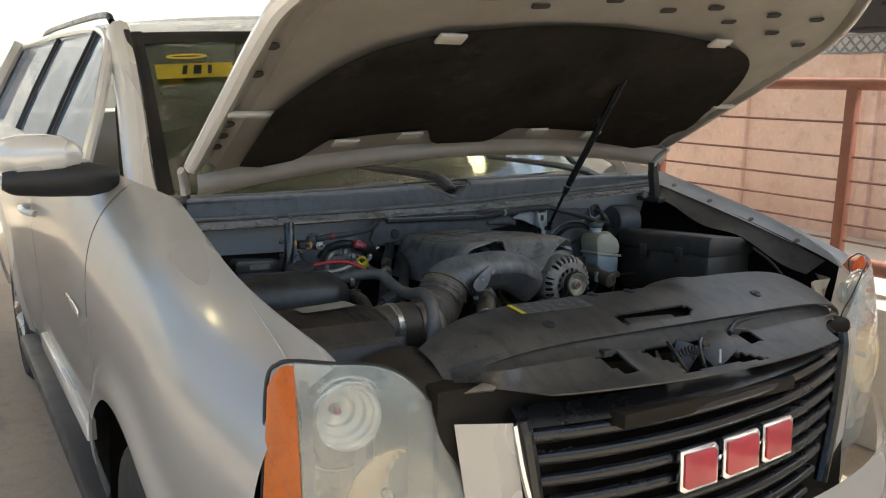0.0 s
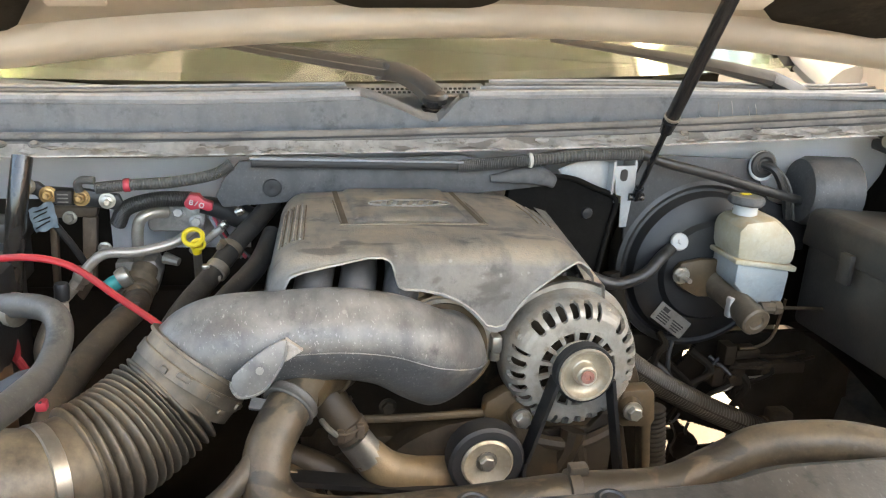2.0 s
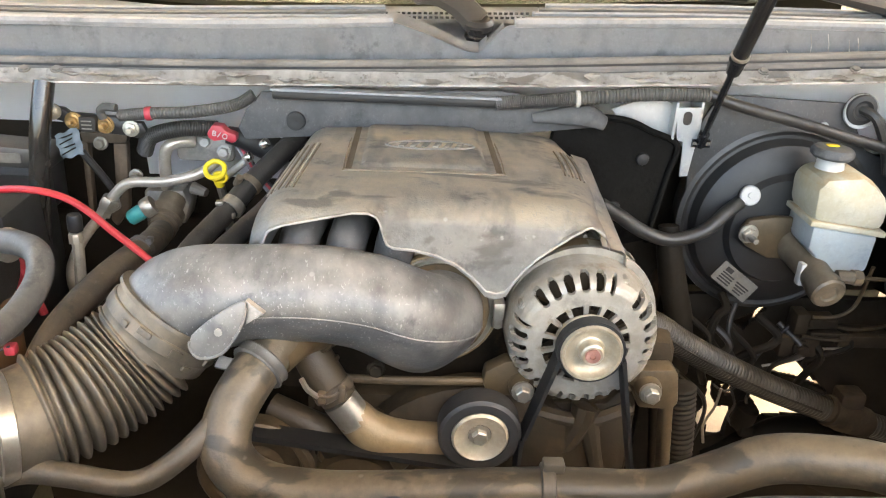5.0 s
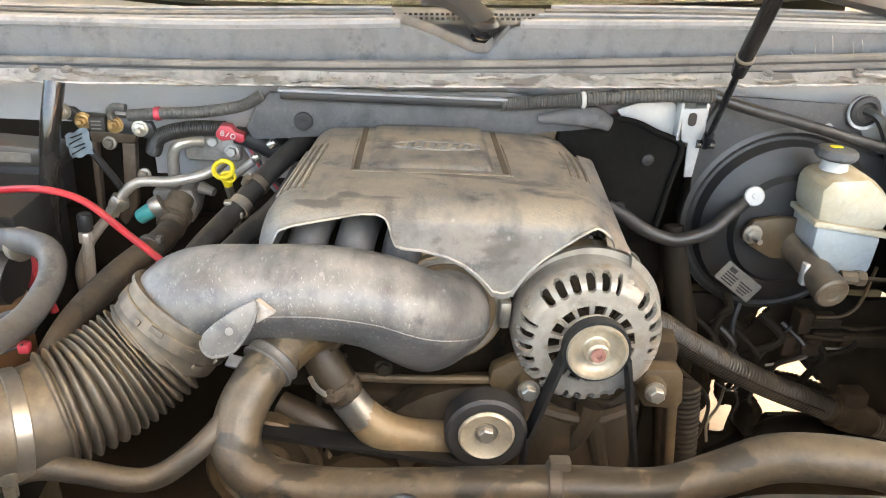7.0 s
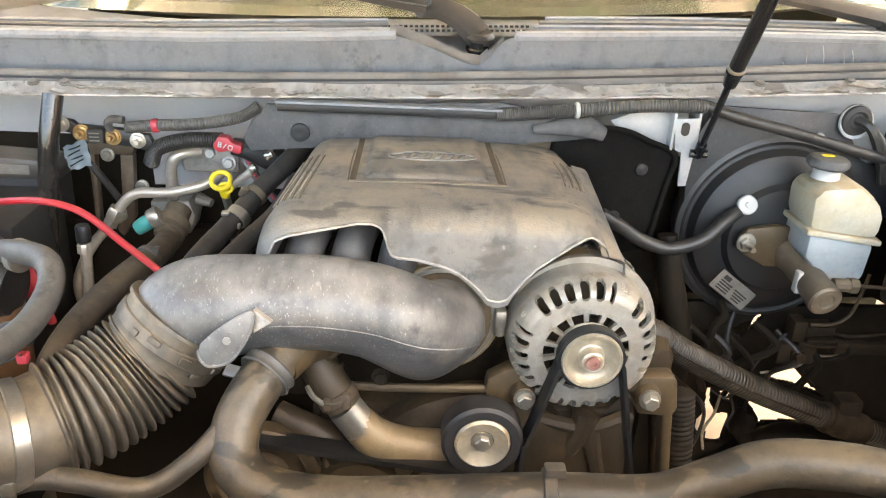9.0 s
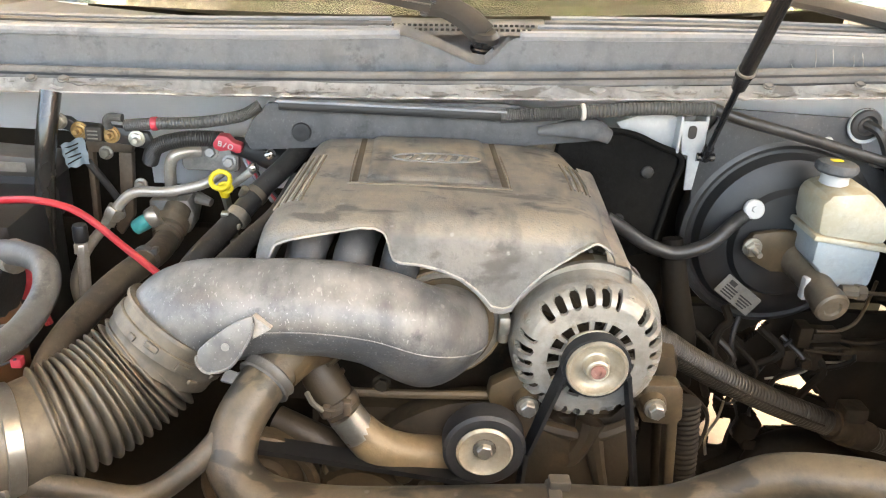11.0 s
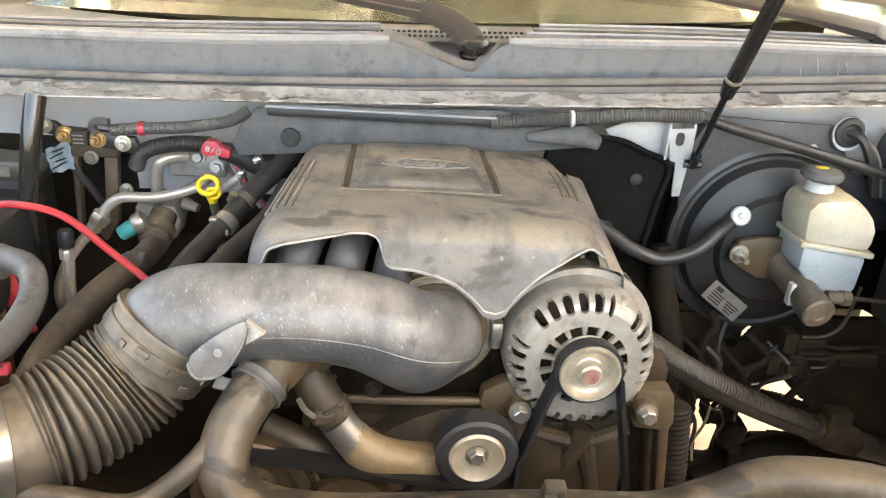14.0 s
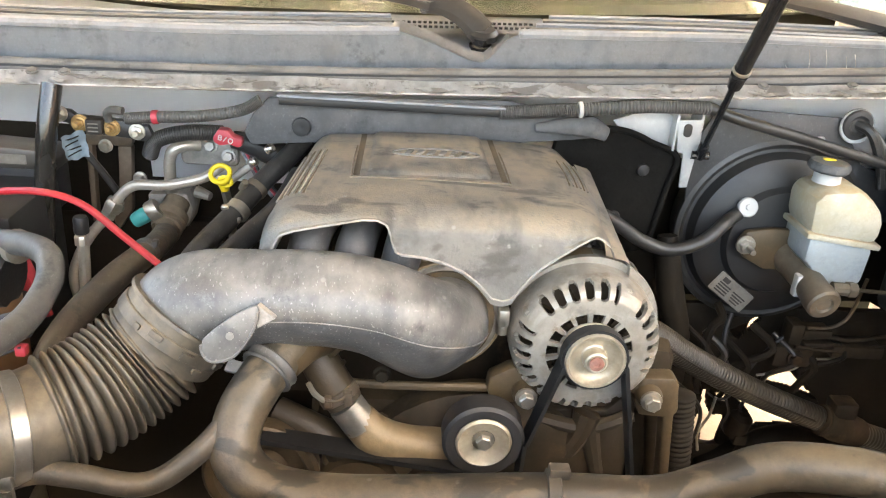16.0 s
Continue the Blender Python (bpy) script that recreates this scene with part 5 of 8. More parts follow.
# ---- engine block and what sits in the dark below ----
engine = thing("engine_block", (-0.05, -0.1, 0.45), "grimy brown V8 engine block under its cover, darkened for shade", "engine")
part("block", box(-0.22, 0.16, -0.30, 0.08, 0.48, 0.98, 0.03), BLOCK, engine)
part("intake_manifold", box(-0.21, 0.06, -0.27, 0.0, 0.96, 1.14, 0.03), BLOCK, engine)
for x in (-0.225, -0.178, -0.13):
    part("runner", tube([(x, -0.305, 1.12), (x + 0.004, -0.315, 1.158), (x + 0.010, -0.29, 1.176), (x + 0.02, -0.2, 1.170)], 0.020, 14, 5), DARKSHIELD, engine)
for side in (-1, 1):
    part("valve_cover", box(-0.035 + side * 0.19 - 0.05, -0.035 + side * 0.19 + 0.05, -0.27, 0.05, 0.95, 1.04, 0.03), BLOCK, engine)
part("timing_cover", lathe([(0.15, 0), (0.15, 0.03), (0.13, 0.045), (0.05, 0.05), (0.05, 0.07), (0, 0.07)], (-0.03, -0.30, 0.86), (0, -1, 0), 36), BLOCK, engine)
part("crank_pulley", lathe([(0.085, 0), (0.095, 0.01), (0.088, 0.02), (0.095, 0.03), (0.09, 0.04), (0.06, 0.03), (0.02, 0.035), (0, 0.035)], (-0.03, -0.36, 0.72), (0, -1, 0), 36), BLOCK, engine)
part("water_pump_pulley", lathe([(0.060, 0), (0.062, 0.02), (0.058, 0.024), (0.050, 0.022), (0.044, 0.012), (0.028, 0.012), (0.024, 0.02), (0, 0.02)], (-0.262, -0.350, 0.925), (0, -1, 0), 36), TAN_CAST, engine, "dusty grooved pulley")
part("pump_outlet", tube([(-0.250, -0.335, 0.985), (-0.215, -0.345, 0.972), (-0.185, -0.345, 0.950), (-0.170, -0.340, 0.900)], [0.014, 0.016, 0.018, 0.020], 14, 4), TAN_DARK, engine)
for x, z, r in ((-0.190, 0.930, 0.012), (-0.145, 0.905, 0.014), (-0.215, 0.905, 0.010), (-0.115, 0.925, 0.012), (-0.085, 0.905, 0.015)):
    part("pump_boss", lathe([(0, 0), (r, 0), (r, 0.018), (r * 0.8, 0.022), (0, 0.022)], (x, -0.335, z), (0.1, -1, 0.3), 14), TAN_LIGHT, engine, "sandy casting boss")
part("coolant_rail", tube([(-0.20, -0.335, 1.022), (-0.12, -0.335, 1.020), (-0.02, -0.335, 1.022)], 0.0048, 10, 4), TAN_CAST, engine)
part("pump_body", merge(box(-0.20, -0.06, -0.35, -0.30, 0.86, 0.97, 0.02), lathe([(0.05, 0), (0.045, 0.03), (0, 0.03)], (-0.16, -0.34, 0.90), (0, -1, 0), 24)), TAN_CAST, engine)
for x, z in ((-0.14, 1.045), (-0.10, 0.90), (-0.19, 0.905), (-0.06, 0.89)):
    part("block_bolt", hexbolt((x, -0.352, z), (0, -1, 0), 0.007, 0.008), BLOCK, engine)
part("alternator_bracket", prism([(-0.030, 1.026), (-0.028, 1.040), (-0.008, 1.052), (0.004, 1.054), (0.016, 1.020), (0.010, 1.010), (-0.024, 1.010)], 0.02, Matrix(((1, 0, 0, 0), (0, 0, 1, -0.345), (0, 1, 0, 0), (0, 0, 0, 1))), 0.003), TAN_CAST, engine, "brown stained cast alternator bracket")
part("alternator_bracket", prism([(0.128, 1.020), (0.132, 1.048), (0.167, 1.0495), (0.1725, 1.044), (0.178, 1.008), (0.174, 1.003), (0.188, 0.88), (0.177, 0.88), (0.1625, 1.000), (0.136, 1.002)], 0.022, Matrix(((1, 0, 0, 0), (0, 0, 1, -0.348), (0, 1, 0, 0), (0, 0, 0, 1))), 0.003), TAN_CAST, engine, "brown stained cast alternator bracket")
# The darker brown paints the shade on the bracket's lower webs.
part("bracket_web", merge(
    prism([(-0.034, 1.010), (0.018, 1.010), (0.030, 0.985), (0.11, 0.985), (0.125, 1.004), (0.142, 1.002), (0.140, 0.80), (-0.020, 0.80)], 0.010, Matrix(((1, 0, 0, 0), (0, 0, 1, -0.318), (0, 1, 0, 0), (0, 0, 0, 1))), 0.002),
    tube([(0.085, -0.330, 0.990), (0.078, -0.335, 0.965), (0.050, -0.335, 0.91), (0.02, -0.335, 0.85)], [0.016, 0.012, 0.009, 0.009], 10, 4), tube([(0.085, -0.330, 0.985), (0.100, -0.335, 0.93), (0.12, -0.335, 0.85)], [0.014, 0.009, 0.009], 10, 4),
    tube([(0.020, -0.330, 0.985), (0.085, -0.335, 0.975), (0.135, -0.330, 0.990)], 0.008, 8, 4)), TAN_DARK, engine, "webbed bracket below the alternator, darkened for shade")

# throttle body between the intake duct and the manifold
throttle = thing("throttle_body", (-0.02, -0.28, 1.04), "cast aluminium throttle body behind the intake duct", "throttle body")
part("bore", lathe([(0.058, 0), (0.058, 0.055), (0.062, 0.058), (0.062, 0.072), (0.052, 0.075)], (-0.082, -0.25, 1.098), (0.05, -1, 0), 32), TAN_LIGHT, throttle)
part("hose_clamp", lathe([(0.0585, 0), (0.0595, 0.001), (0.0595, 0.012), (0.0585, 0.013)], (-0.080, -0.312, 1.098), (0.05, -1, 0), 32), STEEL, throttle)
part("clamp_screw", merge(box(-0.024, -0.012, -0.335, -0.318, 1.094, 1.114, 0.003), lathe([(0, 0), (0.006, 0), (0.006, 0.010), (0, 0.010)], (-0.018, -0.327, 1.094), (0, 0, -1), 12)), STEEL, throttle)
part("flange_ring", merge(lathe([(0.050, 0), (0.0640, 0), (0.0650, 0.003), (0.0640, 0.008), (0.0600, 0.010), (0.0590, 0.014), (0.050, 0.014)], (-0.092, -0.296, 1.093), (0.05, -1, 0.05), 44), *[lathe([(0, 0), (0.006, 0), (0.006, 0.014), (0.004, 0.016), (0, 0.016)], (-0.092 + 0.063 * math.cos(a), -0.298, 1.093 + 0.063 * math.sin(a)), (0.05, -1, 0.05), 12) for a in (0.15, 0.95, 1.75, 2.5)]), TAN_LIGHT, throttle, "sandy stained throttle flange")

# ---- engine cover ----
def cover_low(x):
    """Lower edge of the cover's front: an arch for the runners, then a lobe down to a tip."""
    marks = ((-0.285, 1.10), (-0.262, 1.105), (-0.254, 1.165), (-0.244, 1.190), (-0.230, 1.196), (-0.165, 1.211), (-0.150, 1.211), (-0.1420, 1.207), (-0.1378, 1.199), (-0.1358, 1.188), (-0.1335, 1.179), (-0.1266, 1.1745), (-0.1075, 1.173),
             (-0.0854, 1.1676), (-0.0656, 1.158), (-0.051, 1.146), (-0.042, 1.1357), (-0.0352, 1.127), (-0.0243, 1.1245), (-0.0144, 1.128), (-0.0101, 1.1367), (-0.0012, 1.1507), (0.0112, 1.1665), (0.0264, 1.1804), (0.0441, 1.1948), (0.058, 1.204), (0.07, 1.206), (0.09, 1.200))
    for (a, p), (b, q) in zip(marks, marks[1:]):
        if x <= b:
            k = (x - a) / (b - a)
            return p + (q - p) * k
    return marks[-1][1]


def cover_at(u, v):
    """u from left to right, v from the back edge over the top and down the front."""
    e = -1 + 2 * u
    back = -0.082 + 0.168 * e
    fore = -0.096 + (0.170 if e < 0 else 0.178) * e
    shoulder = max(0.0, abs(e) - 0.80) / 0.20
    drop = (0.042 if e < 0 else 0.026) * (1 - math.sqrt(max(0, 1 - shoulder ** 2))) + 0.006 * e * e
    if v < 0.70:
        s = v / 0.70
        wide = back + (fore - back) * s + (0.014 * math.sin(math.pi * s) ** 1.5 * max(0, e) ** 3)
        y, x = -0.004 - 0.298 * s, wide
        z = 1.204 + 0.012 * s - drop - 0.014 * max(0, 0.08 - s) / 0.08
    else:
        s = (v - 0.70) / 0.30
        x = fore
        top = 1.216 - drop
        low = min(cover_low(x), top - 0.004)
        a = min(1, s / 0.45) * math.pi / 2
        round_ = min(0.020, (top - low) * 0.9)
        y = -0.302 - 0.036 * math.sin(a) - 0.008 * s
        z = top - round_ * (1 - math.cos(a))
        if s > 0.45:
            z += (low - z) * (s - 0.45) / 0.55
    return (x, y, z)


lid = thing("engine_cover", (-0.09, -0.18, 1.10), "dusty grey plastic engine cover with a sunken badge plate", "engine cover")
part("cover_shell", sheet(cover_at, 170, 60, -0.003), COVER, lid, "", 60)
for e in (-1, 1):
    x = -0.082 + 0.168 * e
    part("side_skirt", sheet(lambda u, v: (x - 0.004 * e + (0.028 * math.sin(math.pi * u) if e > 0 else -0.012 * u) + e * 0.022 * v, -0.010 - 0.290 * u, 1.164 + 0.012 * u - 0.075 * v), 14, 6, 0.003), COVER, lid)
for k in range(4):
    part("side_rib", tube([Vector(cover_at(0.035 + 0.022 * k, v)) + Vector((-0.001, 0, 0.0008)) for v in (0.26, 0.36, 0.46, 0.56, 0.66)], 0.0012, 6, 4), COVER, lid)
    # Thin brown lines paint the shade between the ribs.
    part("rib_shade_line", tube([Vector(cover_at(0.046 + 0.022 * k, v)) + Vector((-0.001, 0, 0.0002)) for v in (0.26, 0.36, 0.46, 0.56, 0.66)], 0.0008, 6, 4), GROOVE, lid)
for k in range(3):
    part("side_rib", tube([Vector(cover_at(0.965 - 0.022 * k, v)) + Vector((0.001, 0, 0.0008)) for v in (0.24, 0.32, 0.40, 0.48)], 0.0012, 6, 4), COVER, lid)
    part("rib_shade_line", tube([Vector(cover_at(0.954 - 0.022 * k, v)) + Vector((0.001, 0, 0.0002)) for v in (0.24, 0.32, 0.40, 0.48)], 0.0008, 6, 4), GROOVE, lid)


def on_cover(x, y, up=0.0):
    """A place on the cover's top."""
    s = (-0.004 - y) / 0.298
    e = (x + 0.089) / 0.171
    return (x, y, 1.204 + 0.012 * s - 0.006 * e * e - 0.014 * max(0, 0.08 - s) / 0.08 + up)


plate = part("badge_plate", sheet(lambda u, v: on_cover(-0.170 + 0.146 * u, -0.012 - 0.205 * v, -0.003 + 0.0065 * min(1, min(u, 1 - u) * 18) * min(1, (1 - v) * 22)), 44, 30, 0.002), COVER, lid, "raised rectangular plate on the cover")
px, qx = -0.1785, -0.0155
part("plate_groove", sheet(lambda u, v: on_cover(px - 0.0035 + 0.007 * u, -0.012 - 0.208 * v, 0.0006 - 0.0004 * math.sin(math.pi * u)), 4, 20, 0.0004), GROOVE, lid, "brown groove beside the plate, dirt and shade in its colour")
part("plate_groove", sheet(lambda u, v: on_cover(qx - 0.0035 + 0.007 * u, -0.012 - 0.208 * v, 0.0006 - 0.0004 * math.sin(math.pi * u)), 4, 20, 0.0004), GROOVE, lid)
# A brown line paints the shade round the plate's edge.
part("plate_edge_shade", tube([on_cover(px - 0.005, -0.012, 0.0006), on_cover(px - 0.006, -0.11, 0.0006), on_cover(px - 0.005, -0.215, 0.0006), on_cover(px + 0.003, -0.2265, 0.0006), on_cover(-0.1, -0.2275, 0.0006), on_cover(qx - 0.003, -0.2265, 0.0006), on_cover(qx + 0.005, -0.215, 0.0006), on_cover(qx + 0.006, -0.11, 0.0006), on_cover(qx + 0.005, -0.012, 0.0006)], 0.0009, 8, 6), GROOVE, lid, "brown line for the shade at the plate's edge")
part("side_shield", sheet(lambda u, v: Vector((0.079 + 0.006 * math.sin(math.pi * u), -0.125 - 0.20 * u, 1.207 - 0.030 * u)).lerp(Vector((0.1015 + 0.003 * u, -0.118 - 0.206 * u, 1.199 - 0.029 * u)), min(1, v * 2.5)) + Vector((0.012, 0.004, -0.085)) * max(0.0, (v - 0.4) / 0.6), 16, 12, 0.003), COVER, lid, "outer side shield of the cover")
oval = [on_cover(-0.089 + 0.052 * math.cos(a) + 0.004 * math.sin(a), -0.130 + 0.0185 * math.sin(a), 0.0042) for a in (2 * math.pi * k / 16 for k in range(17))]
part("badge_outline", tube(oval, 0.0011, 6, 3), BADGE, plate, "worn raised oval badge outline")
for k in range(6):
    part("badge_bar", prism([(-0.005, -0.008), (0.002, -0.008), (0.007, 0.008), (0.0, 0.008)], 0.0022, Matrix.Translation(on_cover(-0.122 + 0.0132 * k, -0.130, 0.0030)), 0.0005), BADGE, plate)
part("front_rim", tube([Vector(cover_at(0.02 + 0.96 * k / 90, 0.985)) + Vector((0, -0.001, 0)) for k in range(91)], 0.0013, 8, 2), COVER, lid)

# ---- intake duct and bellows ----
duct = thing("intake_duct", (-0.2, -0.40, 1.09), "dusty grey plastic intake elbow with a moulded tab", "intake duct")
ELBOW = [(-0.338, -0.378, 1.105), (-0.3235, -0.3735, 1.1225), (-0.2985, -0.3775, 1.1335), (-0.2505, -0.384, 1.142), (-0.1964, -0.390, 1.1476), (-0.148, -0.387, 1.139), (-0.108, -0.378, 1.119), (-0.086, -0.356, 1.103), (-0.080, -0.320, 1.098)]
GIRTH = [0.0500, 0.0512, 0.0500, 0.0465, 0.0453, 0.0458, 0.0475, 0.048, 0.047]


def elbow_rings(per=8, sides=48):
    """Rings of the elbow: round above its moulding seam, tucked in below it."""
    line = catmull(ELBOW, per)
    rings = []
    for i, c in enumerate(line):
        d = (line[min(i + 1, len(line) - 1)] - line[max(i - 1, 0)]).normalized()
        out = d.cross(Vector((0, 0, 1))).normalized()
        up = out.cross(d)
        s = i / per
        k = min(int(s), len(GIRTH) - 2)
        r = GIRTH[k] + (GIRTH[k + 1] - GIRTH[k]) * (s - k)
        tuck = min(1.0, max(0.0, (s - 1.2) / 1.6))
        ring = []
        for q in range(sides):
            a = 2 * math.pi * q / sides
            co, si = math.cos(a), math.sin(a)
            p = 2.0 - 0.62 * tuck if si < -1e-6 else 2.0
            f = 1 / (abs(co) ** p + abs(si) ** p) ** (1 / p)
            if si < -1e-6:
                f *= 1 + 0.07 * tuck * si * si
            ring.append(c + (out * co + up * si) * r * f)
        rings.append(ring)
    return rings


ELBOW_RINGS = elbow_rings()
part("elbow", skin(bmesh.new(), ELBOW_RINGS), DUCT, duct, "", 30)
part("mould_seam", tube([ring[0] for ring in ELBOW_RINGS[20:60:2]], 0.0009, 6, 3), DUCT, duct, "moulding seam")
part("end_flange", lathe([(0.046, -0.004), (0.0525, -0.004), (0.0535, 0.0), (0.0525, 0.004), (0.046, 0.004)], (-0.080, -0.326, 1.099), (0.05, -1, 0.05), 36), TAN_CAST, duct)
tab = facing((-0.271, -0.440, 1.137), (-0.10, -1, 0.22))
leaf = [(p.x, p.y) for p in catmull([(-0.024, -0.006, 0), (-0.025, -0.017, 0), (-0.016, -0.026, 0), (0.004, -0.019, 0), (0.019, 0.004, 0), (0.0235, 0.020, 0), (0.021, 0.028, 0), (0.006, 0.020, 0), (-0.012, 0.006, 0), (-0.024, -0.006, 0)], 4)[:-1]]
part("tab", prism(leaf, 0.0045, tab, 0.0014), DUCT, duct, "moulded tab with a hole")
part("tab_rim", tube([tab @ Vector((u, v, 0.0040)) for u, v in leaf[2:22]], 0.0014, 6, 2), DUCT, duct)
part("tab_hole", lathe([(0, 0), (0.0036, 0), (0.0036, 0.0012), (0, 0.0012)], tab @ Vector((0.0, -0.001, 0.0042)), (-0.10, -1, 0.22), 12), COVER, duct)
part("tab_web", prism([(0.0215, 0.028), (0.038, 0.017), (0.022, 0.006)], -0.024, tab, 0.001), COVER, duct, "dusty web behind the tab")
part("lower_tab", prism([(-0.020, -0.006), (0.016, -0.010), (0.022, 0.002), (0.004, 0.008), (-0.006, 0.004), (-0.018, 0.006)], 0.005, facing((-0.262, -0.420, 1.0890), (-0.1, -0.6, 0.8)), 0.001), DUCT, duct)
bel = thing("intake_bellows", (-0.40, -0.50, 1.03), "dust-caked ribbed rubber intake bellows", "intake hose")
COLLAR = (Vector((-0.326, -0.3735, 1.120)), Vector((-0.350, -0.3845, 1.0885)))
part("collar", tube([COLLAR[0].lerp(COLLAR[1], k) for k in (0, 0.08, 0.10, 0.30, 0.33, 0.36, 0.60, 0.64, 0.68, 1.0)], [0.0575, 0.0580, 0.0548, 0.0545, 0.0545, 0.0565, 0.0568, 0.0568, 0.0552, 0.0545], 40, 2), BELLOWS, bel)
collar_way = (COLLAR[1] - COLLAR[0]).normalized()
collar_side = collar_way.cross(Vector((0, -1, 0))).normalized()
collar_face = collar_side.cross(collar_way).normalized()
for deg, s, w, h in ((62, 0.48, 0.016, 0.006), (20, 0.50, 0.012, 0.008), (-14, 0.44, 0.014, 0.006), (-34, 0.55, 0.008, 0.006), (96, 0.50, 0.014, 0.006), (38, 0.72, 0.010, 0.005)):
    q = -collar_side * math.sin(radians(deg)) - collar_face * math.cos(radians(deg)) if collar_face.y > 0 else collar_face * math.cos(radians(deg)) - collar_side * math.sin(radians(deg))
    lug = prism(rounded(w, h, 0.0015), 0.003, facing(COLLAR[0].lerp(COLLAR[1], s) + q * 0.0555, q, collar_way), 0.0008)
    part("collar_lug", lug, BELLOWS, bel)
part("ribs", tube([(-0.35, -0.3835, 1.088), (-0.3705, -0.3972, 1.0738), (-0.3899, -0.4151, 1.0637), (-0.4095, -0.4347, 1.0575), (-0.4318, -0.452, 1.0538)], [0.0505, 0.0510, 0.0508, 0.0500, 0.0490], 48, 42, 0.0056, 13), BELLOWS, bel, "", 60)
part("cuff", tube([(-0.4300, -0.4505, 1.0542), (-0.447, -0.472, 1.0555), (-0.470, -0.486, 1.060), (-0.492, -0.490, 1.064)], [0.0480, 0.0478, 0.047, 0.046], 40, 4), BELLOWS, bel)
for c, d, r in (((-0.4530, -0.477, 1.0565), (-0.80, -0.58, 0.10), 0.0478), ((-0.536, -0.492, 1.065), (-1, 0.0, -0.05), 0.0478)):
    part("clamp_band", lathe([(r, -0.007), (r + 0.002, -0.006), (r + 0.002, 0.006), (r, 0.007)], c, d, 36), BRIGHT, bel, "bright steel hose clamp")
part("clamp_screw", merge(box(-0.453, -0.435, -0.522, -0.508, 1.027, 1.041, 0.003), lathe([(0, 0), (0.006, 0), (0.006, 0.012), (0, 0.012)], (-0.444, -0.515, 1.025), (0, 0, -1), 10)), STEEL, bel)
part("sensor_tube", tube([(-0.490, -0.490, 1.067), (-0.52, -0.492, 1.066), (-0.55, -0.492, 1.064), (-0.580, -0.490, 1.060)], [0.046, 0.047, 0.048, 0.048], 28, 5), AIRBOX, bel, "black air meter tube")

air = thing("air_box", (-0.68, -0.45, 0.80), "dusty brown-black air filter box with a paper label", "air filter")
part("lid", sheet(lambda u, v: (-0.785 + 0.235 * u, -0.60 + 0.275 * v, 1.092 + 0.018 * math.sin(math.pi * min(1, v * 1.1)) - 0.05 * max(0, u - 0.85) / 0.15 - 0.03 * max(0, 0.12 - v) / 0.12), 20, 16, 0.01), AIRBOX, air)
part("tub", box(-0.785, -0.555, -0.60, -0.325, 0.80, 1.075, 0.02), BLACK, air)
for k in range(4, 9):
    part("lid_rib", tube([(-0.735 + 0.02 * k, -0.575, 1.098), (-0.737 + 0.02 * k, -0.50, 1.110), (-0.737 + 0.02 * k, -0.47, 1.1090)], 0.0008, 6, 3), AIRBOX, air)
part("paper_label", sheet(lambda u, v: (-0.734 + 0.125 * u, -0.500 + 0.022 * u + (0.050 + 0.010 * u) * v, 1.1145 + 0.001 * math.sin(3 * v)), 6, 6, 0.001), PAPER, air, "yellowed blank paper label")

tank = thing("coolant_tank", (-0.66, -0.27, 0.90), "brown coolant tank with a rounded black lid", "tank")
part("bottle", lathe([(0.0, 0), (0.055, 0), (0.06, 0.02), (0.06, 0.16), (0.05, 0.19), (0, 0.19)], (-0.595, -0.27, 0.90), (0, 0, 1), 28), BROWN, tank)
part("tank_lid", tube([(-0.80, -0.25, 1.090), (-0.72, -0.255, 1.095), (-0.64, -0.262, 1.097), (-0.575, -0.268, 1.097), (-0.535, -0.272, 1.093)], [0.055, 0.062, 0.064, 0.058, 0.030], 20, 6, flat=1.0), HOSE, tank, "rounded black tank lid")
part("filler_cap", lathe([(0, 0), (0.030, 0), (0.032, 0.004), (0.030, 0.016), (0.024, 0.020), (0, 0.021)], (-0.625, -0.235, 1.150), (0, -0.1, 1), 24), BLACK, tank)
part("return_hose", tube([(-0.565, -0.25, 1.124), (-0.530, -0.280, 1.140), (-0.492, -0.305, 1.148), (-0.470, -0.325, 1.146), (-0.462, -0.350, 1.132), (-0.463, -0.40, 1.121), (-0.472, -0.46, 1.124), (-0.482, -0.535, 1.134), (-0.497, -0.590, 1.105), (-0.51, -0.61, 1.03)], 0.0128, 16, 8), HOSE_GREY, tank, "grey bent hose")
part("hose_clip", lathe([(0.0165, -0.005), (0.018, -0.004), (0.018, 0.004), (0.0165, 0.005)], (-0.520, -0.281, 1.136), (1, -0.5, 0), 18), STEEL, tank)
rbox = thing("relay_box", (-0.64, 0.0, 1.10), "black relay box with a faded label beside the firewall", "relay box")
part("tub", box(-0.70, -0.586, -0.018, 0.028, 1.07, 1.128, 0.004), BLACK, rbox)
part("lid", prism([(-0.705, 1.126), (-0.705, 1.150), (-0.698, 1.158), (-0.590, 1.152), (-0.581, 1.142), (-0.583, 1.126)], 0.052, Matrix(((1, 0, 0, 0), (0, 0, -1, 0.030), (0, 1, 0, 0), (0, 0, 0, 1))), 0.003), FUSE, rbox)
part("lid_label", prism(rounded(0.050, 0.013, 0.002), 0.001, facing((-0.645, -0.0222, 1.140), (0, -1, 0))), LABEL_SILVER, rbox, "faded label")
plug_b = thing("harness_connector", (-0.47, -0.40, 1.09), "black ribbed harness connector beside the intake hose", "connector")
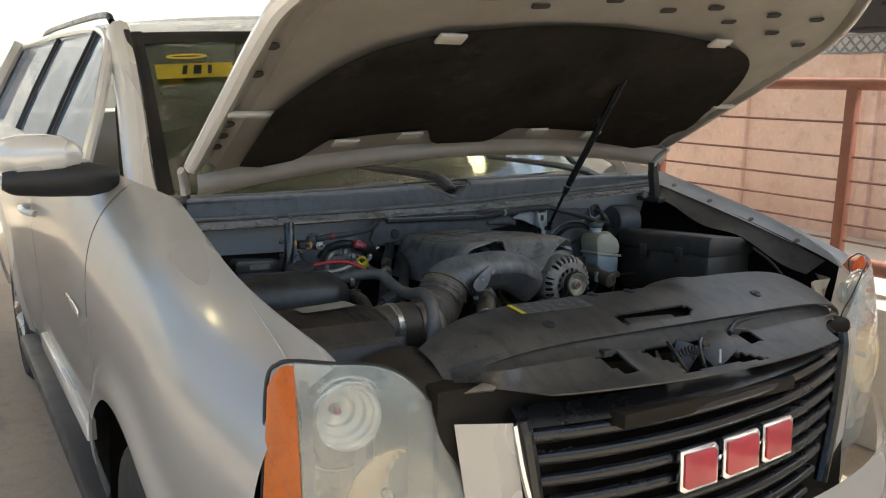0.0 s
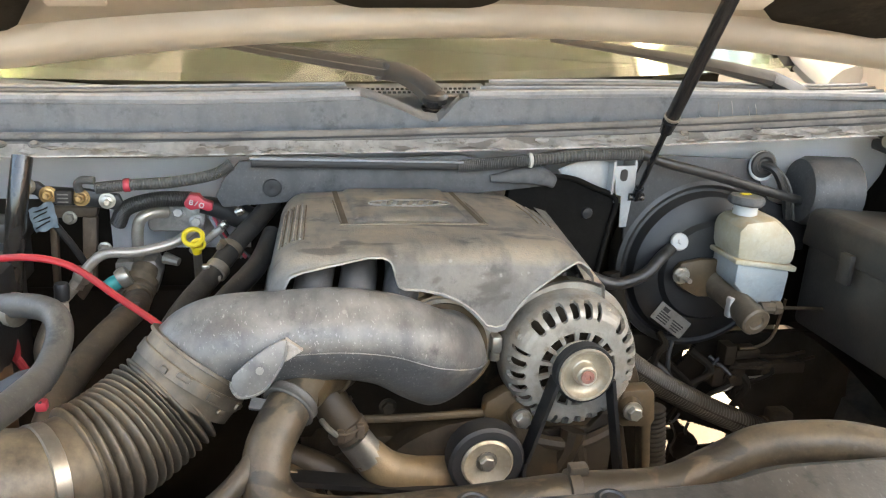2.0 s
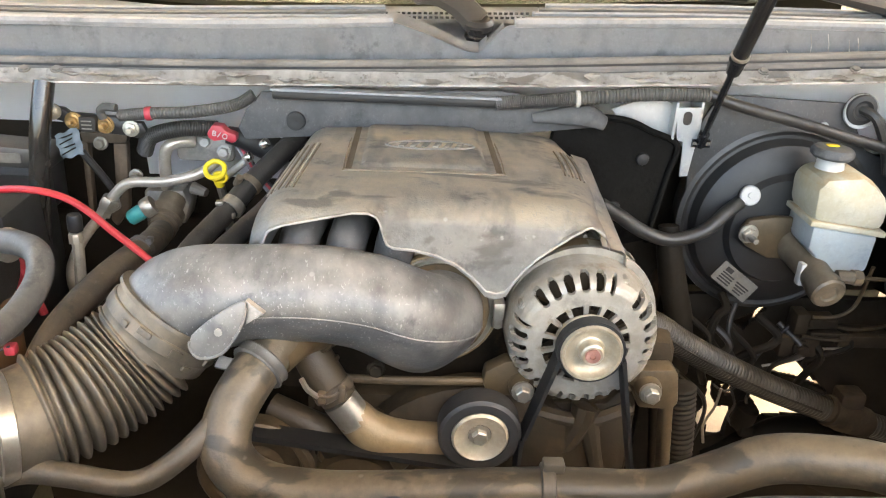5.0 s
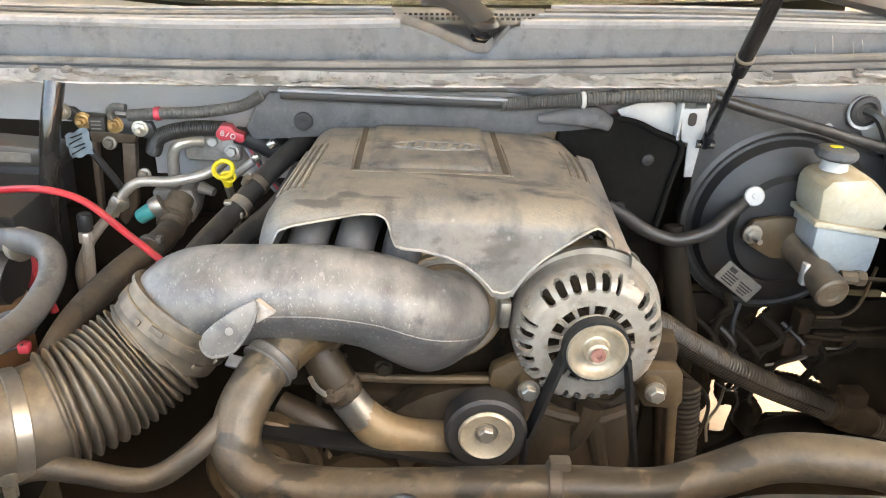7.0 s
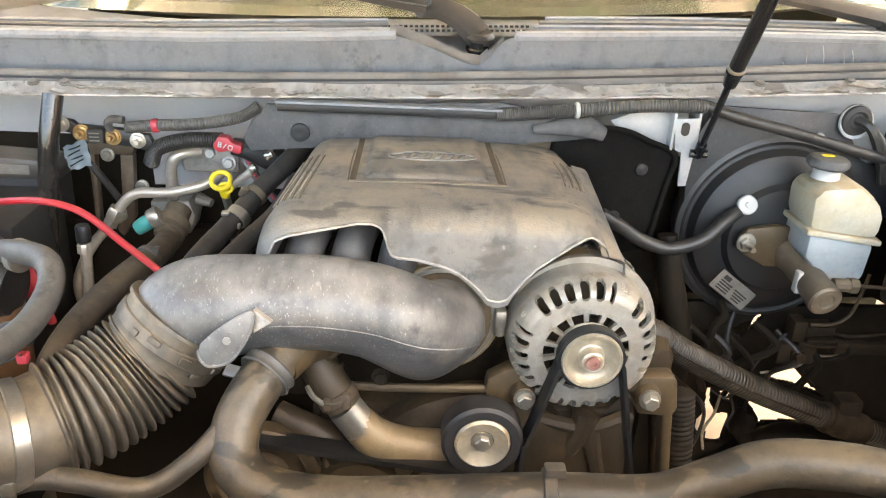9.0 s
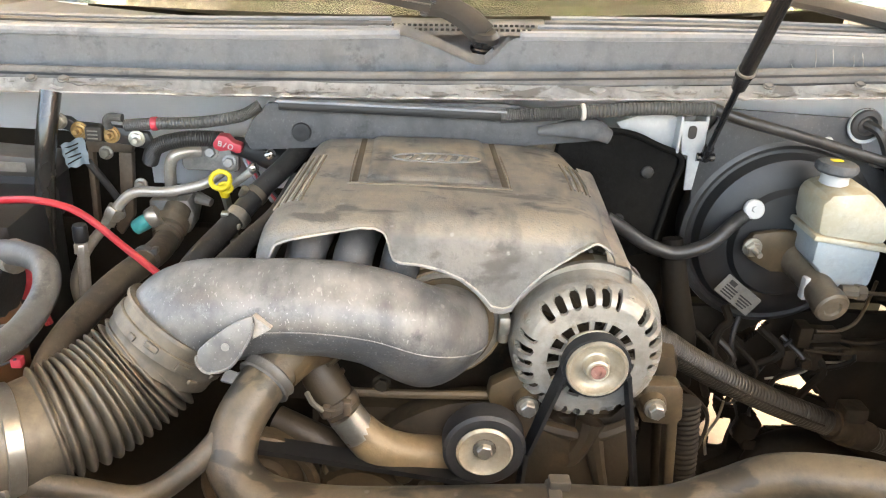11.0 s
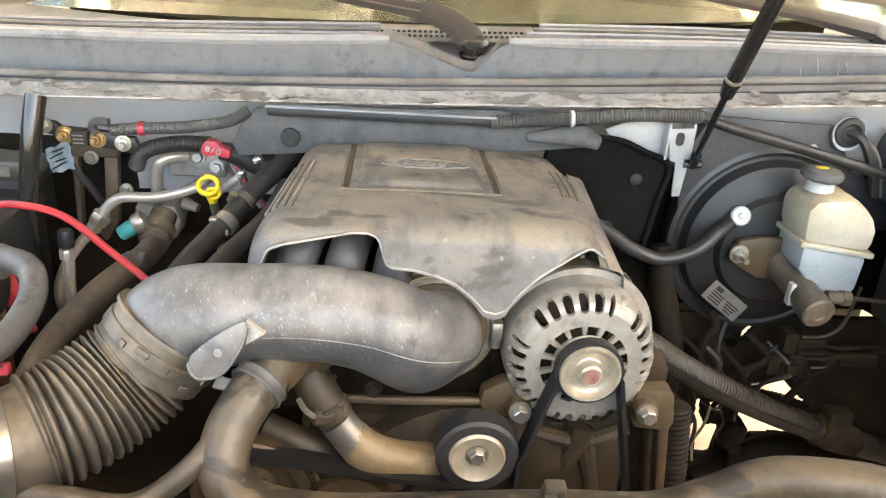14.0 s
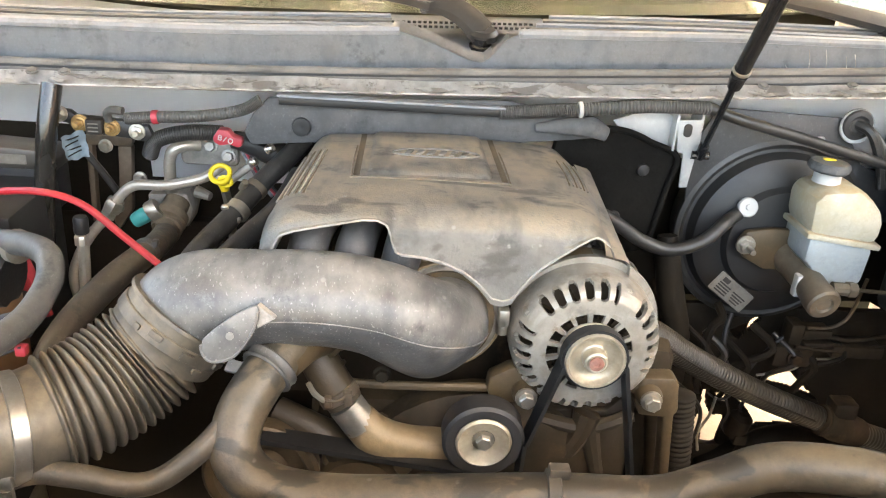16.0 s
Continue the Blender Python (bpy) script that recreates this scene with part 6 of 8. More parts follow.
part("shell", tube([(-0.500, -0.395, 1.098), (-0.482, -0.398, 1.107), (-0.462, -0.402, 1.116)], [0.014, 0.016, 0.013], 12, 3, flat=0.7), BLACK, plug_b)
for k in range(5):
    part("shell_rib", tube([(-0.496, -0.412, 1.104 - 0.0055 * k), (-0.464, -0.417, 1.122 - 0.0055 * k)], 0.0012, 6, 2), RUBBER, plug_b)
part("lead", tube([(-0.500, -0.395, 1.098), (-0.52, -0.39, 1.08), (-0.54, -0.38, 1.04), (-0.55, -0.37, 0.98)], 0.007, 10, 5), HOSE, plug_b)
part("latch", box(-0.470, -0.460, -0.418, -0.408, 1.090, 1.100, 0.002), REDCAP, plug_b)
battery = thing("battery", (-0.67, -0.08, 0.95), "black battery with a faded label", "battery")
part("case", box(-0.77, -0.585, -0.16, -0.01, 0.93, 1.115, 0.008), BLACK, battery)
part("case_label", box(-0.70, -0.62, -0.162, -0.1605, 1.04, 1.09, 0), PAPER, battery)
part("terminal", lathe([(0, 0), (0.010, 0), (0.010, 0.018), (0, 0.018)], (-0.645, -0.13, 1.115), (0, 0, 1), 14), STEEL, battery)
part("terminal_clamp", box(-0.675, -0.64, -0.145, -0.118, 1.122, 1.137, 0.003), WHITE, battery)
part("ground_strap", tube([(-0.75, -0.14, 1.120), (-0.70, -0.145, 1.127), (-0.66, -0.135, 1.128)], 0.006, 8, 5), STEEL, battery)
cable = thing("jumper_cable", (-0.5, -0.2, 1.07), "red insulated cable hanging over the engine bay", "cable")
part("jacket", tube([(-0.660, -0.137, 1.130), (-0.60, -0.17, 1.150), (-0.53, -0.20, 1.166), (-0.48, -0.21, 1.158), (-0.430, -0.225, 1.126), (-0.385, -0.245, 1.100), (-0.345, -0.28, 1.08)], 0.0042, 10, 8), RED, cable)

# ---- radiator hose, thermostat housing ----
rad = thing("radiator_hose", (-0.1, -0.5, 0.99), "dust-caked upper radiator hose with clamps", "hose")
part("hose", tube([(-0.215, -0.365, 1.100), (-0.232, -0.395, 1.095), (-0.250, -0.425, 1.080), (-0.265, -0.450, 1.055), (-0.264, -0.472, 1.030), (-0.236, -0.490, 1.014), (-0.181, -0.500, 1.012), (-0.098, -0.510, 1.024), (0.009, -0.520, 1.039), (0.098, -0.522, 1.041), (0.148, -0.522, 1.060), (0.186, -0.526, 1.080), (0.225, -0.540, 1.092), (0.27, -0.56, 1.098), (0.34, -0.60, 1.09)], [0.0215, 0.0225, 0.0225, 0.0225, 0.0225, 0.0220, 0.0210, 0.0195, 0.019, 0.019, 0.019, 0.020, 0.020, 0.0195, 0.019], 28, 8), MUD_HOSE, rad)
part("outlet_neck", tube([(-0.190, -0.335, 1.085), (-0.215, -0.370, 1.094), (-0.236, -0.402, 1.089)], 0.0232, 24, 4), TAN_CAST, rad)
part("neck_clamp", lathe([(0.0228, -0.0065), (0.0262, -0.0060), (0.0272, -0.0045), (0.0258, -0.0015), (0.0258, 0.0015), (0.0272, 0.0045), (0.0262, 0.0060), (0.0228, 0.0065)], (-0.2435, -0.412, 1.0850), (-0.5, -0.75, -0.40), 36), HOSE_GREY, rad, "thick dusty grey hose clamp")
part("neck_ring", lathe([(0.0225, -0.003), (0.0258, -0.002), (0.0258, 0.002), (0.0225, 0.003)], (-0.2005, -0.350, 1.089), (-0.55, -0.8, 0.15), 28), TAN_CAST, rad)
part("mid_clamp", merge(lathe([(0.0200, -0.006), (0.0225, -0.005), (0.0225, 0.005), (0.0200, 0.006)], (0.010, -0.520, 1.039), (1, -0.05, 0.05), 24), box(0.004, 0.022, -0.524, -0.512, 1.058, 1.068, 0.002)), HOSE_TAN, rad)
thermo = thing("thermostat_housing", (-0.13, -0.35, 0.93), "tan stained thermostat housing with a clamped hose", "housing")
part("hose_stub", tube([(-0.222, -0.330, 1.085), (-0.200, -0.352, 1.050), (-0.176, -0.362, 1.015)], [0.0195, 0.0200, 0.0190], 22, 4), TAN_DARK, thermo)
for k, s in enumerate((0.30, 0.62)):
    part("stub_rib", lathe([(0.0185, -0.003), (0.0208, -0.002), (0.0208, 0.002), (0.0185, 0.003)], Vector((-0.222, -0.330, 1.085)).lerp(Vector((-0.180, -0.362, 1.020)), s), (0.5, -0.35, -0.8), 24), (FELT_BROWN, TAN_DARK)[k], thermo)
part("clamp_ear", merge(box(-0.176, -0.168, -0.386, -0.378, 1.026, 1.042, 0.0015), box(-0.196, -0.188, -0.384, -0.376, 1.022, 1.034, 0.0015), tube([(-0.196, -0.382, 1.030), (-0.182, -0.388, 1.034), (-0.170, -0.382, 1.040)], 0.0016, 6, 3)), FELT_BROWN, thermo, "rusty spring clamp ears")
part("clamp_band", lathe([(0.0195, -0.006), (0.0215, -0.005), (0.0215, 0.005), (0.0195, 0.006)], (-0.183, -0.360, 1.024), (0.5, -0.2, -0.8), 24), FELT_BROWN, thermo)
part("steel_sleeve", tube([(-0.176, -0.363, 1.014), (-0.158, -0.366, 0.990)], 0.0185, 20, 3), BRIGHT, thermo)
part("casting", tube([(-0.163, -0.364, 0.996), (-0.140, -0.364, 0.974), (-0.105, -0.358, 0.962), (-0.06, -0.35, 0.955)], [0.0195, 0.022, 0.020, 0.021], 18, 5), TAN_LIGHT, thermo)
part("clamp_tail", tube([(-0.212, -0.375, 1.045), (-0.205, -0.385, 1.040), (-0.196, -0.382, 1.030)], 0.003, 6, 3), STEEL, thermo)

# ---- alternator, idler and belt ----
AX, AZ = 0.070, 1.092
alt = thing("alternator", (AX, -0.30, 1.0), "dusty cast aluminium alternator with vent slots", "alternator")
FACE = ((0.0, -0.3475), (0.030, -0.3475), (0.046, -0.3478), (0.058, -0.3478), (0.0660, -0.3475), (0.0700, -0.3455), (0.0735, -0.3415), (0.0765, -0.3350), (0.0785, -0.3270), (0.0790, -0.3150), (0.0790, -0.2985))


def face_at(turn, w):
    """A place on the domed front housing: turn round the axis, w from the hub to the rear of the rim."""
    k = min(int(w * (len(FACE) - 1)), len(FACE) - 2)
    q = w * (len(FACE) - 1) - k
    r, y = (FACE[k][i] + (FACE[k + 1][i] - FACE[k][i]) * q for i in (0, 1))
    a = 2 * math.pi * turn
    return Vector((AX + max(r, 0.012) * math.cos(a), y, AZ + max(r, 0.012) * math.sin(a))), r


def slotted(turn, w):
    """Where the housing is open: two rings of vent slots, with solid bosses for the case screws."""
    r = face_at(turn, w)[1]
    if 0.0630 < r < 0.0768:
        if any(abs((turn * 360 - b + 180) % 360 - 180) < 8 for b in (62, 152, 242, 332)):
            return False
        k = (turn * 28) % 1
        ends = max(0.0, min(1.0, (r - 0.0620) / 0.003, (0.0778 - r) / 0.003))
        return abs(k - 0.5) < 0.28 * ends ** 0.5
    if 0.0335 < r < 0.0475:
        k = (turn * 15) % 1
        return abs(k - 0.5) < 0.36
    return False


def front_housing():
    nu, nv = 420, 80
    bm = bmesh.new()
    rows = [[bm.verts.new(face_at(i / nu, j / nv)[0]) for i in range(nu)] for j in range(nv + 1)]
    for j in range(nv):
        for i in range(nu):
            if not slotted((i + 0.5) / nu, (j + 0.5) / nv):
                bm.faces.new((rows[j][i], rows[j][(i + 1) % nu], rows[j + 1][(i + 1) % nu], rows[j + 1][i]))
    loose = [v for v in bm.verts if not v.link_faces]
    bmesh.ops.delete(bm, geom=loose, context="VERTS")
    bmesh.ops.solidify(bm, geom=bm.faces[:], thickness=0.005)
    return bm


laid = BAY @ Matrix.Translation((AX, -0.0095, AZ)) @ Matrix.Diagonal((0.955, 1, 0.955, 1)) @ Matrix.Translation((-AX, 0, -AZ))
part("rear_housing", lathe([(0.0, 0), (0.056, 0), (0.068, 0.015), (0.070, 0.05), (0.0, 0.05)], (AX, -0.225, AZ), (0, -1, 0), 48), CAST, alt)
for k in range(11):
    a = radians(40 + 12 * k)
    c, n = math.cos(a), math.sin(a)
    part("cooling_fin", tube([(AX + 0.050 * c, -0.232, AZ + 0.050 * n), (AX + 0.074 * c, -0.238, AZ + 0.074 * n), (AX + 0.078 * c, -0.270, AZ + 0.078 * n)], 0.0026, 6, 2), CAST, alt)
part("stator", lathe([(0.0, 0), (0.0775, 0), (0.0775, 0.026), (0.0, 0.026)], (AX, -0.272, AZ), (0, -1, 0), 60), TAN_LIGHT, alt, "rust-tinged laminated stator ring")
part("clamp_ring", lathe([(0.0765, 0), (0.0820, 0), (0.0825, 0.003), (0.0820, 0.007), (0.0765, 0.007)], (AX, -0.298, AZ), (0, -1, 0), 60), HOUSING, alt)
laid = BAY @ Matrix.Translation((AX - 0.003, -0.0095, AZ - 0.0065)) @ Matrix.Diagonal((0.925, 1, 0.925, 1)) @ Matrix.Translation((-AX, 0, -AZ))
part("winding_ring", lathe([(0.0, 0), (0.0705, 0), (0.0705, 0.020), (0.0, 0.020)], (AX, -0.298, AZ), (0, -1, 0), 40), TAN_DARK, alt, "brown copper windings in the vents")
for k in range(12):
    a = 2 * math.pi * (k + 0.3) / 12
    part("fan_blade", tube([(AX + 0.030 * math.cos(a), -0.326, AZ + 0.030 * math.sin(a)), (AX + 0.066 * math.cos(a + 0.25), -0.326, AZ + 0.066 * math.sin(a + 0.25))], 0.0035, 5, 2), BLOCK, alt)
front = part("front_housing", front_housing(), HOUSING, alt, "cast aluminium front housing", 50)
for a in (62, 152, 242, 332):
    c, n = math.cos(radians(a)), math.sin(radians(a))
    part("case_lug", lathe([(0, 0), (0.0075, 0), (0.0075, 0.030), (0.0060, 0.034), (0, 0.034)], (AX + 0.0760 * c, -0.305, AZ + 0.0760 * n), (0, -1, 0), 14), HOUSING, alt)
    part("case_screw", hexbolt((AX + 0.0760 * c, -0.339, AZ + 0.0760 * n), (0, -1, 0), 0.0042, 0.004), STEEL, alt)
for a, r in ((48, 0.049), (200, 0.049), (318, 0.049), (172, 0.058)):
    part("tapped_hole", lathe([(0, 0), (0.0028, 0), (0.0028, 0.0008), (0, 0.0008)], (AX + r * math.cos(radians(a)), -0.3485, AZ + r * math.sin(radians(a))), (0, -1, 0), 12), INK, alt)
laid = BAY
for x, z in ((0.010, 1.026), (0.142, 1.028)):
    ear = part("mounting_ear", merge(lathe([(0, 0), (0.013, 0), (0.0138, 0.004), (0.0138, 0.040), (0.012, 0.045), (0, 0.045)], (x, -0.312, z), (0, -1, 0), 20), tube([(x, -0.335, z), (x * 0.55 + AX * 0.45, -0.330, z + 0.020), (x * 0.25 + AX * 0.75, -0.325, z + 0.006)], [0.013, 0.012, 0.010], 10, 3)), TAN_CAST, alt)
    part("mounting_bolt", hexbolt((x, -0.357, z), (0, -1, 0), 0.0085, 0.012), STEEL, ear)
laid = BAY @ Matrix.Translation((AX - 0.002, 0, AZ - 0.002)) @ Matrix.Diagonal((0.91, 1, 0.91, 1)) @ Matrix.Translation((0.002 - AX, 0, 0.002 - AZ))
pul = part("pulley", merge(lathe([(0.0, 0), (0.028, 0.0), (0.034, 0.0015), (0.034, 0.004)] + [(0.0305 + 0.002 * (k % 2), 0.006 + 0.0013 * k) for k in range(10)] + [(0.0335, 0.020), (0.0335, 0.024), (0.0322, 0.026), (0.0295, 0.0255), (0.0270, 0.0205), (0.0225, 0.0175), (0.0155, 0.0165), (0.0140, 0.0175), (0.0125, 0.027), (0.0105, 0.0285), (0.0075, 0.0275), (0, 0.026)], (AX - 0.002, -0.362, AZ - 0.002), (0, -1, 0), 44)), PULLEY, alt, "bright dished alternator pulley")
part("shaft_nut", lathe([(0, 0), (0.0080, 0), (0.0080, 0.0025), (0.0035, 0.0030), (0.0028, 0.001), (0, 0.001)], (AX - 0.002, -0.3895, AZ - 0.002), (0, -1, 0), 18), RUST, pul, "rusty shaft end")
laid = BAY
part("rating_tag", sheet(lambda u, v: (AX + 0.0748 * math.cos(radians(48 + 40 * u)), -0.286 - 0.018 * v, AZ + 0.0748 * math.sin(radians(48 + 40 * u))), 12, 1, 0.0006), PAPER, alt, "faded rating tag")
idler = thing("idler_pulley", (-0.033, -0.36, 0.945), "black belt idler pulley with a steel hub", "pulley")
part("rim", lathe([(0.024, 0), (0.038, 0), (0.0425, 0.003), (0.0425, 0.026), (0.039, 0.029), (0.030, 0.029), (0.0285, 0.024)], (-0.033, -0.356, 0.987), (0, -1, 0), 44), RUBBER, idler)
part("hub", lathe([(0.0290, 0), (0.0290, 0.009), (0.0265, 0.0115), (0.0235, 0.009), (0.014, 0.005), (0.012, 0.004), (0, 0.004)], (-0.033, -0.376, 0.987), (0, -1, 0), 40), PULLEY, idler)
part("hub_bolt", hexbolt((-0.033, -0.378, 0.987), (0, -1, 0), 0.0085, 0.010), STEEL, idler)
belt_ = thing("drive_belt", (0.0, -0.37, 0.9), "black ribbed serpentine drive belt", "belt")


def strand(a, b, wide=0.024, thick=0.004, y=-0.374):
    (x0, z0), (x1, z1) = a, b
    d = Vector((x1 - x0, 0, z1 - z0)).normalized()
    n = Vector((d.z, 0, -d.x)) * thick / 2
    bm = bmesh.new()
    rings = [[Vector((x, yy, z)) + n * s for yy, s in ((y - wide / 2, -1), (y - wide / 2, 1), (y + wide / 2, 1), (y + wide / 2, -1))] for x, z in (a, b)]
    return skin(bm, rings)


part("strand", strand((AX - 0.0315, AZ - 0.012), (0.012, 0.985)), BELT, belt_)
part("strand", strand((AX + 0.0310, AZ - 0.010), (0.158, 0.80)), BELT, belt_)
part("strand", strand((-0.036, 0.9465), (-0.30, 0.9880), 0.024, 0.006, -0.376), BELT, belt_)
part("strand", strand((0.010, 0.985), (0.004, 0.80)), BELT, belt_)
part("wrap", lathe([(0.0300, 0), (0.0335, 0), (0.0335, 0.013), (0.0300, 0.013), (0.0300, 0)], (AX - 0.002, -0.3715, AZ - 0.002), (0, -1, 0), 44), BELT, belt_)

# ---- brake booster, master cylinder, reservoir ----
BX, BZ = 0.412, 1.075
boost = thing("brake_booster", (BX, 0.03, 0.95), "black steel brake booster drum on the firewall", "brake booster")
part("drum", lathe([(0.0, -0.07), (0.122, -0.07), (0.128, -0.06), (0.130, -0.02), (0.138, -0.016), (0.139, -0.004), (0.134, 0.0), (0.124, 0.002), (0.118, 0.018), (0.104, 0.026), (0.082, 0.030), (0.076, 0.040), (0.04, 0.044), (0.0, 0.046)], (BX, 0.015, BZ), (0, -1, 0), 64), BOOSTER, boost)
part("drum_rim", lathe([(0.128, 0.0), (0.1405, 0.0), (0.1415, 0.004), (0.1405, 0.010), (0.134, 0.0125), (0.128, 0.010)], (BX, 0.024, BZ), (0, -1, 0), 64), HOSE, boost, "dusty rolled rim")
part("check_valve", lathe([(0, 0), (0.010, 0), (0.0138, 0.006), (0.0138, 0.012), (0.012, 0.014), (0.004, 0.0135), (0.0035, 0.016), (0, 0.016)], (0.354, -0.016, 1.124), (-0.1, -1, 0.35), 24), WHITE, boost, "white plastic check valve")
part("vacuum_hose", tube([(0.345, -0.020, 1.116), (0.320, -0.04, 1.108), (0.290, -0.05, 1.083), (0.246, -0.052, 1.069), (0.205, -0.052, 1.080), (0.170, -0.055, 1.102), (0.14, -0.06, 1.12)], 0.0095, 12, 8), HOSE, boost, "bent black vacuum hose")
tag = facing((0.3535, -0.034, 1.0000), (-0.02, -1, 0.05)) @ Matrix.Rotation(radians(-36), 4, "Z")
lab = part("rating_label", prism(rounded(0.066, 0.031, 0.002), 0.001, tag), LABEL_SILVER, boost, "scuffed silver rating label with dark print")
part("print_bar", prism(rounded(0.012, 0.007, 0.001), 0.0005, tag @ Matrix.Translation((-0.018, 0.0085, 0.0011))), INK, lab)
for k in range(4):
    for x0, w in ((-0.014, 0.022), (0.014, 0.024 - 0.003 * k)):
        part("print_bar", prism(rounded(w, 0.0022, 0.0008), 0.0005, tag @ Matrix.Translation((x0, 0.002 - 0.0042 * k, 0.0011))), INK, lab)
master = thing("master_cylinder", (0.43, -0.09, 1.02), "dusty cast master cylinder below its reservoir", "master cylinder")
part("cylinder", lathe([(0.0, 0), (0.026, 0), (0.022, 0.02), (0.020, 0.05), (0.021, 0.055), (0.021, 0.085), (0.0225, 0.088), (0.0225, 0.105), (0.020, 0.108), (0.012, 0.108), (0.010, 0.105), (0, 0.105)], (0.4225, -0.035, 1.062), (0.10, -1, -0.24), 28), DIRTY_CAST, master)
part("flange", prism([(-0.075, 0.01), (-0.065, -0.012), (-0.03, -0.03), (0.03, -0.03), (0.07, -0.01), (0.07, 0.01), (0.03, 0.03), (-0.03, 0.032), (-0.065, 0.026)], 0.012, facing((0.418, -0.032, 1.072), (0, -1, 0)), 0.003), TAN_CAST, master)
part("stud_nut", merge(hexbolt((0.352, -0.046, 1.080), (0, -1, 0), 0.010, 0.012), lathe([(0, 0), (0.004, 0), (0.004, 0.02), (0, 0.02)], (0.352, -0.056, 1.080), (0, -1, 0), 8)), STEEL, master)
part("line_fitting", merge(tube([(0.450, -0.115, 1.052), (0.482, -0.118, 1.052)], 0.009, 10, 2), lathe([(0.011, 0), (0.011, 0.01), (0, 0.01)], (0.470, -0.117, 1.052), (1, 0, 0), 6)), DIRTY_CAST, master)
part("brake_line", tube([(0.485, -0.118, 1.052), (0.54, -0.12, 1.05), (0.60, -0.10, 1.04)], 0.003, 8, 5), BLOCK, master)
res = thing("brake_fluid_reservoir", (0.45, -0.06, 1.05), "yellowed translucent brake fluid reservoir with a black cap", "reservoir")
fr = Matrix(((0.735, 0, 0, 0.1233), (0, 0, -1, -0.02), (0, 1, 0, 0), (0, 0, 0, 1)))
part("upper_shell", prism([(0.386, 1.120), (0.382, 1.165), (0.398, 1.180), (0.465, 1.186), (0.512, 1.158), (0.521, 1.140), (0.520, 1.108)], 0.082, fr, 0.014), MILKY, res, "yellowed upper shell")
part("seam", prism([(0.382, 1.116), (0.383, 1.124), (0.523, 1.111), (0.522, 1.103)], 0.086, Matrix.Translation((0, 0.002, 0)) @ fr, 0.002), MILKY, res)
part("lower_shell", prism([(0.392, 1.118), (0.516, 1.105), (0.512, 1.052), (0.490, 1.042), (0.425, 1.050), (0.405, 1.075), (0.392, 1.080)], 0.076, Matrix.Translation((0, -0.003, 0)) @ fr, 0.008), FLUID, res, "bluish lower shell showing the fluid")
part("neck", lathe([(0, 0), (0.0185, 0), (0.0175, 0.004), (0.0175, 0.016), (0, 0.016)], (0.433, -0.061, 1.182), (0, 0, 1), 24), WHITE, res)
cap = part("cap", lathe([(0, 0), (0.0245, 0), (0.0270, 0.003), (0.0270, 0.009), (0.0245, 0.013), (0.012, 0.015), (0, 0.015)], (0.432, -0.061, 1.197), (0.03, 0, 1), 10), SHIELD_GREY, res, "dusty black fluted cap")
part("cap_mark", prism(rounded(0.016, 0.010, 0.003), 0.001, facing((0.430, -0.061, 1.2122), (0, 0, 1), (0, 1, 0))), YELLOW, cap, "faded yellow warning mark")
part("spout", box(0.407, 0.417, -0.104, -0.090, 1.030, 1.062, 0.003), WHITE, res)

# ---- firewall fittings ----
brk = thing("hood_strut_bracket", (0.24, -0.02, 1.15), "bright painted steel bracket for the gas strut", "bracket")
part("arm", prism([(0.152, 1.233), (0.184, 1.246), (0.214, 1.253), (0.236, 1.242), (0.241, 1.188), (0.206, 1.204), (0.166, 1.218)], 0.004, Matrix(((1, 0, 0, 0), (0, 0, -1, 0.0), (0, 1, 0, 0), (0, 0, 0, 1))), 0.001), BRACKET, brk)
part("channel", merge(prism([(0.233, 1.243), (0.268, 1.245), (0.268, 1.214), (0.263, 1.150), (0.252, 1.149), (0.249, 1.197), (0.240, 1.200)], 0.004, Matrix(((1, 0, 0, 0), (0, 0, -1, -0.018), (0, 1, 0, 0), (0, 0, 0, 1))), 0.001),
                      box(0.232, 0.236, -0.022, 0.02, 1.20, 1.250, 0.001), box(0.265, 0.269, -0.022, 0.02, 1.20, 1.252, 0.001)), BRACKET, brk)
part("bracket_slot", prism(rounded(0.011, 0.018, 0.005), 0.0015, facing((0.249, -0.0222, 1.230), (0, -1, 0))), INK, brk)
shield = thing("heat_shield", (-0.05, -0.02, 1.19), "weathered grey firewall shield behind the engine cover", "shield")
part("shield_sheet", prism([(-0.305, 1.240), (0.0, 1.254), (0.10, 1.240), (0.138, 1.232), (0.137, 1.212), (0.01, 1.196), (-0.02, 1.192), (-0.18, 1.188), (-0.240, 1.184), (-0.328, 1.176), (-0.337, 1.192), (-0.326, 1.216)], 0.010, Matrix(((1, 0, 0, 0), (0, 0, -1, -0.008), (0, 1, 0, 0), (0, 0, 0, 1))), 0.002), SHIELD_GREY, shield)
part("shield_rail", box(-0.29, 0.0, -0.030, -0.012, 1.2345, 1.2455, 0.002), BLACK, shield)
part("rail_lip", box(-0.292, 0.002, -0.034, -0.014, 1.2455, 1.2485, 0.001), COWL, shield)
part("shield_end", tube([(0.045, -0.022, 1.222), (0.085, -0.024, 1.227), (0.118, -0.026, 1.228), (0.140, -0.026, 1.219)], [0.006, 0.012, 0.016, 0.010], 12, 5, flat=0.7), SHIELD_GREY, shield, "frayed padded end of the shield")
part("shield_screw", lathe([(0, 0), (0.013, 0), (0.012, 0.004), (0.006, 0.005), (0, 0.003)], (-0.262, -0.018, 1.204), (0, -1, 0), 16), BLACK, shield)
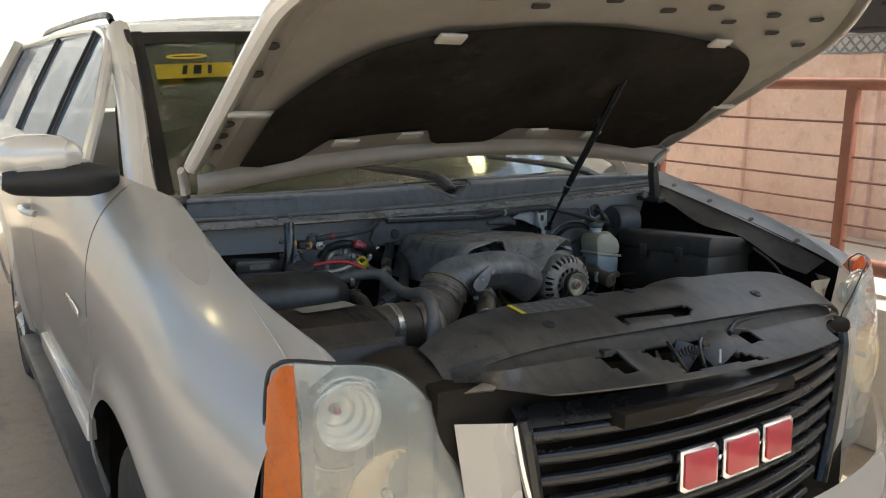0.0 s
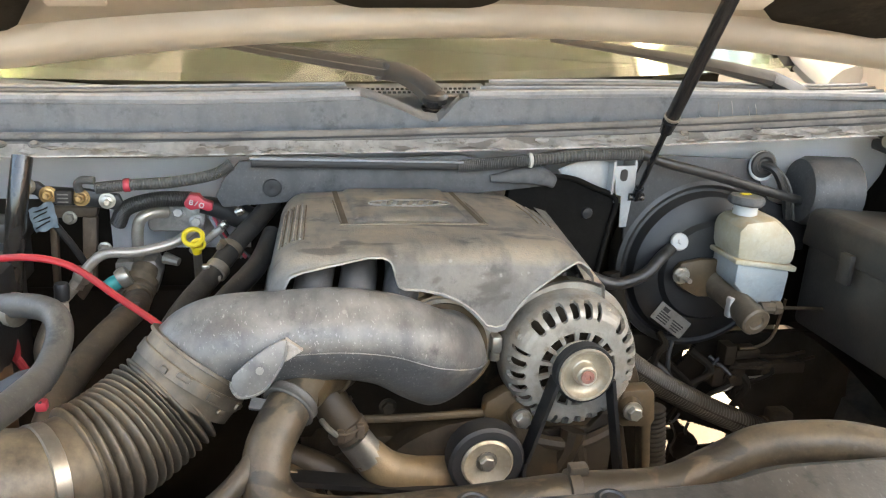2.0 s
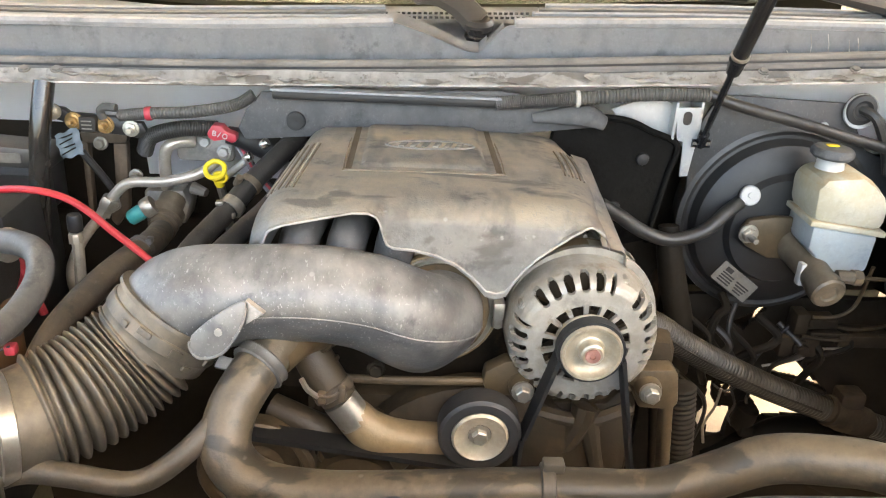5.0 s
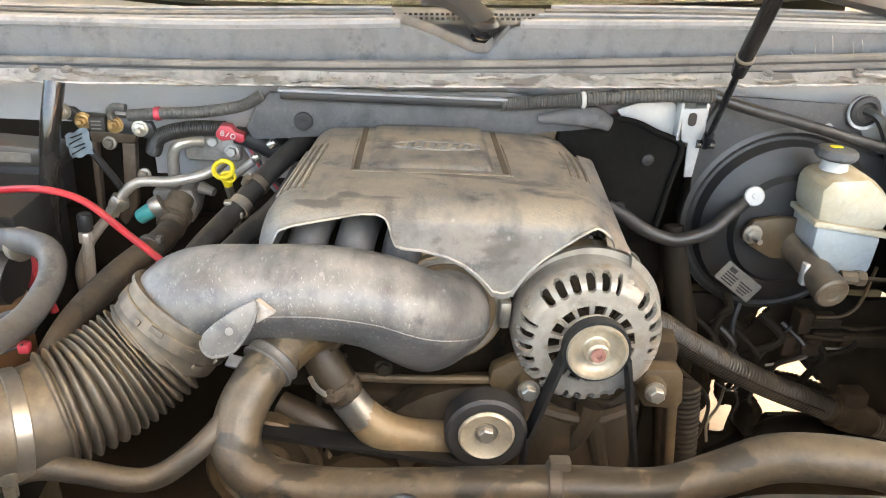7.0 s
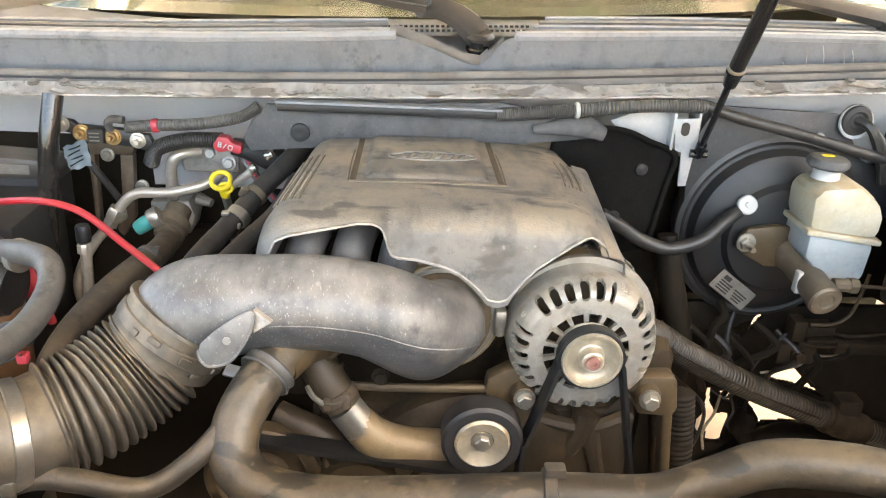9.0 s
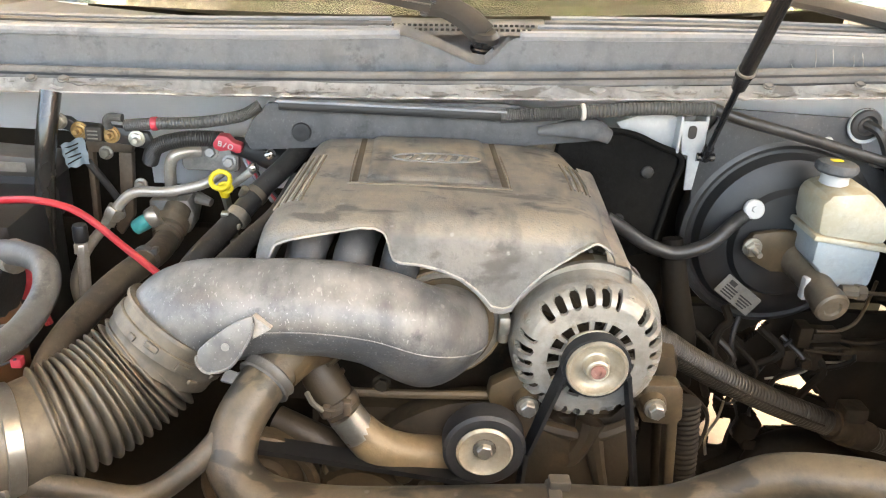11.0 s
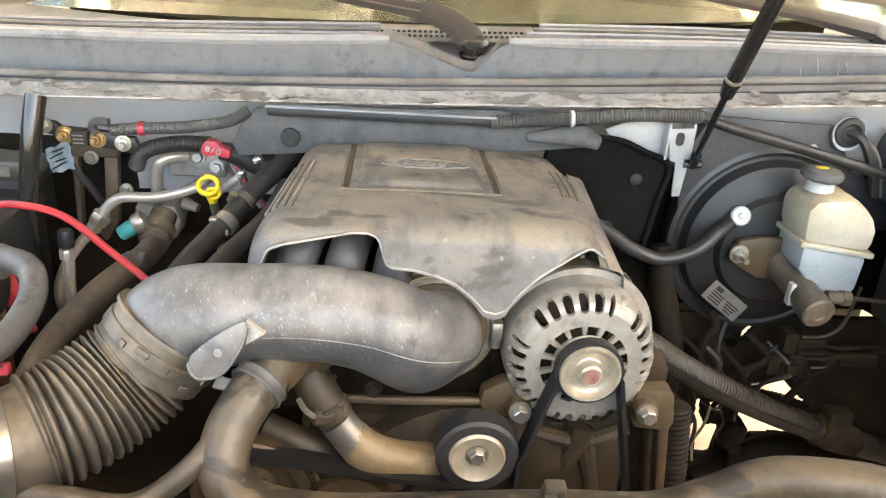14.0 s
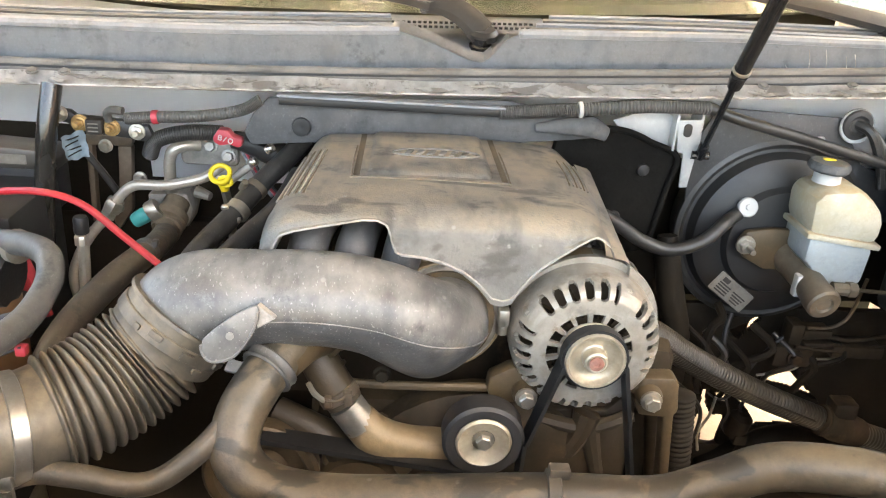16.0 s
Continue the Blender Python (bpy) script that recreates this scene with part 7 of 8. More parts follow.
liner = thing("sound_liner", (0.16, 0.0, 1.05), "black felt liner against the firewall", "liner")
part("felt", prism([(0.08, 1.225), (0.165, 1.224), (0.243, 1.192), (0.232, 1.120), (0.222, 1.050), (0.10, 1.02), (0.06, 1.10)], 0.02, Matrix(((1, 0, 0, 0), (0, 0, -1, 0.005), (0, 1, 0, 0), (0, 0, 0, 1))), 0.004), LINER, liner)
part("binding", tube([(0.10, -0.016, 1.226), (0.165, -0.017, 1.224), (0.205, -0.018, 1.210), (0.243, -0.018, 1.192), (0.237, -0.018, 1.150), (0.228, -0.018, 1.09), (0.222, -0.018, 1.05)], 0.004, 8, 5), LINER, liner)
for x, z in ((0.20, 1.17), (0.17, 1.10)):
    part("liner_pin", lathe([(0, 0), (0.009, 0), (0.008, 0.003), (0, 0.004)], (x, -0.016, z), (0, -1, 0), 14), BLACK, liner)
loom = thing("wiring_loom", (0.0, -0.02, 1.21), "black corrugated wiring loom along the firewall", "cable", "wiring looms")
part("sleeve", tube([(-0.005, -0.026, 1.240), (0.05, -0.028, 1.246), (0.10, -0.028, 1.251), (0.19, -0.026, 1.260), (0.272, -0.024, 1.262)], 0.0085, 12, 8, 0.0007, 80), HOSE_GREY, loom)
part("zip_tie", lathe([(0.0095, -0.003), (0.0112, -0.002), (0.0112, 0.002), (0.0095, 0.003)], (0.100, -0.028, 1.251), (1, 0, 0.08), 16), WHITE, loom, "white zip tie")
part("tail", tube([(0.272, -0.022, 1.262), (0.315, -0.03, 1.250), (0.387, -0.030, 1.234), (0.46, -0.02, 1.215), (0.56, -0.01, 1.19)], 0.0076, 16, 8), HOSE, loom)
loom = thing("wiring_loom", (-0.4, -0.02, 1.19), "black corrugated wiring loom along the firewall", "cable", "wiring looms")
part("sleeve", tube([(-0.49, -0.012, 1.200), (-0.45, -0.018, 1.206), (-0.393, -0.020, 1.211), (-0.340, -0.020, 1.222), (-0.315, -0.016, 1.236)], 0.0075, 12, 14, 0.0005, 56), HOSE_GREY, loom)
part("red_tape", lathe([(0.0085, -0.004), (0.0092, -0.003), (0.0092, 0.003), (0.0085, 0.004)], (-0.45, -0.018, 1.206), (1, 0, 0.1), 14), REDCAP, loom)
panel_r = thing("firewall_panel", (0.45, 0.03, 1.2), "dark rubber grommet panel on the firewall", "panel")
part("panel_sheet", prism([(0.30, 1.255), (0.488, 1.250), (0.50, 1.215), (0.52, 1.185), (0.56, 1.17), (0.60, 1.16), (0.60, 1.10), (0.28, 1.10), (0.27, 1.19)], 0.006, Matrix(((1, 0, 0, 0), (0, 0, -1, 0.020), (0, 1, 0, 0), (0, 0, 0, 1))), 0.002), PANEL, panel_r)
part("stud_cap", lathe([(0, 0), (0.009, 0), (0.009, 0.006), (0.006, 0.010), (0, 0.010)], (0.452, 0.022, 1.216), (0, -1, 0), 14), WHITE, panel_r)
part("grommet", lathe([(0.010, 0), (0.022, 0), (0.023, 0.004), (0.020, 0.010), (0.014, 0.012), (0.010, 0.008)], (0.496, 0.016, 1.243), (0, -1, 0), 24), RUBBER, panel_r)
part("grommet_ring", lathe([(0.022, 0), (0.0240, 0.0), (0.0245, 0.002), (0.0236, 0.004), (0.022, 0.003)], (0.496, 0.012, 1.241), (0, -1, 0.05), 28), BRACKET, panel_r, "pale painted ring")
for k in range(3):
    part("grommet_lead", tube([(0.500 + 0.004 * k, 0.008, 1.244), (0.514 + 0.004 * k, -0.008, 1.236 - 0.002 * k), (0.528 + 0.005 * k, -0.014, 1.205), (0.54 + 0.006 * k, -0.012, 1.16)], 0.0022, 6, 6), (HOSE_GREY, CONDUIT, HOSE_GREY)[k], panel_r)
part("grommet_wire", tube([(0.496, 0.012, 1.244), (0.510, -0.006, 1.236), (0.53, -0.010, 1.20), (0.545, -0.008, 1.16)], 0.007, 8, 6), HOSE, panel_r)

# ---- pipes and wires beside the firewall ----
relay = thing("junction_block", (-0.52, 0.0, 1.175), "black junction block with brass studs", "junction block")
part("bar", prism([(-0.586, 1.192), (-0.580, 1.207), (-0.563, 1.205), (-0.556, 1.199), (-0.500, 1.196), (-0.478, 1.190), (-0.464, 1.190), (-0.459, 1.178), (-0.468, 1.168), (-0.490, 1.172), (-0.560, 1.178), (-0.566, 1.188)], 0.012, Matrix(((1, 0, 0, 0), (0, 0, -1, 0.004), (0, 1, 0, 0), (0, 0, 0, 1))), 0.002), BLACK, relay)
part("fuse_link", box(-0.541, -0.519, -0.020, -0.004, 1.178, 1.198, 0.003), INK, relay)
for k in range(3):
    part("link_mark", box(-0.537, -0.524, -0.0208, -0.0196, 1.182 + 0.005 * k, 1.1835 + 0.005 * k, 0), LABEL_SILVER, relay)
for x, z in ((-0.5505, 1.1895), (-0.5105, 1.186)):
    part("stud", merge(lathe([(0, 0), (0.0115, 0), (0.0115, 0.002), (0, 0.002)], (x, -0.008, z), (0, -1, 0.1), 18), hexbolt((x, -0.010, z), (0, -1, 0.1), 0.0070, 0.008), lathe([(0, 0), (0.0032, 0), (0.0032, 0.016), (0, 0.016)], (x, -0.010, z), (0, -1, 0.1), 10)), BRASS, relay, "brass stud and nut")
part("ring_terminal", merge(tube([(-0.5105, -0.014, 1.196), (-0.512, -0.016, 1.206), (-0.505, -0.018, 1.212), (-0.490, -0.020, 1.212)], 0.0055, 10, 5)), HOSE_GREY, relay)
for x, z in ((-0.5755, 1.201), (-0.478, 1.182)):
    part("end_bolt", merge(hexbolt((x, -0.008, z), (0, -1, 0.1), 0.0080, 0.007), lathe([(0, 0), (0.0035, 0), (0.0035, 0.018), (0, 0.018)], (x, -0.010, z), (0.15, -1, 0.1), 10)), STEEL, relay)
tag_ = thing("blue_tag", (-0.557, -0.012, 1.145), "pale blue folded plastic tag", "tag")
tag_leaf = part("leaf", sheet(lambda u, v: (-0.575 + 0.030 * u + 0.008 * v, -0.016 + 0.0035 * math.sin(7 * u + 5 * v) * math.cos(9 * v - 2 * u) - 0.005 * v, 1.170 + 0.014 * u - 0.030 * v - 0.004 * u * v + 0.0012 * math.sin(11 * u)), 14, 14, 0.001), BLUETAG, tag_)
for k in range(4):
    part("print_bar", sheet(lambda u, v: (-0.571 + (0.020 - 0.003 * (k % 2)) * u + 0.008 * (0.15 + 0.2 * k), -0.0175 + 0.0035 * math.sin(7 * (0.12 + 0.6 * u) + 5 * (0.15 + 0.2 * k)) * math.cos(9 * (0.15 + 0.2 * k) - 2 * (0.12 + 0.6 * u)) - 0.005 * (0.15 + 0.2 * k), 1.172 + 0.0094 * u - 0.031 * (0.15 + 0.2 * k) - 0.0022 * v), 8, 1, 0.0003), INK, tag_leaf)
part("tag_wire", tube([(-0.545, -0.012, 1.150), (-0.525, -0.005, 1.115), (-0.51, 0.005, 1.08)], 0.005, 8, 5), HOSE, tag_)
hook = thing("hood_prop_tube", (-0.58, -0.04, 0.85), "satin black bent support tube", "tube")
part("bend", tube([(-0.571, -0.03, 1.245), (-0.576, -0.045, 1.20), (-0.583, -0.05, 1.15), (-0.596, -0.05, 1.05), (-0.606, -0.05, 0.90)], 0.0128, 16, 6), PROP, hook)
acv = thing("expansion_valve", (-0.44, 0.06, 1.02), "aluminium expansion valve block with pipe fittings", "valve")
part("block", prism([(-0.478, 1.088), (-0.424, 1.090), (-0.417, 1.068), (-0.424, 1.040), (-0.478, 1.036)], 0.050, Matrix(((1, 0, 0, 0), (0, 0, -1, 0.062), (0, 1, 0, 0), (0, 0, 0, 1))), 0.004), CAST, acv)
part("neck", merge(lathe([(0.018, 0), (0.018, 0.02), (0.024, 0.022), (0.024, 0.034), (0.018, 0.036), (0.018, 0.05)], (-0.438, 0.012, 1.078), (-0.15, -0.8, -0.5), 18)), DIRTY_CAST, acv)
part("side_port", tube([(-0.412, 0.02, 1.092), (-0.392, 0.012, 1.088)], [0.009, 0.006], 10, 3), STEEL, acv)
part("pipe_up", tube([(-0.448, 0.022, 1.084), (-0.447, 0.018, 1.112), (-0.445, 0.015, 1.138), (-0.438, 0.013, 1.153), (-0.424, 0.020, 1.158), (-0.408, 0.030, 1.156)], 0.0082, 16, 6), ALU, acv, "bent aluminium pipe")
part("pipe_flange", merge(box(-0.435, -0.355, 0.030, 0.045, 1.126, 1.168, 0.008), hexbolt((-0.392, 0.030, 1.156), (0, -1, 0.2), 0.0075, 0.012), hexbolt((-0.368, 0.030, 1.142), (0, -1, 0.2), 0.0075, 0.012)), CAST, acv)
part("pipe_along", tube([(-0.372, 0.0, 1.138), (-0.395, -0.012, 1.124), (-0.440, -0.02, 1.114), (-0.482, -0.022, 1.112), (-0.503, -0.024, 1.096), (-0.520, -0.026, 1.070), (-0.545, -0.028, 1.040), (-0.562, -0.03, 1.012), (-0.575, -0.03, 0.975), (-0.570, -0.03, 0.93)], 0.0070, 14, 6), ALU, acv, "long bent aluminium pipe")
part("pipe_nut", merge(lathe([(0.011, 0), (0.0128, 0.003), (0.0128, 0.015), (0.011, 0.018)], (-0.508, -0.024, 1.090), (-0.5, 0, -0.85), 6), lathe([(0.010, 0), (0.0108, 0.012)], (-0.516, -0.025, 1.077), (-0.5, 0, -0.85), 6)), STEEL, acv)
part("service_port", lathe([(0, 0), (0.0085, 0), (0.0088, 0.002), (0.0088, 0.018), (0.0075, 0.021), (0, 0.021)], (-0.5095, -0.145, 1.094), (0.02, 0, 1), 14), BLACK, acv, "black service port cap")
part("port_collar", lathe([(0.006, 0), (0.0085, 0.001), (0.0085, 0.010), (0.007, 0.013)], (-0.511, -0.145, 1.078), (0.02, 0, 1), 8), ALU, acv)
part("service_pipe", tube([(-0.509, -0.145, 1.08), (-0.512, -0.145, 1.03), (-0.52, -0.14, 0.96)], 0.007, 10, 4), ALU, acv)
part("teal_plug", tube([(-0.484, -0.030, 1.064), (-0.472, -0.03, 1.072), (-0.458, -0.026, 1.080)], [0.010, 0.011, 0.009], 12, 3), TEAL, acv, "teal connector plug")
part("plug_collar", lathe([(0.013, 0), (0.014, 0.003), (0.014, 0.012), (0.013, 0.015)], (-0.466, -0.028, 1.076), (0.8, 0.15, 0.5), 14), STEEL, acv)
ach = thing("air_conditioning_hose", (-0.45, -0.2, 1.0), "thick dusty black air conditioning hose", "hose")
part("hose", tube([(-0.440, -0.005, 1.060), (-0.442, -0.035, 1.052), (-0.436, -0.10, 1.062), (-0.455, -0.20, 1.064), (-0.478, -0.28, 1.046), (-0.49, -0.33, 1.015), (-0.50, -0.36, 0.95)], 0.0165, 16, 8), HOSE_TAN, ach)
for c, r in (((-0.4405, -0.010, 1.0585), 0.0185), ((-0.4420, -0.024, 1.0545), 0.0195), ((-0.4415, -0.038, 1.0525), 0.0185)):
    part("crimp_ring", lathe([(r - 0.003, -0.005), (r, -0.0035), (r, 0.0035), (r - 0.003, 0.005)], c, (-0.1, -0.95, -0.25), 20), DIRTY_CAST, ach, "stained aluminium crimp ring")
part("band_clip", merge(lathe([(0.0168, -0.006), (0.0180, -0.005), (0.0180, 0.005), (0.0168, 0.006)], (-0.4415, -0.130, 1.0645), (-0.2, -0.97, 0.05), 20), box(-0.432, -0.424, -0.136, -0.124, 1.074, 1.082, 0.002)), HOSE_GREY, ach)
heat = thing("heater_hose", (-0.32, -0.08, 1.08), "black heater hose with spring clamps", "hose", "heater hoses")
part("hose", tube([(-0.262, 0.01, 1.176), (-0.285, -0.03, 1.158), (-0.310, -0.06, 1.137), (-0.340, -0.11, 1.108), (-0.372, -0.16, 1.080), (-0.40, -0.2, 1.04)], 0.0135, 14, 8), HOSE, heat)
part("clamp", merge(lathe([(0.0140, -0.007), (0.0155, -0.006), (0.0155, 0.006), (0.0140, 0.007)], (-0.332, -0.098, 1.114), (-0.5, -0.8, -0.5), 18), box(-0.350, -0.340, -0.114, -0.104, 1.119, 1.125, 0.002), box(-0.338, -0.326, -0.118, -0.108, 1.104, 1.112, 0.002)), STEEL, heat)
part("clamp", merge(lathe([(0.0140, -0.005), (0.0152, -0.004), (0.0152, 0.004), (0.0140, 0.005)], (-0.3145, -0.0665, 1.1325), (-0.5, -0.7, -0.5), 18), lathe([(0, 0), (0.005, 0), (0.005, 0.014), (0, 0.014)], (-0.330, -0.078, 1.136), (0.3, -0.3, 0.6), 10)), DIRTY_CAST, heat, "worm drive clamp")
heat = thing("heater_hose", (-0.3, -0.12, 1.07), "black heater hose tucked beside the engine cover", "hose", "heater hoses")
part("hose", tube([(-0.262, -0.04, 1.145), (-0.280, -0.10, 1.122), (-0.315, -0.16, 1.100), (-0.355, -0.22, 1.070), (-0.39, -0.26, 1.03)], 0.0135, 14, 8), HOSE, heat)
dip = thing("dipstick", (-0.385, 0.05, 0.95), "transmission dipstick with a yellow ring handle", "dipstick")
part("handle_loop", tube([(-0.3605 + 0.0085 * math.cos(a), -0.034, 1.1285 + 0.0065 * math.sin(a)) for a in (2 * math.pi * k / 10 for k in range(11))], 0.0024, 8, 3), YELLOW, dip)
part("handle", tube([(-0.367 + 0.0125 * math.cos(a), -0.032 + 0.008 * math.sin(a), 1.138 + 0.009 * math.sin(a)) for a in (2 * math.pi * k / 12 for k in range(13))], 0.0034, 8, 4), YELLOW, dip, "yellow ring handle")
part("handle_neck", tube([(-0.364, -0.030, 1.126), (-0.363, -0.026, 1.114)], [0.008, 0.006], 12, 3), YELLOW, dip)
part("dip_tube", tube([(-0.363, -0.026, 1.114), (-0.366, 0.02, 1.05), (-0.37, 0.05, 0.95)], 0.006, 8, 5), STEEL, dip)
redc = thing("red_connector", (-0.375, 0.04, 1.145), "red plastic cap on a wiring connector", "connector")
part("cap", prism([(-0.3800, 1.180), (-0.3725, 1.1914), (-0.3598, 1.1905), (-0.3538, 1.1828), (-0.342, 1.1792), (-0.3425, 1.1697), (-0.3483, 1.1676), (-0.3583, 1.1718), (-0.3714, 1.1694), (-0.3788, 1.1737)], 0.018, Matrix(((1, 0, 0, 0), (0, 0, -1, 0.008), (0, 1, 0, 0), (0, 0, 0, 1))), 0.002), REDCAP, redc)
cap_face = Matrix.Translation((-0.3625, -0.0104, 1.1785)) @ Matrix.Rotation(radians(16), 4, "Y")


def stroke(*pts):
    return tube([cap_face @ Vector((x, 0, z)) for x, z in pts], 0.0007, 6, 5)


part("letter", merge(stroke((-0.0100, -0.003), (-0.0100, 0.003)), stroke((-0.0100, 0.003), (-0.0070, 0.0028), (-0.0065, 0.0015), (-0.0075, 0.0002), (-0.0100, 0.0)), stroke((-0.0080, 0.0), (-0.0060, -0.0010), (-0.0062, -0.0025), (-0.0075, -0.003), (-0.0100, -0.003))), WHITE, redc, "white printed B")
part("letter", stroke((-0.0030, -0.0035), (0.0, 0.0035)), WHITE, redc, "white printed slash")
part("letter", stroke((0.0030, 0.0), (0.0040, 0.0025), (0.0060, 0.003), (0.0080, 0.0025), (0.0088, 0.0), (0.0080, -0.0025), (0.0060, -0.003), (0.0040, -0.0025), (0.0030, 0.0)), WHITE, redc, "white printed O")
for k in range(3):
    part("wire", tube([(-0.350 + 0.005 * k, 0.035, 1.148), (-0.330 + 0.004 * k, 0.02, 1.120), (-0.305 + 0.006 * k, 0.0, 1.098)], 0.0028, 6, 6), (COWL, REDCAP, HOSE)[k], redc)
loom = thing("wiring_loom", (-0.44, 0.02, 1.15), "black corrugated wiring loom along the firewall", "cable", "wiring looms")
part("sleeve", tube([(-0.372, 0.02, 1.178), (-0.415, 0.0, 1.182), (-0.455, 0.0, 1.170), (-0.470, 0.01, 1.145)], 0.0105, 12, 14, 0.0006, 44), HOSE, loom)
part("plug", tube([(-0.278, 0.03, 1.143), (-0.310, 0.03, 1.152), (-0.340, 0.02, 1.166), (-0.36, 0.02, 1.17)], [0.017, 0.018, 0.014, 0.012], 12, 4), BLACK, loom)
low = thing("overflow_pipe", (-0.4, -0.5, 1.0), "dusty overflow pipe across the radiator", "pipe")
part("pipe", tube([(-0.50, -0.515, 1.00), (-0.458, -0.505, 1.020), (-0.427, -0.500, 1.030), (-0.394, -0.498, 1.026), (-0.339, -0.495, 1.016), (-0.300, -0.48, 1.035), (-0.270, -0.45, 1.06), (-0.25, -0.40, 1.07)], 0.0105, 12, 8), HOSE_TAN, low)
corr = thing("corrugated_conduit", (0.4, -0.15, 0.85), "thick dusty corrugated black conduit", "conduit")
part("conduit", tube([(0.140, -0.235, 1.050), (0.182, -0.220, 1.0297), (0.2306, -0.205, 0.9945), (0.2892, -0.19, 0.9578), (0.3683, -0.165, 0.9113), (0.4563, -0.14, 0.866), (0.5391, -0.13, 0.8321), (0.62, -0.12, 0.803)], 0.0172, 18, 14, 0.0007, 100), CONDUIT, corr)
part("conduit_clip", merge(lathe([(0.0205, -0.006), (0.0225, -0.005), (0.0225, 0.005), (0.0205, 0.006)], (0.480, -0.137, 0.856), (0.9, 0.12, -0.4), 20), tube([(0.470, -0.137, 0.861), (0.500, -0.135, 0.848), (0.54, -0.13, 0.832)], [0.019, 0.024, 0.021], 16, 4), box(0.485, 0.52, -0.15, -0.12, 0.865, 0.890, 0.005)), BLOCK, corr)
part("split_seam", tube([(0.182, -0.2375, 1.0315), (0.2306, -0.2225, 0.9965), (0.2892, -0.2075, 0.9598), (0.3683, -0.1825, 0.9133), (0.4563, -0.1575, 0.868)], 0.0014, 6, 8), INNER, corr)

# ---- driver's side of the bay ----
fuse = thing("fuse_box", (0.65, -0.22, 0.95), "large black fuse box with a sloping lid", "fuse box")
part("body", box(0.555, 0.745, -0.40, -0.05, 1.00, 1.14, 0.012), FUSE, fuse)
part("lid", prism([(0.548, 1.130), (0.552, 1.180), (0.565, 1.190), (0.70, 1.182), (0.75, 1.155), (0.75, 1.130)], 0.36, Matrix(((1, 0, 0, 0), (0, 0, -1, -0.045), (0, 1, 0, 0), (0, 0, 0, 1))), 0.006), FUSE, fuse)
for y in (-0.16, -0.30):
    part("lid_clip", box(0.540, 0.549, y - 0.012, y + 0.012, 1.105, 1.150, 0.002), FUSE, fuse)
washer = thing("washer_tank", (0.66, -0.50, 0.9), "black washer tank beside the fender", "tank")
part("body", box(0.58, 0.74, -0.60, -0.42, 0.85, 1.07, 0.02), BLACK, washer)
vac = thing("round_module", (0.62, 0.02, 1.17), "dark grey round module under the cowl", "module")
part("body", lathe([(0, 0), (0.05, 0), (0.055, 0.01), (0.055, 0.08), (0.04, 0.09), (0, 0.09)], (0.56, 0.0, 1.205), (1, -0.1, 0), 28), DARKSHIELD, vac)
rod = thing("prop_cable", (0.60, -0.55, 1.1), "thin black cable beside the fender", "cable")
part("cable", tube([(0.69, -0.45, 1.155), (0.67, -0.53, 1.12), (0.66, -0.60, 1.06)], 0.004, 8, 5), RUBBER, rod)
susp = thing("steering_shaft", (0.38, -0.05, 0.7), "dusty steering shaft and brake lines in the bay", "shaft")
part("shaft", tube([(0.29, 0.09, 0.95), (0.26, -0.10, 0.80), (0.23, -0.30, 0.62)], 0.016, 12, 4), BLOCK, susp)
part("boot", tube([(0.196, -0.30, 1.00), (0.202, -0.31, 0.92), (0.204, -0.32, 0.83)], 0.017, 16, 12, 0.0013, 26), INNER, susp)

# ---- brackets and plugs on the passenger's side ----
stay = thing("heater_bracket", (-0.52, 0.03, 1.05), "rusty pressed steel bracket on the firewall", "bracket")
WEB = Matrix(((1, 0, 0, 0), (0, 0, -1, 0.055), (0, 1, 0, 0), (0, 0, 0, 1)))
part("web", merge(prism([(-0.566, 1.160), (-0.500, 1.160), (-0.503, 1.146), (-0.563, 1.144)], 0.016, WEB, 0.003), prism([(-0.522, 1.146), (-0.503, 1.146), (-0.510, 1.050), (-0.530, 1.020), (-0.538, 1.030), (-0.526, 1.080)], 0.016, WEB, 0.003), prism([(-0.566, 1.146), (-0.556, 1.146), (-0.560, 1.030), (-0.568, 1.030)], 0.016, WEB, 0.003)), FELT_BROWN, stay)
for x, z in ((-0.538, 1.145), (-0.530, 1.055), (-0.495, 1.10)):
    part("bracket_bolt", hexbolt((x, 0.040, z), (0, -1, 0.1), 0.007, 0.012), STEEL, stay)
plug = thing("red_plug", (-0.56, -0.20, 1.05), "red plastic terminal cover beside the battery", "terminal cover")
part("shell", merge(prism([(-0.574, 1.088), (-0.553, 1.084), (-0.546, 1.058), (-0.546, 1.042), (-0.562, 1.046), (-0.571, 1.064)], 0.020, Matrix(((1, 0, 0, 0), (0, 0, -1, -0.19), (0, 1, 0, 0), (0, 0, 0, 1))), 0.004), tube([(-0.552, -0.20, 1.048), (-0.542, -0.20, 1.030), (-0.536, -0.20, 1.010)], 0.005, 8, 4)), REDCAP, plug)
clutter = thing("brake_lines", (0.42, 0.0, 0.85), "grimy brake lines and fittings below the booster", "pipe")
random.seed(21)
for k in range(7):
    x, z = 0.30 + 0.035 * k, 0.94 - 0.012 * (k % 3)
    part("line", tube([(x, -0.02, z), (x + 0.03, -0.05 + 0.01 * (k % 2), z - 0.03), (x - 0.02 + 0.02 * (k % 3), -0.03, z - 0.07), (x + 0.02, 0.0, z - 0.12)], 0.0042 + 0.002 * (k % 2), 8, 5), (INNER, CONDUIT, INNER)[k % 3], clutter)
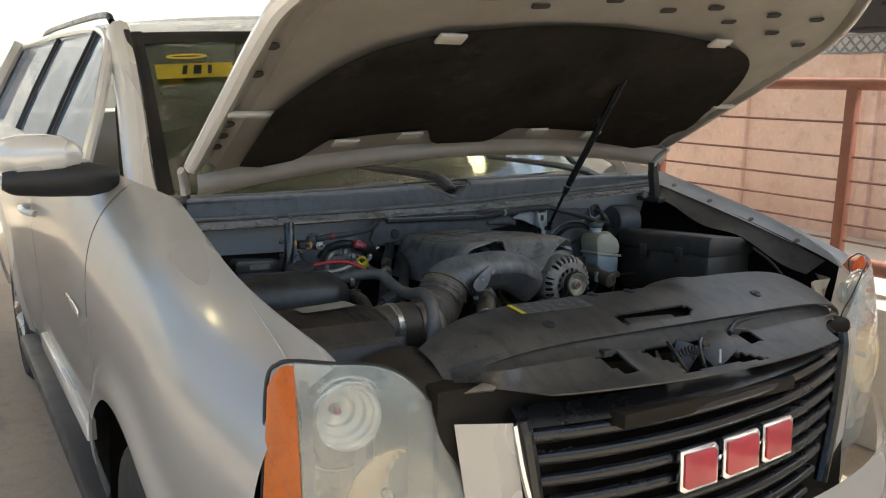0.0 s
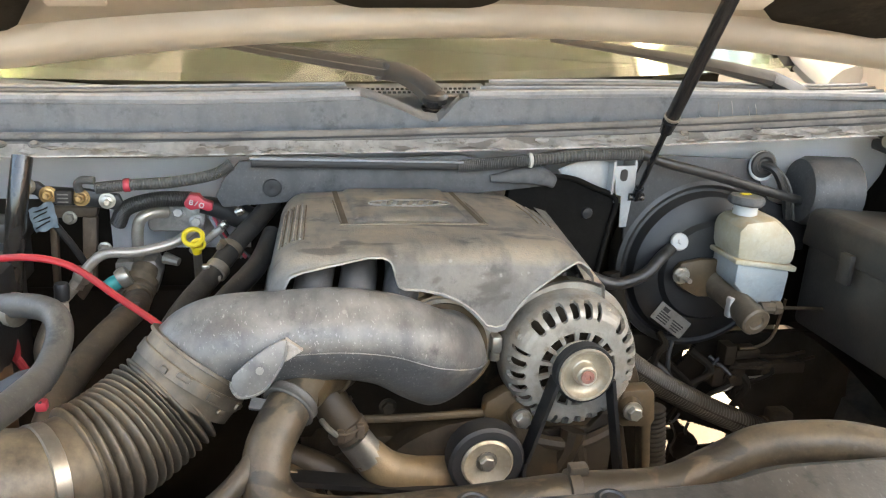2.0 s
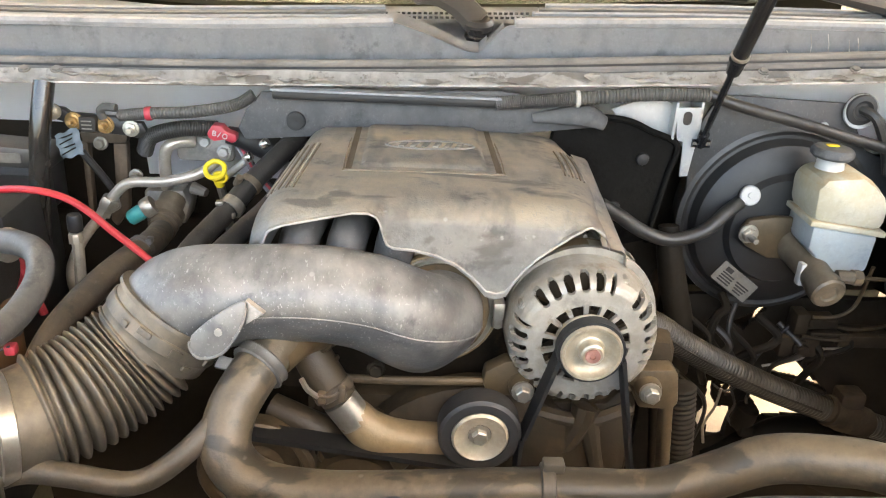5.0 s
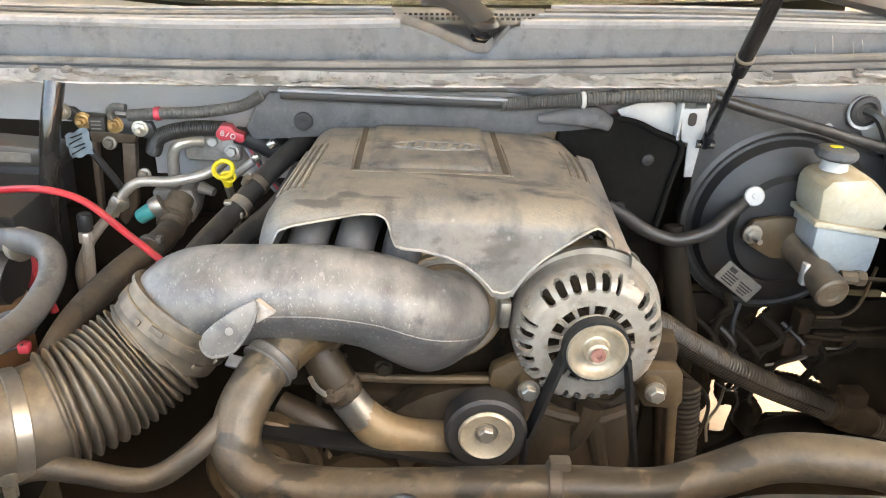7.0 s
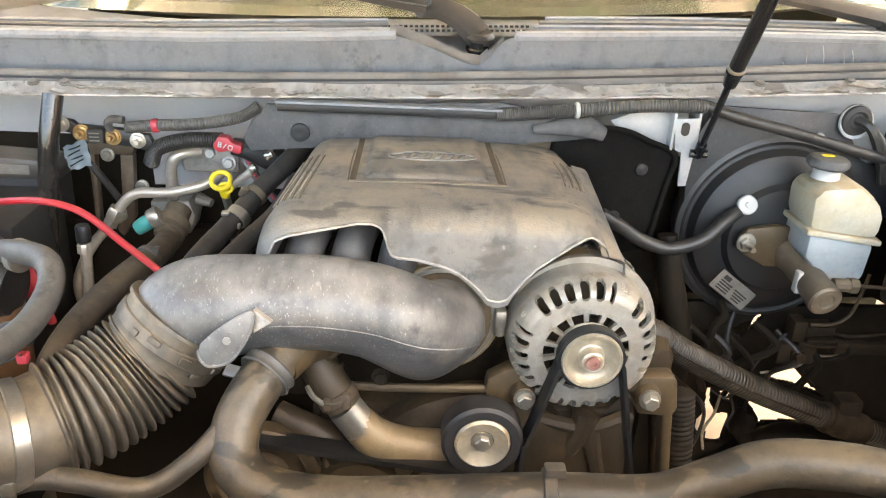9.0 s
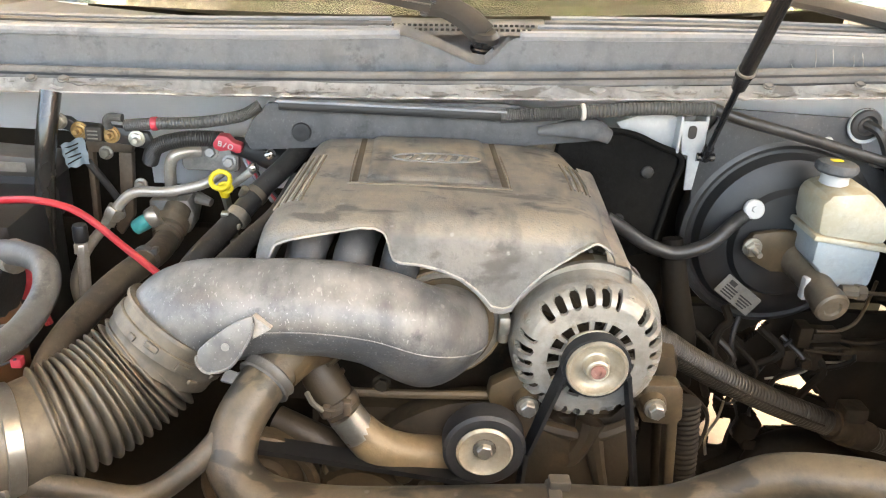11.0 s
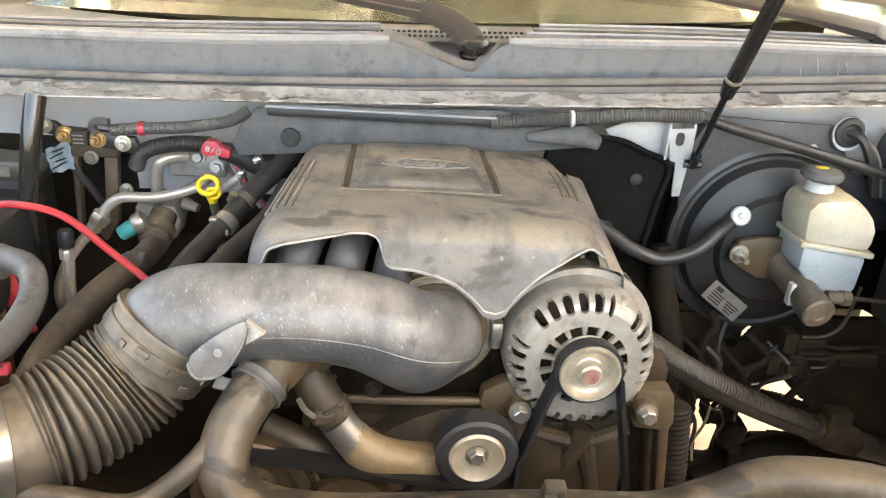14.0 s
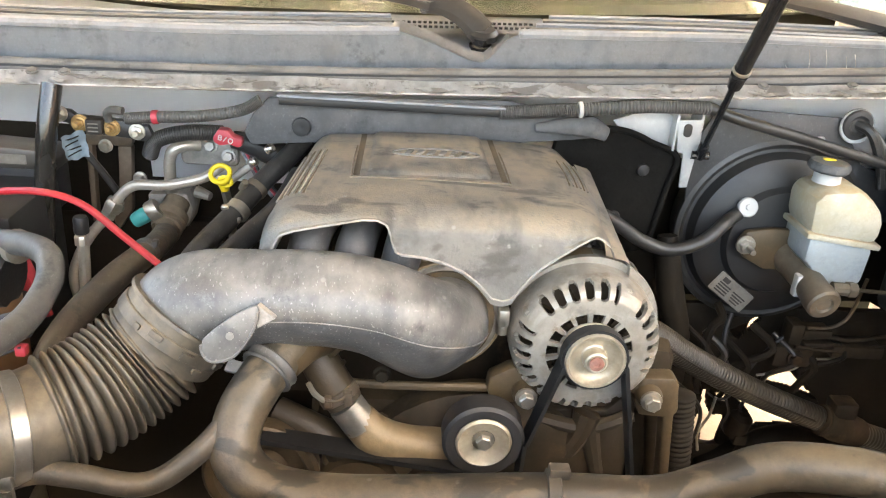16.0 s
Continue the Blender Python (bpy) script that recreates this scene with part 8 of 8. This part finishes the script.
part("fitting", merge(box(0.44, 0.50, -0.04, -0.01, 0.88, 0.915, 0.005), box(0.52, 0.60, -0.05, -0.01, 0.905, 0.925, 0.004), hexbolt((0.47, -0.042, 0.90), (0, -1, 0), 0.009, 0.012)), BLOCK, clutter)
# Added tan plate blocks the bright sunlit ground behind this gap.
part("added_gap_plate", prism([(0.375, 0.925), (0.45, 0.925), (0.44, 0.86), (0.385, 0.845)], 0.006, Matrix(((1, 0, 0, 0), (0, 0, -1, 0.075), (0, 1, 0, 0), (0, 0, 0, 1))), 0.002), TAN_CAST, clutter)
part("pump_motor", merge(lathe([(0, 0), (0.016, 0), (0.018, 0.004), (0.018, 0.036), (0.010, 0.044), (0, 0.044)], (0.424, -0.01, 0.735), (0.15, -0.1, 1), 20), box(0.418, 0.440, -0.03, 0.0, 0.725, 0.745, 0.004)), INNER, clutter)
for pts, r, mat in (
        ([(0.264, -0.100, 0.895), (0.307, -0.100, 0.858), (0.321, -0.100, 0.829), (0.316, -0.100, 0.785), (0.30, -0.10, 0.74)], 0.0030, CONDUIT),
        ([(0.350, -0.010, 0.968), (0.352, -0.030, 0.955), (0.341, -0.030, 0.940), (0.339, -0.030, 0.901), (0.373, -0.030, 0.863)], 0.0065, INNER),
        ([(0.372, -0.015, 0.955), (0.362, -0.030, 0.930), (0.368, -0.035, 0.890), (0.392, -0.035, 0.855)], 0.0040, RUBBER),
        ([(0.405, -0.030, 0.850), (0.420, -0.030, 0.884), (0.440, -0.032, 0.917), (0.467, -0.030, 0.944)], 0.0026, WIPER),
        ([(0.426, -0.030, 0.859), (0.460, -0.030, 0.866), (0.483, -0.030, 0.874), (0.497, -0.030, 0.889), (0.548, -0.030, 0.893)], 0.0020, STEEL),
        ([(0.472, -0.050, 0.955), (0.500, -0.050, 0.956), (0.520, -0.050, 0.965), (0.531, -0.050, 0.985), (0.535, -0.055, 1.040)], 0.0026, TAN_CAST),
        ([(0.470, -0.045, 0.935), (0.510, -0.045, 0.938), (0.545, -0.045, 0.934), (0.60, -0.04, 0.940)], 0.0030, BLOCK),
        ([(0.465, -0.045, 0.920), (0.515, -0.048, 0.917), (0.570, -0.045, 0.921), (0.62, -0.04, 0.93)], 0.0030, BLOCK),
        ([(0.400, 0.000, 0.800), (0.408, -0.010, 0.775), (0.402, -0.010, 0.752), (0.412, -0.010, 0.735)], 0.0022, RUBBER),
        ([(0.428, -0.010, 0.800), (0.424, -0.012, 0.785), (0.432, -0.012, 0.765)], 0.0028, RUBBER),
        ([(0.372, 0.005, 0.802), (0.386, -0.005, 0.797), (0.402, -0.005, 0.800), (0.415, 0.0, 0.812)], 0.0022, RUBBER),
        ([(0.384, -0.005, 0.800), (0.378, -0.010, 0.770), (0.366, -0.010, 0.735), (0.372, -0.010, 0.700)], 0.0024, STEEL)):
    part("thin_line", tube(pts, r, 8, 6), mat, clutter)
part("valve_block", merge(box(0.450, 0.470, -0.05, -0.02, 0.925, 0.958, 0.003), box(0.470, 0.512, -0.05, -0.02, 0.938, 0.950, 0.002), box(0.478, 0.540, -0.045, -0.02, 0.918, 0.926, 0.002)), BLOCK, clutter)
part("lower_arm", tube([(0.44, -0.02, 0.690), (0.46, -0.02, 0.722), (0.50, -0.02, 0.736), (0.545, -0.02, 0.730), (0.60, -0.02, 0.70)], [0.016, 0.022, 0.024, 0.022, 0.02], 14, 5), INNER, clutter)
part("fallen_bracket", prism([(0.0, 0.0), (0.085, 0.010), (0.090, 0.028), (0.012, 0.022)], 0.004, facing((0.335, 0.025, 0.900), (0.2, -1, 0.4)), 0.001), FELT_BROWN, clutter)
part("strut_column", tube([(0.252, -0.015, 1.075), (0.256, -0.02, 1.045), (0.272, -0.02, 0.985), (0.292, -0.02, 0.920), (0.30, -0.02, 0.84)], [0.014, 0.018, 0.020, 0.020, 0.018], 16, 6), INNER, clutter, "near-black steering column boot")


fitting = thing("pipe_fitting", (-0.32, 0.0, 1.14), "bent aluminium pipe with a crimped end", "pipe")
part("pipe", tube([(-0.372, 0.0, 1.108), (-0.358, -0.01, 1.122), (-0.345, -0.01, 1.133), (-0.331, -0.01, 1.144)], 0.0055, 12, 6), CAST, fitting)
for x, z in ((-0.334, 1.1425), (-0.311, 1.163)):
    part("crimp", lathe([(0, 0), (0.0062, 0), (0.0066, 0.002), (0.0066, 0.009), (0.0055, 0.011), (0, 0.011)], (x, 0.0, z), (0.8, -0.1, 0.6), 16), BRIGHT, fitting)
